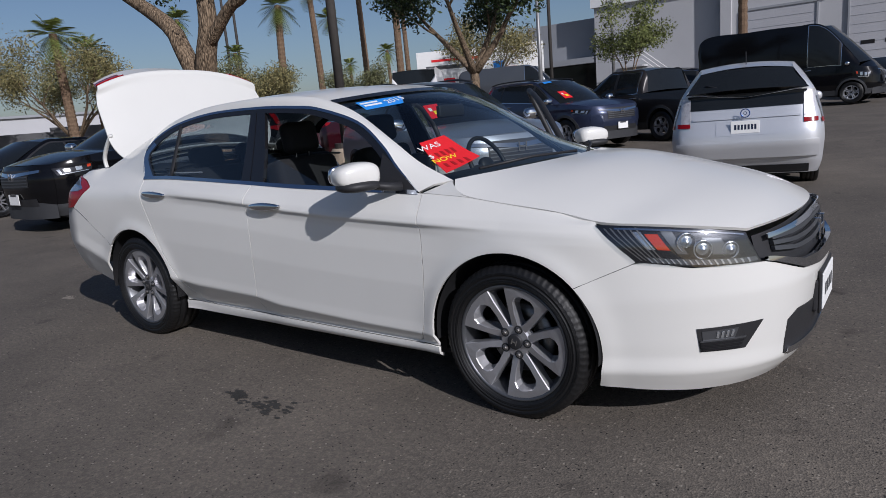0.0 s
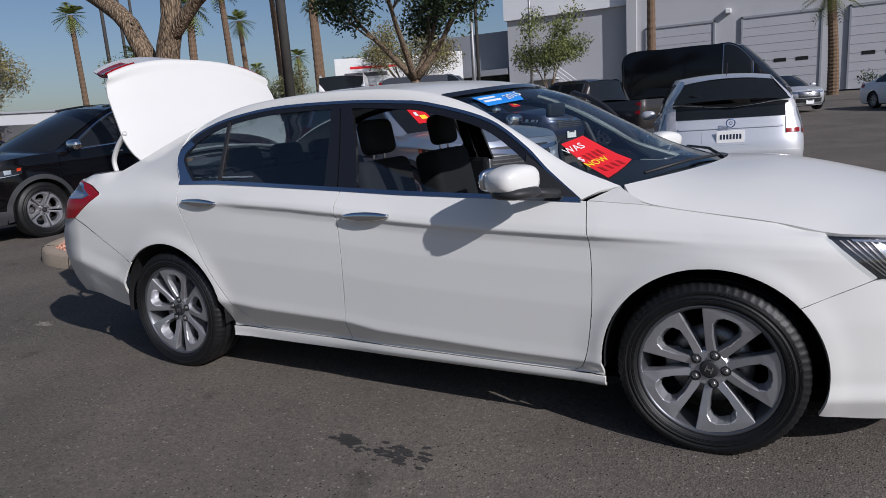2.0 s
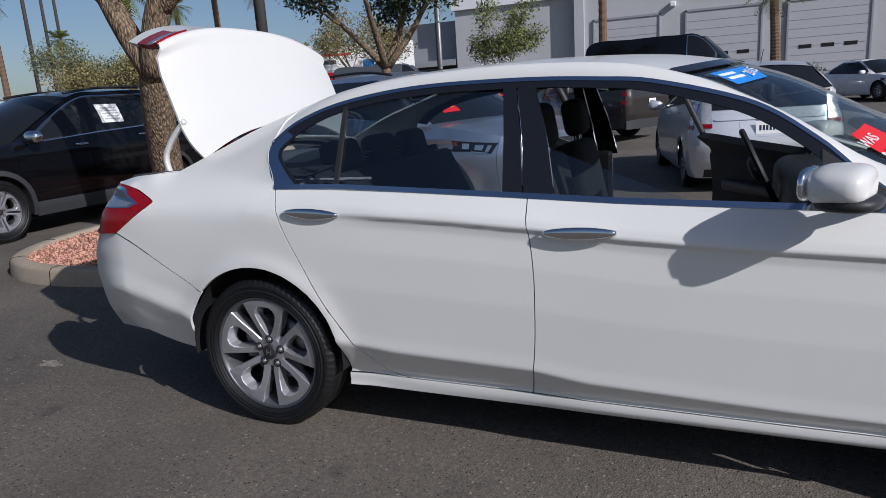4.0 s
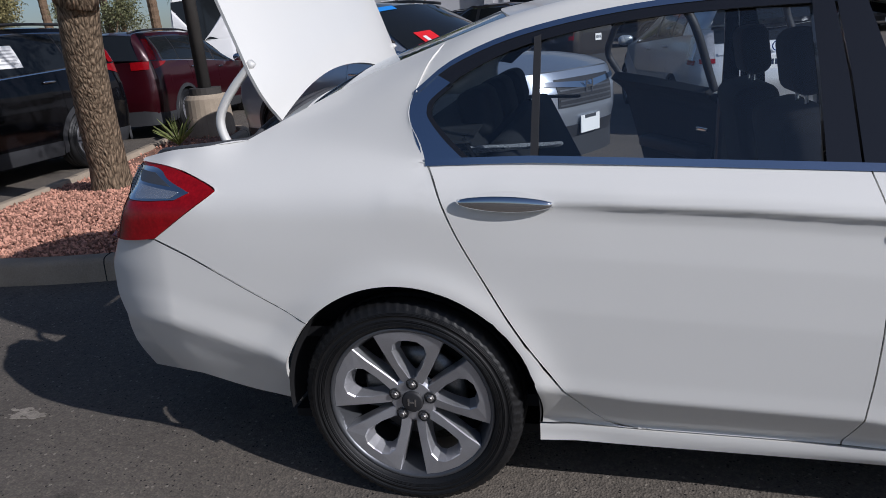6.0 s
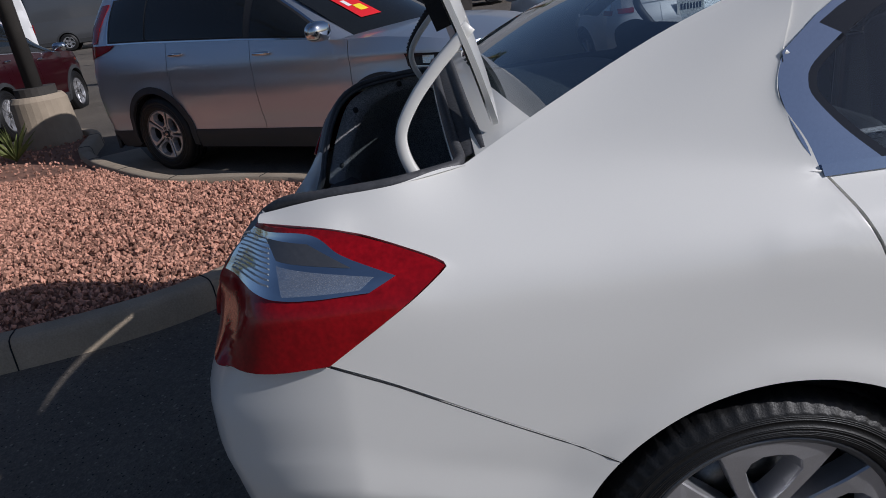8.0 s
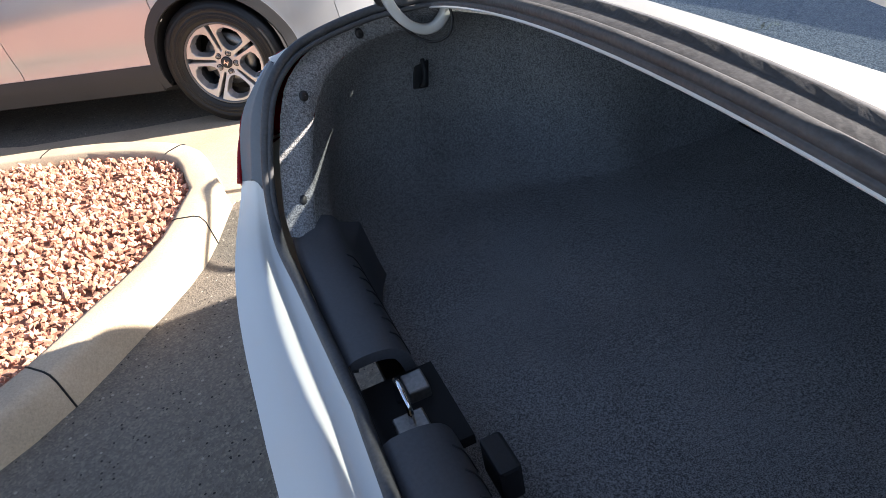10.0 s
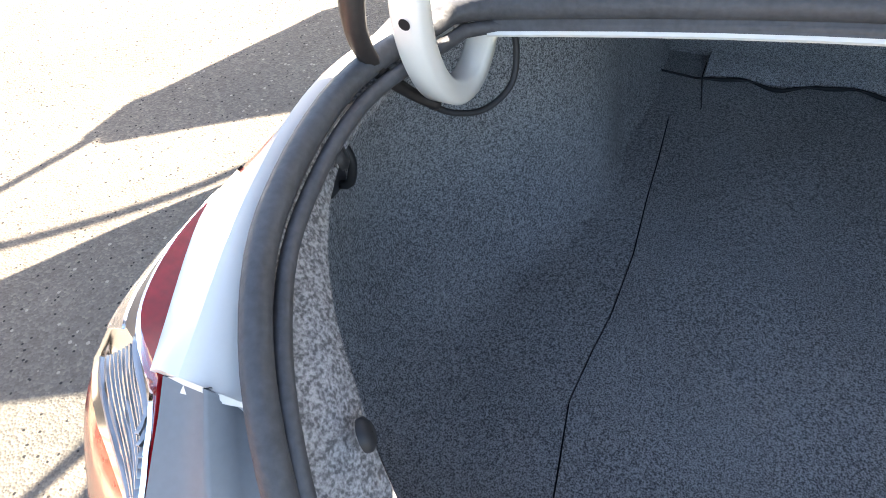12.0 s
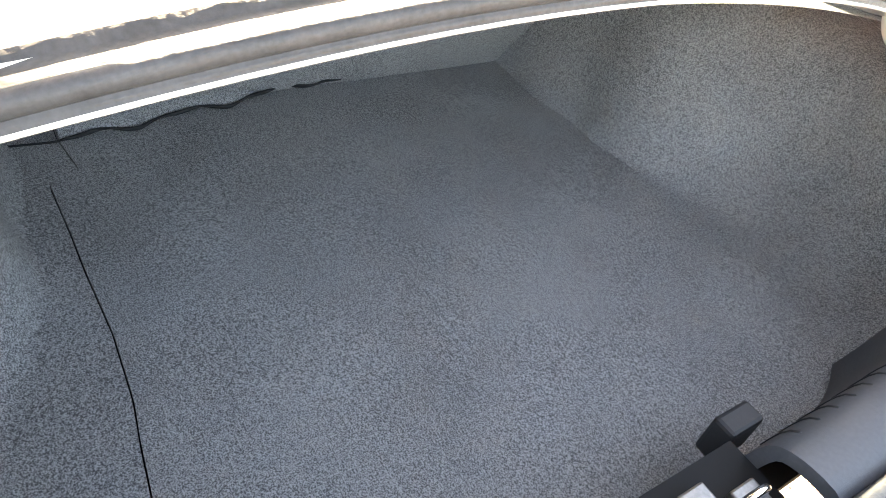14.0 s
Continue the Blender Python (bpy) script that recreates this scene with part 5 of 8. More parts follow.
def egg(cx, cy, cz, rx, ry, rz, e=2.6, nu=22, nv=16):
    v, f = [], []
    sp = lambda c: math.copysign(abs(c) ** (2 / e), c)
    for i in range(nu):
        a = 2 * math.pi * i / nu
        for j in range(nv + 1):
            b = -math.pi / 2 + math.pi * j / nv
            v.append((cx + rx * sp(math.cos(b)) * sp(math.cos(a)), cy + ry * sp(math.cos(b)) * sp(math.sin(a)), cz + rz * sp(math.sin(b))))
    for i in range(nu):
        for j in range(nv):
            a, b = i * (nv + 1) + j, ((i + 1) % nu) * (nv + 1) + j
            f.append((a, b, b + 1, a + 1))
    return v, f


def door_mirror(parent, s):
    m = Matrix.Translation((2.085, 0.968 * s, 1.040)) @ pose(0, 0, 0, 0, 0, 22 * s)
    v, f = egg(0, 0, 0, 0.090, 0.106, 0.060, 2.9)
    v = [(p[0] * (1 - 0.25 * max(0, p[0]) / 0.098), p[1], p[2] * (1 - 0.22 * max(0.0, -p[1] * -s) / 0.112)) for p in v]
    shell = solid("mirror_housing", moved((v, f), m), WHITE, parent, "white door mirror housing", smooth=True)
    v, f = egg(0.012, 0, -0.044, 0.082, 0.098, 0.026, 2.6, 18, 8)
    solid("mirror_base", moved((v, f), m), PLASTIC, shell, smooth=True)
    solid("mirror_arm", tube([(2.10, 0.93 * s, 0.995), (2.16, 0.86 * s, 0.978), (2.20, 0.80 * s, 0.970)], [0.030, 0.028, 0.03], 10, flat=0.7), PLASTIC, shell, smooth=True)
    v, f = egg(-0.088, 0, 0.004, 0.014, 0.094, 0.046, 3.2, 14, 10)
    solid("mirror_glass", moved((v, f), m), CHROME, shell, smooth=True)


door_mirror(car, -1)

# the two doors on the far side, standing open
def open_door(name, skin, hinge, angle, label, front):
    dm = Matrix.Translation((hinge[0], hinge[1], 0)) @ Matrix.Rotation(math.radians(-angle), 4, "Z") @ Matrix.Translation((-hinge[0], -hinge[1], 0))
    vf = mirrored(sheet(skin, OUT, 0.03))
    d = part(name, mesh_of(name, *vf), WHITE, car, label, dm)
    g = np.array(skin)
    inner = g * np.array((1, -1, 1)) + np.array((0, -0.075, 0))
    inner = inner[2:-2, 3:-1]
    trim = part("door_trim", mesh_of("door_trim", *sheet(inner, (0, -1, 0), 0.05)), CLOTH, d, "black door trim")
    xs = inner[:, :, 0]
    xm = float(xs.mean())
    solid("armrest", box(xm - 0.28, float(inner[:, :, 1].mean()) - 0.07, 0.66, xm + 0.28, float(inner[:, :, 1].mean()) + 0.02, 0.73, 0.02), PLASTIC, d, smooth=True)
    solid("inner_handle", box(xm + 0.20, float(inner[:, :, 1].mean()) - 0.035, 0.80, xm + 0.29, float(inner[:, :, 1].mean()) - 0.01, 0.825, 0.006), CHROME, d, smooth=True)
    pts = [(1.20, 0.995), (1.145, 1.36), (1.384, 1.362), (1.568, 1.342), (1.86, 1.262), (2.046, 1.145), (2.27, 0.955)] if front else [(1.075, 1.0), (1.05, 1.37), (0.678, 1.376), (0.40, 1.335), (0.25, 1.26), (0.13, 1.16), (0.19, 1.03)]
    path = spline([(x, B.y(x, z) - 0.012, z) for x, z in pts], 60)
    solid("door_window_frame", tube(path, 0.021, 8, flat=0.8), PLASTIC, d, smooth=True)
    if not front:
        vg = mirrored(glass_pane(0.388, 1.050, win_in))
        part("door_glass", mesh_of("door_glass", *vg), GLASS_REAR, d)
    return d


fd = open_door("front_door_open", front_door_grid, (2.335, 0.862), 58, "white driver's door standing open", True)
door_mirror(fd, 1)
open_door("rear_door_open", rear_door_grid, (1.150, 0.868), 62, "white rear door standing open", False)

# head lamps
LAMP_BACK = mat("dark_lamp_back", (0.03, 0.031, 0.036), 0.3, 0.6, 0.3, 30, 150)
HL_T = [(3.132, 0.824), (3.32, 0.813), (3.46, 0.797), (3.56, 0.778), (3.605, 0.766)]
HL_B = [(3.282, 0.688), (3.40, 0.672), (3.50, 0.661), (3.60, 0.656), (3.655, 0.656)]
hl = coons(HL_B, HL_T, [HL_B[0], HL_T[0]], [HL_B[-1], HL_T[-1]], 64, 23)
sub = lambda u0, u1, v0, v1, lift, lip=0.003: sheet(on_body(B, hl[u0:u1 + 1, v0:v1 + 1], lift), OUT, lip)
for k in (0, 1):
    pick = (lambda q: q) if k == 0 else mirrored
    lampo = part("head_lamp", mesh_of("head_lamp", *pick(sheet(on_body(B, hl, 0.001), OUT, 0.02))), LAMP_BACK, car, "black-backed clear head lamp")
    part("lower_strip", mesh_of("lower_strip", *pick(sub(9, 62, 1, 4, 0.0030))), RIM_DARK, lampo)
    for i in range(17):
        part("strip_cell", mesh_of("strip_cell", *pick(sub(10 + 3 * i, 11 + 3 * i, 1, 4, 0.006))), LENS_CHROME, lampo)
    part("amber_reflector", mesh_of("amber_reflector", *pick(sub(20, 26, 9, 18, 0.004))), AMBER, lampo)
    part("reflector_bowl", mesh_of("reflector_bowl", *pick(sub(15, 19, 9, 19, 0.0035))), LENS_CHROME, lampo)
    part("reflector_bowl", mesh_of("reflector_bowl", *pick(sub(28, 33, 7, 20, 0.0030))), RIM_DARK, lampo)
    part("reflector_bowl", mesh_of("reflector_bowl", *pick(sub(44, 52, 7, 17, 0.0030))), RIM_DARK, lampo)
    part("lamp_brow", mesh_of("lamp_brow", *pick(sub(8, 62, 20, 21, 0.006))), CHROME, lampo)
    for c, rr in (((3.437, 0.752), 0.036), ((3.487, 0.722), 0.036), ((3.566, 0.712), 0.032)):
        yy = B.y(*c)
        nrm = Vector((0.62, -0.78, 0.0))
        bowl = revolve([(0.012, rr), (-0.004, rr), (-0.006, rr * 0.92), (0.0, rr * 0.8), (0.004, rr * 0.75), (-0.006, rr * 0.5), (-0.012, 0.001)], 24)
        m = Matrix.Translation((c[0], -yy, c[1])) @ (-nrm).to_track_quat("Y", "Z").to_matrix().to_4x4()
        part("projector", mesh_of("projector", *pick(moved(bowl, m))), LENS_CHROME, lampo)
    for i in range(6):
        lo, hi = (3.300 + 0.013 * i, 0.694), (3.165 + 0.021 * i, 0.812)
        part("fin", mesh_of("fin", *pick(sheet(on_body(B, np.array([polyline([lo, hi], 8), polyline([(lo[0] + 0.005, lo[1]), (hi[0] + 0.006, hi[1])], 8)]), 0.005), OUT, 0.003))), STEEL, lampo)
    part("lamp_lens", mesh_of("lamp_lens", *pick(sheet(on_body(B, hl, 0.011), OUT, 0.009))), GLASS_LENS, lampo)

# grille between the lamps, badge, plate, fog lamps, lower intake


def nose(y0, y1, z0, z1, lift, nu=20, nv=6, lip=0.006):
    return sheet(B.end(y0, y1, z0, z1, True, nu, nv, lift), (1, 0, 0), lip)


grille_top = lambda y: 0.775 - 0.03 * (abs(y) / 0.52) ** 2
wing = lambda y: 0.052 - 0.030 * (abs(y) / 0.52) ** 2
grille = part("grille", mesh_of("grille", *nose(-0.53, 0.53, lambda y: grille_low(y) + 0.004, grille_top, -0.028, 30)), PLASTIC, car, "black grille with chrome bar")
for w in (0.34, 0.56, 0.78):
    zs_ = lambda y, d, w=w: grille_low(y) + wing(y) + (grille_top(y) - grille_low(y) - wing(y)) * w + d
    part("grille_slat", mesh_of("grille_slat", *nose(-0.47, 0.47, lambda y: zs_(y, -0.009), lambda y: zs_(y, 0.007), -0.006, 24, 4, 0.016)), RIM_DARK, grille)
part("chrome_bar", mesh_of("chrome_bar", *nose(-0.53, 0.53, lambda y: grille_low(y) + 0.005, lambda y: grille_low(y) + wing(y), 0.014, 40, 6, 0.02)), CHROME, grille)
part("chrome_edge", mesh_of("chrome_edge", *nose(-0.50, 0.50, lambda y: grille_top(y) - 0.016, lambda y: grille_top(y) + 0.002, 0.004, 30, 3)), CHROME, grille)
badge = [box(3.755, -0.065, 0.640, 3.786, -0.048, 0.732, 0.003), box(3.755, 0.048, 0.640, 3.786, 0.065, 0.732, 0.003), box(3.755, -0.05, 0.676, 3.784, 0.05, 0.696, 0.003)]
solid("grille_badge", join(*badge), CHROME, grille)
fp = solid("front_plate", box(3.806, -0.155, 0.370, 3.814, 0.155, 0.520, 0.004), PAPER, car, "white paper plate in black frame")
solid("plate_frame", join(box(3.796, -0.17, 0.355, 3.806, 0.17, 0.535, 0.004), box(3.73, -0.19, 0.365, 3.797, 0.19, 0.50, 0.012)), PLASTIC, fp)
for i in range(4):
    solid("print_bar", box(3.814, -0.11 + 0.06 * i, 0.42, 3.8155, -0.07 + 0.06 * i, 0.47), RIM_DARK, fp)
lower = part("lower_intake", mesh_of("lower_intake", *nose(-0.42, 0.42, lambda y: 0.262, lambda y: 0.425 + 0.02 * abs(y) - 0.55 * max(0.0, abs(y) - 0.36), 0.004, 30, 6)), PLASTIC, car, "black lower air intake")
part("intake_trim", mesh_of("intake_trim", *nose(-0.41, 0.41, 0.258, 0.284, 0.012, 24, 3)), CHROME, lower)
for s in (-1, 1):
    fog = coons([(3.482, 0.334), (3.612, 0.332)], [(3.472, 0.426), (3.664, 0.434)], [(3.482, 0.334), (3.472, 0.426)], [(3.612, 0.332), (3.664, 0.434)], 25, 17)
    q = (lambda a: a) if s < 0 else mirrored
    fo = part("fog_lamp", mesh_of("fog_lamp", *q(sheet(on_body(B, fog, 0.003), OUT, 0.008))), PLASTIC, car, "black fog lamp pocket")
    part("fog_lens", mesh_of("fog_lens", *q(sheet(on_body(B, fog[2:17, 8:15], 0.006), OUT, 0.003))), RIM_DARK, fo)
    for i in (8, 10, 12, 14):
        part("fog_rib", mesh_of("fog_rib", *q(sheet(on_body(B, fog[i:i + 2, 9:14], 0.009), OUT, 0.003))), LENS_CHROME, fo)
    part("fog_rim", mesh_of("fog_rim", *q(sheet(on_body(B, fog[1:22, 7:9], 0.010), OUT, 0.004))), RIM_DARK, fo)
    for j in (1, 3, 5):
        part("fog_slat", mesh_of("fog_slat", *q(sheet(on_body(B, fog[1:22, j:j + 2], 0.010), OUT, 0.006))), GLOSS_BLACK_0, fo)

# cowl, wipers
cowl = np.array([np.array(ws_grid[-1]) + np.array((0.0, 0, -0.004)), np.array([(p[0] + 0.045, p[1] * 1.02, p[2] - 0.012) for p in ws_grid[-1]]), np.array([(p[0] + 0.09, p[1] * 1.02, p[2] - 0.05) for p in ws_grid[-1]])])
part("cowl", mesh_of("cowl", *sheet(cowl, UP, 0.01)), PLASTIC, car, "black plastic cowl below the windscreen")
for y0, y1, x0, x1 in ((-0.60, -0.05, 2.50, 2.72), (0.02, 0.60, 2.74, 2.50)):
    solid("wiper", join(tube([(x0, y0, 1.022), ((x0 + x1) / 2 + 0.02, (y0 + y1) / 2, 1.045), (x1, y1, 1.040)], 0.007, 6)), PLASTIC, car, smooth=True)

# wheels
for ax, sp in ((0.0, 3), (2.776, 20)):
    for s in (-1, 1):
        wheel(car, "sport", ax, 0.782 * s, 0, sp if s < 0 else 40, s)

# cabin


def cushion(x0, y0, z0, x1, y1, z1, tilt=0.0, bev=0.05):
    vf = box(x0, y0, z0, x1, y1, z1, bev, 4)
    c = Vector(((x0 + x1) / 2, (y0 + y1) / 2, z0))
    return moved(vf, Matrix.Translation(c) @ Matrix.Rotation(math.radians(tilt), 4, "Y") @ Matrix.Translation(-c))


for s in (-1, 1):
    seat = solid("front_seat", cushion(1.20, 0.37 * s - 0.25, 0.36, 1.75, 0.37 * s + 0.25, 0.56, 0), CLOTH, car, "black cloth front seat", smooth=True)
    solid("seat_back", cushion(1.12, 0.37 * s - 0.24, 0.50, 1.28, 0.37 * s + 0.24, 1.10, -12), CLOTH, seat, smooth=True)
    solid("head_rest", cushion(1.06, 0.37 * s - 0.12, 1.12, 1.16, 0.37 * s + 0.12, 1.30, -10, 0.04), CLOTH, seat, smooth=True)
    for d in (-0.05, 0.05):
        solid("head_rest_post", tube([(1.10, 0.37 * s + d, 1.05), (1.10, 0.37 * s + d, 1.15)], 0.006, 6), CHROME, seat)
rear_seat = solid("rear_seat", cushion(0.60, -0.66, 0.35, 1.05, 0.66, 0.53), CLOTH, car, "black cloth rear bench", smooth=True)
part("bench_shell", mesh_of("bench_shell", *sheet([[(0.435 - 0.5 * (z - 0.54), y, z) for z in np.linspace(0.36, 1.075, 8)] for y in np.linspace(-0.70, 0.70, 8)], (-1, 0, 0), 0.01)), CLOTH, rear_seat)
solid("bench_back", cushion(0.49, -0.66, 0.46, 0.585, 0.66, 1.12, -26.5, 0.04), CLOTH, rear_seat, smooth=True)
for y in (-0.38, 0.0, 0.38):
    solid("rear_head_rest", cushion(0.13, y - 0.12, 1.04, 0.235, y + 0.12, 1.19, -14, 0.04), CLOTH, rear_seat, smooth=True)
part("parcel_shelf", mesh_of("parcel_shelf", *sheet([[(x, y, 1.070 + 0.046 * max(0.0, 1 - (y / 0.66) ** 2) ** 1.2) for y in np.linspace(-0.725 + 0.06 * (x < -0.2), 0.725 - 0.06 * (x < -0.2), 28)] for x in np.linspace(-0.33, 0.19, 8)], UP, 0.004)), CLOTH, car)
solid("dashboard", cushion(2.02, -0.70, 0.66, 2.55, 0.70, 0.965, 0, 0.07), PLASTIC, car, smooth=True)
solid("centre_console", cushion(1.30, -0.11, 0.36, 2.10, 0.11, 0.66, 0, 0.04), PLASTIC, car, smooth=True)
solid("steering_wheel", moved(join(revolve([(-0.014 + 0.028 * math.sin(a) * 0.5, 0.185 + 0.014 * math.cos(a)) for a in np.linspace(0, 2 * math.pi, 10)], 40), box(-0.17, -0.01, -0.02, 0.17, 0.01, 0.02, 0.006), egg(0, 0, 0, 0.07, 0.03, 0.06)), Matrix.Translation((1.93, 0.37, 0.93)) @ pose(0, 0, 0, 0, 0, 90) @ pose(0, 0, 0, -25, 0, 0)), PLASTIC, car, smooth=True)
solid("headliner", sheet(np.array(roof_grid) + np.array((0, 0, -0.03)), (0, 0, -1), 0.0), HEADLINER, car)
solid("rear_view_mirror", cushion(1.93, -0.12, 1.25, 1.96, 0.12, 1.32, 0, 0.012), PLASTIC, car, smooth=True)
solid("cabin_floor", box(0.3, -0.8, 0.30, 2.3, 0.8, 0.34), CLOTH, car)
solid("windscreen_band", sheet(np.array(ws_grid)[0:2] + np.array((0.004, 0, 0.004)), (1, 0, 1), 0.0), GLOSS_BLACK, car)


# cards on the windscreen
def on_screen(u, w, lift=0.004):
    i = min(int(u * 19), 18)
    a = u * 19 - i
    j = (w + 1) * 9
    k = min(int(j), 17)
    b = j - k
    g = ws_grid
    p = (1 - a) * ((1 - b) * g[i][k] + b * g[i][k + 1]) + a * ((1 - b) * g[i + 1][k] + b * g[i + 1][k + 1])
    return p + np.array((0.6, 0, 0.8)) * lift


def card(name, corners, mt, label, lift=0.004):
    a, b, c, d = (np.array(p) for p in corners)
    g = [[on_screen(*((1 - u) * ((1 - v) * a + v * d) + u * ((1 - v) * b + v * c)), lift) for v in np.linspace(0, 1, 8)] for u in np.linspace(0, 1, 8)]
    return part(name, mesh_of(name, *sheet(g, (1, 0, 1), 0.001)), mt, car, label)


tag = card("price_card", [(0.600, -0.892), (0.570, -0.696), (0.810, -0.686), (0.920, -0.978)], RED_TAG, "red price card with white and yellow print", 0.004)


def on_card(name, text, u, w, size, mt, parent, lift=0.006):
    p = on_screen(u, w, lift)
    ex = on_screen(u + -0.0090, w + 0.0522, lift) - p
    ey = p - on_screen(u + 0.0680, w - 0.0258, lift)
    ex, ey = Vector(ex).normalized(), Vector(ey).normalized()
    n = ex.cross(ey).normalized()
    ey = n.cross(ex)
    m = Matrix((ex, ey, n)).transposed().to_4x4()
    m.translation = p
    return lettering(name, text, size, mt, m, parent)


on_card("word", "WAS", 0.650, -0.868, 0.054, PAPER, tag)
on_card("word", "$", 0.735, -0.922, 0.046, PAPER, tag)
on_card("word", "NOW", 0.775, -0.875, 0.050, YELLOW, tag)
for u0, w0, u1, w1 in ((0.727, -0.886, 0.706, -0.770), (0.841, -0.924, 0.817, -0.784)):
    for k in range(4):
        u, ww = u0 + (u1 - u0) * k / 3, w0 + (w1 - w0) * k / 3
        q = card("print_bar", [(u - 0.022, ww), (u - 0.018, ww + 0.018), (u + 0.022, ww + 0.012), (u + 0.020, ww - 0.006)], DARK_RED, "", 0.006)
        q.parent = tag
blue = card("year_sticker", [(0.100, -0.905), (0.100, -0.515), (0.205, -0.625), (0.215, -0.93)], BLUE_TAG, "blue and white year sticker")
on_card("word", "2015", 0.150, -0.64, 0.062, PAPER, blue)
for k in range(2):
    q = card("print_bar", [(0.125 + 0.035 * k, -0.90), (0.122 + 0.035 * k, -0.76), (0.14 + 0.035 * k, -0.77), (0.143 + 0.035 * k, -0.905)], PAPER, "", 0.006)
    q.parent = blue

# ---- ground ----
def asphalt(name):
    """Worn asphalt: dark binder with paler stones, patches, faint tracks and damp-looking stains."""
    m = bpy.data.materials.new(name)
    m.use_nodes = True
    t, n = m.node_tree, m.node_tree.nodes
    b = n["Principled BSDF"]
    co = n.new("ShaderNodeTexCoord")

    def noise_tex(scale, detail=4, rough=0.6):
        q = n.new("ShaderNodeTexNoise")
        q.inputs["Scale"].default_value, q.inputs["Detail"].default_value, q.inputs["Roughness"].default_value = scale, detail, rough
        t.links.new(co.outputs["Object"], q.inputs["Vector"])
        return q.outputs[0]

    def ramp(src, stops):
        r = n.new("ShaderNodeValToRGB")
        e = r.color_ramp.elements
        e[0].position, e[0].color = stops[0][0], (*stops[0][1], 1)
        e[1].position, e[1].color = stops[-1][0], (*stops[-1][1], 1)
        for p, c in stops[1:-1]:
            x = e.new(p)
            x.color = (*c, 1)
        t.links.new(src, r.inputs[0])
        return r.outputs[0]

    def mix(kind, fac, a, b_):
        q = n.new("ShaderNodeMix")
        q.data_type, q.blend_type = "RGBA", kind
        if isinstance(fac, float):
            q.inputs[0].default_value = fac
        else:
            t.links.new(fac, q.inputs[0])
        t.links.new(a, q.inputs[6])
        t.links.new(b_, q.inputs[7])
        return q.outputs[2]
    vor = n.new("ShaderNodeTexVoronoi")
    vor.inputs["Scale"].default_value = 130
    t.links.new(co.outputs["Object"], vor.inputs["Vector"])
    stones = ramp(vor.outputs["Color"], [(0.10, (0.062, 0.057, 0.051)), (0.55, (0.075, 0.068, 0.061)), (0.98, (0.104, 0.094, 0.082))])
    patches = ramp(noise_tex(0.7, 6, 0.65), [(0.32, (1.30, 1.25, 1.19)), (0.5, (1.66, 1.59, 1.50)), (0.7, (2.1, 2.0, 1.86))])
    grit = ramp(noise_tex(38, 5, 0.7), [(0.3, (0.78, 0.78, 0.78)), (0.7, (1.22, 1.21, 1.18))])
    stain = ramp(noise_tex(2.3, 5, 0.6), [(0.62, (1, 1, 1)), (0.72, (0.55, 0.55, 0.56))])
    col = mix("MULTIPLY", 1.0, mix("MULTIPLY", 1.0, mix("MULTIPLY", 1.0, stones, patches), grit), stain)
    for scale, pick, paint_col in ((62, 0.95, (0.26, 0.23, 0.19)), (85, 0.93, (0.020, 0.018, 0.017))):
        few = n.new("ShaderNodeTexVoronoi")
        few.inputs["Scale"].default_value = scale
        t.links.new(co.outputs["Object"], few.inputs["Vector"])
        sep, gt, lt, both_ = n.new("ShaderNodeSeparateColor"), n.new("ShaderNodeMath"), n.new("ShaderNodeMath"), n.new("ShaderNodeMath")
        gt.operation, lt.operation, both_.operation = "GREATER_THAN", "LESS_THAN", "MULTIPLY"
        gt.inputs[1].default_value, lt.inputs[1].default_value = pick, 0.34
        t.links.new(few.outputs["Color"], sep.inputs[0])
        t.links.new(sep.outputs[0], gt.inputs[0])
        t.links.new(few.outputs["Distance"], lt.inputs[0])
        t.links.new(gt.outputs[0], both_.inputs[0])
        t.links.new(lt.outputs[0], both_.inputs[1])
        speck = n.new("ShaderNodeRGB")
        speck.outputs[0].default_value = (*paint_col, 1)
        col = mix("MIX", both_.outputs[0], col, speck.outputs[0])
    t.links.new(col, b.inputs["Base Color"])
    b.inputs["Roughness"].default_value = 0.85
    b.inputs["Specular IOR Level"].default_value = 0.3
    bp = n.new("ShaderNodeBump")
    bp.inputs["Strength"].default_value, bp.inputs["Distance"].default_value = 0.6, 0.004
    t.links.new(vor.outputs["Distance"], bp.inputs["Height"])
    t.links.new(bp.outputs[0], b.inputs["Normal"])
    return m


ASPHALT = asphalt("asphalt")
CONCRETE = mat("kerb_concrete", (0.36, 0.295, 0.22), 0.9, 0, 0.25, 5, 120, 0.5, 150, spec=0.2)
GRAVEL = mat("pink_gravel", (0.46, 0.24, 0.17), 0.9, 0, 0.45, 8, 90, 0.5, 120, spec=0.2, island=0.8)
SOIL = mat("gravel_bed", (0.25, 0.13, 0.09), 0.95, 0, 0.4, 6, 60, 0.6, 80)
bm = bmesh.new()
n, radii = 48, (9, 11, 14, 18, 23, 30, 40, 52, 62, 75, 900)
rings = [[bm.verts.new((r * math.cos(2 * math.pi * i / n), r * math.sin(2 * math.pi * i / n), rise(r * math.cos(2 * math.pi * i / n), r * math.sin(2 * math.pi * i / n)))) for i in range(n)] for r in radii]
bm.faces.new(rings[0])
for r0, r1 in zip(rings, rings[1:]):
    for i in range(n):
        bm.faces.new((r0[i], r1[i], r1[(i + 1) % n], r0[(i + 1) % n]))
tagged(part("ground", bm, ASPHALT), "dark worn asphalt of a car park", "ground", kind="structure")

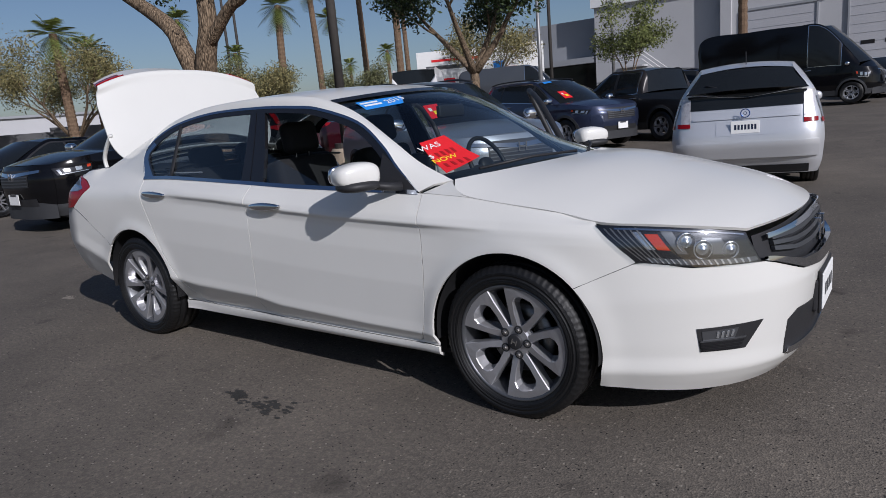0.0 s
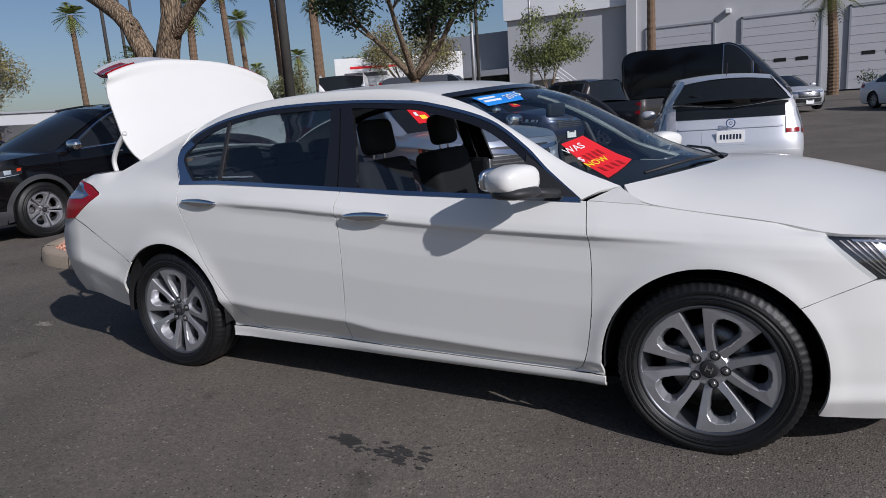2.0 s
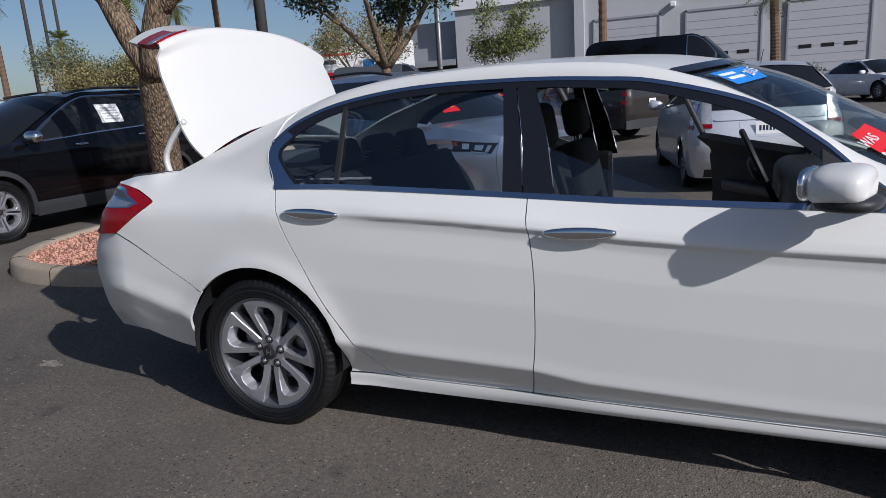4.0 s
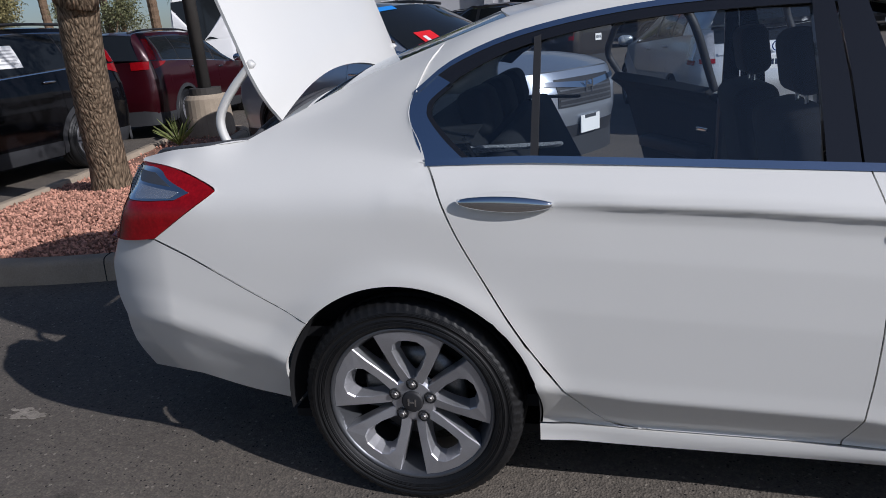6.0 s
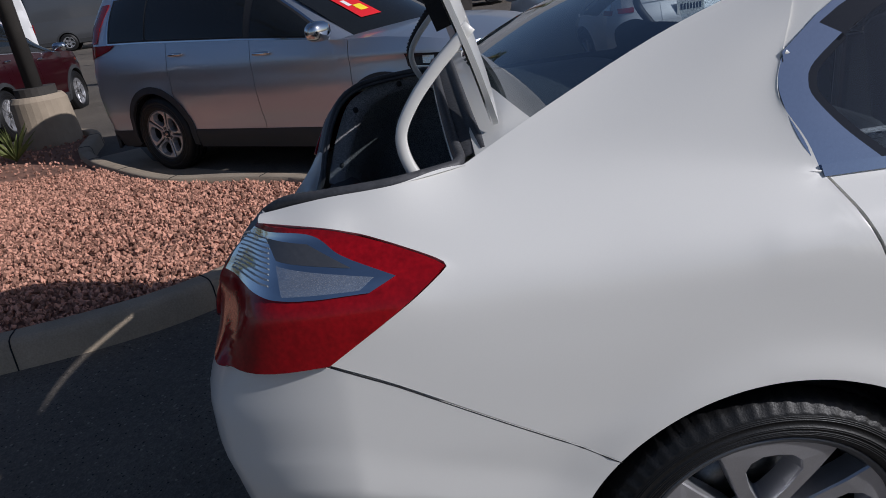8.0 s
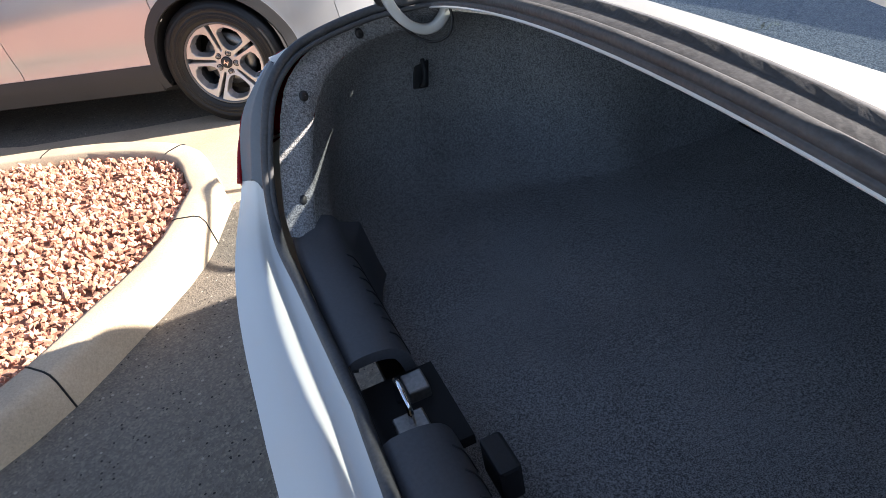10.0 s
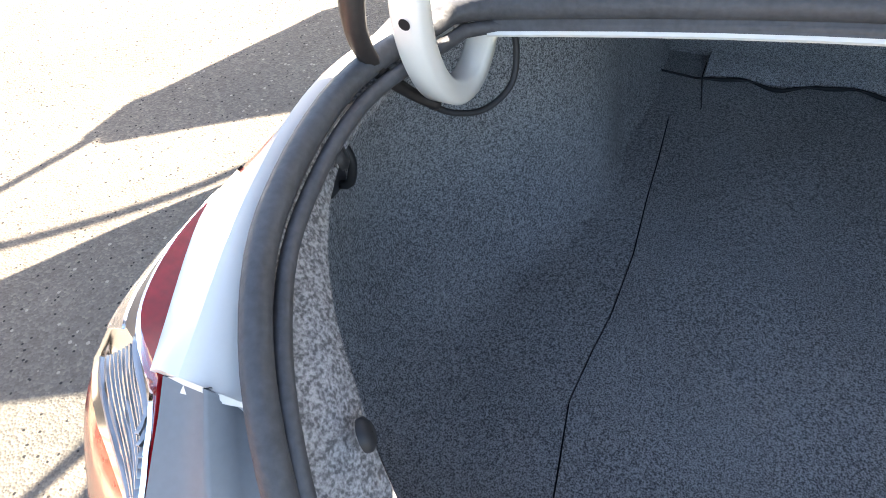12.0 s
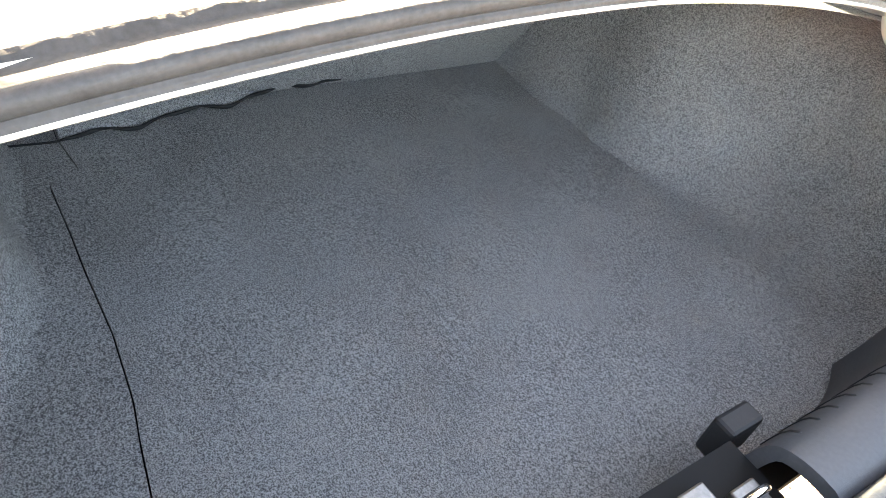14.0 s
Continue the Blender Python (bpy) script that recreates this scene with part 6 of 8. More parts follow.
KERB = [(-1.08, 2.25), (-1.26, 1.8), (-1.54, 1.46), (-1.85, 1.15), (-2.3, 0.92), (-2.9, 0.76), (-3.5, 0.70), (-4.1, 0.82), (-4.55, 1.15), (-4.9, 1.8), (-5.15, 3.0), (-5.55, 4.6),
        (-5.95, 6.0), (-6.1, 7.0), (-5.6, 7.5), (-4.95, 7.0), (-4.5, 5.8), (-4.0, 5.02), (-3.5, 4.45), (-3.05, 3.99), (-2.72, 3.74), (-2.2, 3.55), (-1.55, 3.20), (-1.15, 2.78)]
ring = spline(KERB + KERB[:1], 121)[:-1]
cen = ring.mean(0)
tang = np.roll(ring, -1, 0) - np.roll(ring, 1, 0)
inward = np.stack([tang[:, 1], -tang[:, 0]], 1)
inward /= np.linalg.norm(inward, axis=1, keepdims=True)
if np.mean(np.sum(inward * (cen - ring), 1)) < 0:
    inward = -inward
isle = thing("planting_island", "raised kerbed island filled with pink gravel", "planter", kind="structure")
v, f = [], []
prof = [(0.0, -0.02), (0.015, 0.115), (0.03, 0.142), (0.055, 0.15), (0.13, 0.15), (0.15, 0.145), (0.155, 0.06)]
for i in range(len(ring)):
    for d, z in prof:
        v.append((*(ring[i] + inward[i] * d), z))
k = len(prof)
for i in range(len(ring)):
    for j in range(k - 1):
        a, b = i * k + j, ((i + 1) % len(ring)) * k + j
        f.append((a, b, b + 1, a + 1))
solid("kerb", (v, f), CONCRETE, isle, "beige concrete kerb", smooth=True)
for i in range(2, len(ring), 6):
    solid("kerb_joint", tube([(*(ring[i] + inward[i] * (d - 0.0005)), z + 0.0008) for d, z in prof[:-1]], 0.0035, 6), DARK, isle)
solid("gravel_bed", ([(*(p + q * 0.15), 0.085) for p, q in zip(ring, inward)], [tuple(range(len(ring)))]), SOIL, isle)

# oil stains and scuffs, thin irregular films on the asphalt
OIL = mat("oil_stain", (0.036, 0.034, 0.031), 0.7, 0, 0.4, 12, 90, 0.4, 150)
CHALK = mat("pale_scuff", (0.26, 0.23, 0.19), 0.9, 0, 0.5, 14, 90, 0.4, 150)
for sx, sy, lx, ly, mt, sd, lab in ((1.66, -1.305, 0.17, 0.06, OIL, 1, "dark oil stain"), (1.42, -1.28, 0.05, 0.03, OIL, 2, "small dark oil stain"), (2.62, -1.95, 0.14, 0.05, OIL, 3, "dark oil stain"),
                                (-1.75, -0.62, 0.07, 0.03, CHALK, 4, "pale scuff mark"), (2.6, -2.5, 0.10, 0.05, OIL, 5, "small dark oil stain")):
    film = thing("oil_stain" if mt is OIL else "scuff_mark", lab + " on the asphalt", "stain", kind="stuff")
    bits = []
    r_ = random.Random(sd)
    for k in range(70):
        cx, cy = sx + r_.gauss(0, lx * 0.5), sy + r_.gauss(0, ly * 0.5)
        rr = r_.uniform(0.004, 0.016)
        bits.append(([(cx + rr * (1 + 0.5 * noise.noise(Vector((math.cos(a) * 2 + k, math.sin(a) * 2, sd)))) * math.cos(a) * 1.5, cy + rr * (1 + 0.5 * noise.noise(Vector((math.cos(a) * 2 + k, math.sin(a) * 2, sd)))) * math.sin(a) * 0.7, 0.0015 + 0.00003 * k) for a in np.linspace(0, 2 * math.pi, 19)[:-1]], [tuple(range(18))]))
    part("film", mesh_of("film", *join(*bits), smooth=False), mt, film)

# ---- other vehicles ----
WINDOW_PRINT = mat("pale_grey_print", (0.45, 0.45, 0.46), 0.6, vary=0.05)


def wagon(name, label, m, paint_, body, wheel_kind, splits, roof, ws_base, rear_base, panes, clad, wheelbase, lamps, tail, plate_front=True, plate_rear=True, rails=False, grille_kind="bar", rear_dark=False, category="car", cards=False, window_sheet=False):
    """A parked car: skins between the splits, cabin, glass, lamps, wheels. Near side is -y; both sides are built."""
    b = body
    o = thing(name, label, category, m)
    r_in, r_out = b.arch_r, b.arch_r + (0.055 if clad else 0.0)
    zc = b.zlow + (0.17 if clad else 0.0)

    def low(x):
        z = zc
        for ax in b.arches:
            d = abs(x - ax)
            if d < r_out:
                z = max(z, b.az + math.sqrt(r_out ** 2 - d * d))
        return z
    names = ["quarter_panel", "rear_door", "front_door", "front_fender"] if len(splits) == 5 else ["quarter_panel", "side_door", "front_fender"]
    for i in range(len(splits) - 1):
        x0, x1 = splits[i] + 0.003, splits[i + 1] - 0.003
        nu = 34 if any(x0 - 0.45 < ax < x1 + 0.45 for ax in b.arches) else 14
        xs = sorted(set([x0, x1] + [min(max(v, x0), x1) for v in np.linspace(x0, x1, nu)] + [min(max(ax + s * (r_out + e), x0), x1) for ax in b.arches for s in (-1, 1) for e in (-0.012, -0.003, 0.0005)]))
        g = [[(x, -b.y(x, z), z) for z in np.linspace(low(x), b.belt(x), 14)] for x in xs]
        panel(names[i], [g], OUT, paint_, o, twin=True)
    if clad:
        for i, (x0, x1) in enumerate(((splits[0], b.arches[0] - r_out), (b.arches[0] + r_out, b.arches[1] - r_out), (b.arches[1] + r_out, splits[-1]))):
            g = [[(x, -b.y(x, z) - 0.006, z) for z in np.linspace(b.zlow, zc, 5)] for x in np.linspace(x0, x1, 8)]
            both("lower_cladding", sheet(g, OUT, 0.03), CLADDING, o)
        for ax in b.arches:
            g = [[(ax + r * math.cos(w), -b.y(ax + r * math.cos(w), max(b.zlow, b.az + r * math.sin(w))) - 0.010, max(b.zlow, b.az + r * math.sin(w))) for r in (r_in, r_out + 0.004)] for w in np.linspace(math.radians(-15), math.radians(195), 36)]
            both("arch_cladding", sheet(g, OUT, 0.03), CLADDING, o)
    # ends
    for front in (True, False):
        xe = splits[-1] if front else splits[0]
        zt = (lambda: b.belt(xe))()
        g = []
        for u in np.linspace(-1, 1, 31):
            row = []
            for z in np.linspace(zc if clad else b.zlow, zt, 18):
                y = b.y(xe, z) * u
                row.append((b.end_x(y, z, front) if abs(u) < 0.999 else xe, y, z))
            g.append(row)
        panel("front_bumper" if front else "tail_gate", [g], (1 if front else -1, 0, 0), paint_, o)
        if clad:
            g = [[(b.end_x(b.y(xe, zc) * u, zc, front) + (0.008 if front else -0.008), b.y(xe, zc) * u, z) for z in np.linspace(b.zlow - 0.02, zc + 0.10 * (1 - u * u), 5)] for u in np.linspace(-1, 1, 21)]
            part("bumper_cladding", mesh_of("bumper_cladding", *sheet(g, (1 if front else -1, 0, 0), 0.03)), CLADDING, o)
    # cabin sides
    re = spline(roof, 24)
    upper = [tuple(p) for p in spline([rear_base] + list(roof) + [ws_base], 60)]
    lower = [(p[0], -b.y(p[0], b.belt(p[0])), b.belt(p[0])) for p in upper]
    rows = np.array([[np.array(l) * (1 - w) + np.array(u_) * w + np.array((0, -0.035 * math.sin(math.pi * w), 0)) for w in np.linspace(0, 1, 9)] for l, u_ in zip(lower, upper)])
    panel("cabin_side", [rows], OUT, paint_, o, twin=True, lip=0.0)
    ux = np.array([p[0] for p in upper])

    def cabin(x, z, lift):
        i = int(np.clip(np.searchsorted(ux, x), 1, len(ux) - 1))
        a = (x - ux[i - 1]) / max(1e-6, ux[i] - ux[i - 1])
        lo, hi = (1 - a) * np.array(lower[i - 1]) + a * np.array(lower[i]), (1 - a) * np.array(upper[i - 1]) + a * np.array(upper[i])
        w = min(1.0, max(0.0, (z - lo[2]) / max(0.01, hi[2] - lo[2])))
        y = (1 - w) * lo[1] + w * hi[1] - 0.035 * math.sin(math.pi * w) - lift
        return (x, y, z)
    outline = np.array([p[2] for p in upper])
    wtop = lambda x: float(np.interp(x, ux, outline)) - 0.085
    whole0, whole1 = panes[0][0] - 0.05, panes[-1][1] + 0.08
    gfr = []
    for x in np.linspace(whole0, whole1, 40):
        lo, hi = b.belt(x) + 0.002, max(b.belt(x) + 0.006, wtop(x) + 0.035)
        gfr.append([cabin(x, z, 0.004) for z in np.linspace(lo, hi, 8)])
    both("window_surround", sheet(gfr, OUT, 0.003), CHROME if clad else PLASTIC, o)
    gfr = []
    for x in np.linspace(whole0 + 0.015, whole1 - 0.015, 40):
        lo, hi = b.belt(x) + 0.016, max(b.belt(x) + 0.017, wtop(x) + 0.022)
        gfr.append([cabin(x, z, 0.007) for z in np.linspace(lo, hi, 8)])
    both("window_frame", sheet(gfr, OUT, 0.003), PLASTIC, o)
    for x0, x1 in panes:
        g = []
        for x in np.linspace(x0, x1, 14):
            lo = b.belt(x) + 0.028
            g.append([cabin(x, z, 0.0105) for z in np.linspace(lo, max(lo + 0.003, wtop(x) + 0.008), 8)])
        both("side_window", sheet(g, OUT, 0.003), GLASS_DARK, o)
    # roof, windscreen, rear window, bonnet
    panel("roof", [crowned(re, -0.05, 0.10, 0.045)], UP, paint_, o, lip=0.0)
    we = spline([roof[-1], tuple(0.5 * np.array(roof[-1]) + 0.5 * np.array(ws_base) + np.array((0.02, -0.02, 0.012))), ws_base], 14)
    part("windscreen", mesh_of("windscreen", *sheet(crowned(we, 0.10, 0.28, 0.045, 17), (1, 0, 1), 0.004)), GLASS_DARK, o)
    if cards:
        wg = np.array(crowned(we, 0.10, 0.28, 0.045, 41)) + np.array((0.005, 0, 0.006))
        red = part("price_card", mesh_of("price_card", *sheet(wg[7:12, 5:11], (1, 0, 1), 0.001)), RED_TAG, o, "red price card with yellow print")
        part("print_bar", mesh_of("print_bar", *sheet(wg[9:11, 7:10] + np.array((0.002, 0, 0.002)), (1, 0, 1), 0.0005)), YELLOW, red)
        part("print_bar", mesh_of("print_bar", *sheet(wg[8:9 + 1, 6:8] + np.array((0.002, 0, 0.002)), (1, 0, 1), 0.0005)), PAPER, red)
        part("year_sticker", mesh_of("year_sticker", *sheet(wg[0:2, 4:12], (1, 0, 1), 0.001)), BLUE_TAG, o, "blue year sticker")
    if window_sheet:
        paper = part("window_sheet", mesh_of("window_sheet", *mirrored(sheet([[cabin(x, z, 0.014) for z in np.linspace(1.26, 1.50, 4)] for x in np.linspace(0.70, 1.05, 5)], OUT, 0.002))), PAPER, o, "white printed sheet in the window")
        for k in range(5):
            part("print_bar", mesh_of("print_bar", *mirrored(sheet([[cabin(x, z, 0.017) for z in (1.30 + 0.036 * k, 1.315 + 0.036 * k)] for x in np.linspace(0.74, 0.99 - 0.05 * (k % 2), 4)], OUT, 0.0005))), WINDOW_PRINT, paper)
    rb = spline([rear_base, roof[0]], 10)
    part("rear_window", mesh_of("rear_window", *sheet(crowned(rb, -0.06, -0.05, 0.03, 17), (-1, 0, 0.3), 0.004)), GLASS_DARK, o)
    xf = splits[-1]
    he = np.array([(x, -b.y(x, b.belt(x)), b.belt(x)) for x in np.linspace(ws_base[0], xf, 24)])
    nosez = b.belt(xf)
    hm = spline([(ws_base[0] + 0.28, 0, ws_base[2] + 0.045), ((ws_base[0] + xf) / 2 + 0.16, 0, (ws_base[2] + nosez) / 2 + 0.075), (b.end_x(0, nosez), 0, nosez + 0.01)], 24)
    hg = []
    for e, c in zip(he, hm):
        hg.append([(e[0] + (c[0] - e[0]) * (1 - t * t), -e[1] * t, e[2] + (c[2] - e[2]) * math.sin((1 - abs(t)) * math.pi / 2) ** 0.7) for t in np.linspace(-1, 1, 19)])
    panel("bonnet", [hg], UP, paint_, o)
    # lamps
    for s in (0, 1):
        q = (lambda a: a) if s == 0 else mirrored
        lg = coons(*lamps, 29, 13)
        put = lambda nm, u0, u1, v0, v1, lift, mt, up_=None: part(nm, mesh_of(nm, *q(sheet(on_body(b, lg[u0:u1, v0:v1], lift), OUT, 0.003))), mt, up_ or o, "clear head lamp with dark bezel" if up_ is None else "")
        hl_ = put("head_lamp", 0, 29, 0, 13, 0.006, LAMP_BACK)
        put("corner_lens", 1, 5, 6, 12, 0.009, AMBER, hl_)
        put("lamp_bowl", 8, 14, 3, 11, 0.009, LENS_CHROME, hl_)
        put("lamp_bowl", 17, 23, 3, 10, 0.009, LENS_CHROME, hl_)
        put("light_strip", 3, 27, 0, 2, 0.010, LENS_CHROME, hl_)
        put("light_strip", 24, 27, 2, 10, 0.010, LENS_CHROME, hl_)
        for k, (cells, mt) in enumerate(tail):
            g = [[((x, -b.y(x, z) - 0.008, z) if z <= b.belt(x) else tuple(np.array(cabin(max(x, ux[0] + 0.002), z, 0.010)))) for x, z in zip(np.linspace(c[0], c[2], 8), np.linspace(c[1], c[3], 8))] for c in cells]
            part("tail_lamp", mesh_of("tail_lamp", *q(sheet(g, OUT, 0.004))), mt, o, "red tail lamp")
        solid("door_mirror", q(moved(egg(0, 0, 0, 0.075, 0.115, 0.075), Matrix.Translation((ws_base[0] - (0.12 if rails else 0.33), -b.W - 0.07, b.belt(ws_base[0] - 0.33) + (0.06 if rails else 0.07))))), paint_ if not clad else CHROME, o, smooth=True)
        for i in range(1, len(splits) - 2):
            hx = splits[i] + 0.14
            hz = b.belt(hx) - 0.10
            solid("door_handle", q(moved(egg(0, 0, 0, 0.10, 0.022, 0.016), Matrix.Translation((hx, -b.y(hx, hz) - 0.014, hz)))), CHROME if clad else paint_, o, smooth=True)
        if rails:
            g = [[(b.end_x(y, z, False) - 0.014, -y, z) for z in np.linspace(1.10, 1.225, 5)] for y in np.linspace(0.52, 0.80, 8)]
            part("rear_lamp", mesh_of("rear_lamp", *q(sheet(g, (-1, 0, 0), 0.012))), RED_LENS, o, "red tail lamp")
            solid("roof_rail", q(tube(spline([(p[0], p[1] + 0.05, p[2] + 0.05) for p in roof], 20), 0.016, 8)), PLASTIC, o, smooth=True)
    zg = b.belt(xf)
    gr = part("grille", mesh_of("grille", *sheet(b.end(-0.42, 0.42, zg - 0.30, zg - 0.06, True, 20, 6, 0.006), (1, 0, 0), 0.004)), PLASTIC, o, "black grille with chrome bar")
    for k in range(4):
        part("grille_slat", mesh_of("grille_slat", *sheet(b.end(-0.40, 0.40, zg - 0.285 + 0.042 * k, zg - 0.272 + 0.042 * k, True, 20, 3, 0.011), (1, 0, 0), 0.006)), RIM_DARK, gr)
    part("chrome_bar", mesh_of("chrome_bar", *sheet(b.end(-0.60, 0.60, lambda y: zg - 0.16 + 0.10 * abs(y), lambda y: zg - 0.105 + 0.07 * abs(y), True, 20, 4, 0.016), (1, 0, 0), 0.01)), CHROME, gr)
    xg = b.end_x(0, zg - 0.14) + 0.02
    solid("badge", join(box(xg, -0.055, zg - 0.20, xg + 0.01, -0.038, zg - 0.09), box(xg, 0.038, zg - 0.20, xg + 0.01, 0.055, zg - 0.09), box(xg, -0.04, zg - 0.155, xg + 0.01, 0.04, zg - 0.135)), CHROME, gr)
    part("lower_grille", mesh_of("lower_grille", *sheet(b.end(-0.50, 0.50, b.zlow + 0.12, b.zlow + 0.27, True, 20, 5, 0.010), (1, 0, 0), 0.004)), PLASTIC, o)
    part("skid_trim", mesh_of("skid_trim", *sheet(b.end(-0.60, 0.60, b.zlow + 0.04, b.zlow + 0.10, True, 20, 4, 0.016), (1, 0, 0), 0.008)), LENS_CHROME, o)
    if plate_front:
        xp = b.end_x(0, zg - 0.42) + 0.02
        fp_ = solid("front_plate", box(xp, -0.15, zg - 0.54, xp + 0.008, 0.15, zg - 0.39), PAPER, o)
        solid("print_bar", box(xp + 0.008, -0.09, zg - 0.42, xp + 0.009, 0.09, zg - 0.39), DARKGREY_PAINT, fp_)
    if plate_rear:
        xp = b.end_x(0, 0.86, False) - 0.012
        rp_ = solid("rear_plate", box(xp - 0.006, -0.155, 0.80, xp, 0.155, 0.95), PAPER, o, "white plate with dark print bars")
        for i in range(6):
            solid("print_bar", box(xp - 0.008, -0.12 + 0.042 * i, 0.845, xp - 0.006, -0.095 + 0.042 * i, 0.905), NAVY_PAINT, rp_)
    solid("floor_pan", box(splits[0] + 0.1, -b.W + 0.14, b.zlow - 0.03, splits[-1] - 0.1, b.W - 0.14, b.zlow), DARK, o)
    for ax in b.arches:
        for s in (-1, 1):
            rows = [[(ax + r * math.cos(w), s * (b.W - 0.02 - q_), b.az + r * math.sin(w)) for q_, r in ((0, r_in - 0.005), (0.28, r_in - 0.005), (0.28, 0.06))] for w in np.linspace(math.radians(-12), math.radians(192), 24)]
            part("wheel_arch_liner", mesh_of("wheel_arch_liner", *sheet(rows, (0, s, 0), 0)), DARK, o)
            wheel(o, wheel_kind, ax, s * (b.W - 0.125), 0, 17 * (ax + s), s, nuts=clad)
    return o


SUV_BODY = Body(0.925, [(0.2, 3.44), (0.35, 3.53), (0.6, 3.58), (0.8, 3.57), (0.95, 3.50), (1.05, 3.42)],
                [(0.25, -0.86), (0.4, -0.95), (0.6, -0.985), (0.8, -0.97), (1.0, -0.94), (1.12, -0.93)],
                [(0.2, 0.07), (0.35, 0.03), (0.45, 0.035), (0.55, 0.016), (0.75, 0.0), (0.90, 0.012), (0.93, 0.004), (1.0, 0.02), (1.10, 0.045), (1.2, 0.075)],
                [(-1, 1.235), (0.0, 1.20), (1.2, 1.14), (2.25, 1.07), (2.7, 1.06), (3.0, 1.03), (3.4, 0.95)], 0.36, 2.62, -0.45, (0.0, 2.66), 0.395, 0.23, pw=(2.6, 3.2, 6, 4), az=0.362)
SUV_ROOF = [(-0.80, -0.56, 1.63), (-0.4, -0.60, 1.672), (0.2, -0.61, 1.685), (0.8, -0.61, 1.67), (1.32, -0.60, 1.61)]
SUV = dict(body=SUV_BODY, wheel_kind="suv", splits=[-0.80, 0.30, 1.34, 2.36, 3.34], roof=SUV_ROOF, ws_base=(2.30, -0.72, 1.08), rear_base=(-0.90, -0.66, 1.24),
           panes=[(-0.48, 0.02), (0.05, 1.28), (1.36, 2.10)], clad=True, wheelbase=2.66,
           lamps=([(2.88, 0.84), (3.30, 0.80)], [(2.86, 0.93), (3.34, 0.90)], [(2.88, 0.84), (2.86, 0.93)], [(3.30, 0.80), (3.34, 0.90)]),
           tail=[([(-0.50, 1.17, -0.80, 1.10), (-0.42, 1.215, -0.80, 1.225)], RED_LENS), ([(-0.68, 1.245, -0.82, 1.245), (-0.64, 1.38, -0.79, 1.38), (-0.56, 1.58, -0.70, 1.58)], RED_LENS)], rails=True)


wagon("silver_suv", "silver-blue sport utility wagon parked beside the island", pose(-2.70, 5.40, 0, 0, 0, -30.4), GREY_PAINT, cards=True, **SUV)
wagon("black_suv", "black sport utility wagon parked behind the planting island", pose(-6.992, 4.872, 0, 0, 0, -89.1) @ Matrix.Scale(1.05, 4), BLACK_PAINT, window_sheet=True, **SUV)
wagon("red_suv", "dark red sport utility wagon seen from behind", pose(-7.554, 7.937, 0, 0, 0, 96.1), RED_PAINT, **SUV)
wagon("navy_suv", "dark blue sport utility wagon facing the driveway", pose(-4.8, 13.2, 0, 0, 0, -24), NAVY_PAINT, cards=True, **SUV)

HATCH_BODY = Body(0.872, [(0.2, 3.48), (0.35, 3.56), (0.55, 3.60), (0.7, 3.56), (0.85, 3.42)],
                  [(0.2, -0.70), (0.35, -0.80), (0.55, -0.86), (0.70, -0.85), (0.85, -0.80), (1.05, -0.74), (1.12, -0.70)],
                  [(0.18, 0.06), (0.3, 0.02), (0.6, 0.0), (0.75, 0.008), (0.9, 0.03), (1.06, 0.085)],
                  [(-1, 1.14), (0.0, 1.09), (1.2, 1.02), (2.3, 0.95), (2.7, 0.94), (3.2, 0.80)], 0.42, 2.4, -0.30, (0.0, 2.70), 0.35, 0.19, pw=(2.2, 2.6, 6, 5), az=0.317)
prius = wagon("silver_hatchback", "silver five-door hatchback seen from behind", pose(2.162, 6.465, 0, 0, 0, 101), SILVER_PAINT, HATCH_BODY, "small", [-0.62, 0.35, 1.15, 2.2, 3.10],
              [(-0.50, -0.52, 1.445), (-0.1, -0.55, 1.505), (0.6, -0.57, 1.53), (1.1, -0.57, 1.515), (1.35, -0.56, 1.475)], (2.62, -0.66, 0.97), (-0.74, -0.68, 1.20),
              [(-0.05, 0.30), (0.36, 0.98), (1.05, 2.0)], False, 2.70,
              ([(2.75, 0.70), (3.15, 0.64)], [(2.70, 0.80), (3.12, 0.75)], [(2.75, 0.70), (2.70, 0.80)], [(3.15, 0.64), (3.12, 0.75)]),
              [([(-0.50, 0.80, -0.66, 0.78), (-0.50, 0.95, -0.655, 0.93), (-0.46, 1.09, -0.62, 1.09)], LENS_CHROME), ([(-0.55, 0.79, -0.69, 0.785), (-0.555, 0.84, -0.69, 0.835)], RED_LENS)], plate_rear=False)
# tail details of the hatchback
HB = HATCH_BODY
tailpart = lambda nm, y0, y1, z0, z1, lift, mt, lip=0.004, lab="": part(nm, mesh_of(nm, *sheet(HB.end(y0, y1, z0, z1, False, 20, 6, lift), (-1, 0, 0), lip)), mt, prius, lab)
tailpart("lower_glass", -0.64, 0.64, 1.005, 1.150, 0.008, GLASS_DARK)
tailpart("hatch_lip", -0.66, 0.66, 1.150, 1.178, 0.035, GLASS_DARK, 0.03)
tailpart("garnish", -0.60, 0.60, 0.880, 0.905, 0.014, SILVER_PAINT, 0.01)
tailpart("plate_recess", -0.33, 0.33, 0.68, 0.86, 0.003, SILVER_PAINT)
tailpart("bumper_step", -0.80, 0.80, 0.40, 0.60, 0.035, SILVER_PAINT, 0.03)
tailpart("diffuser", -0.70, 0.70, 0.20, 0.30, 0.01, PLASTIC)
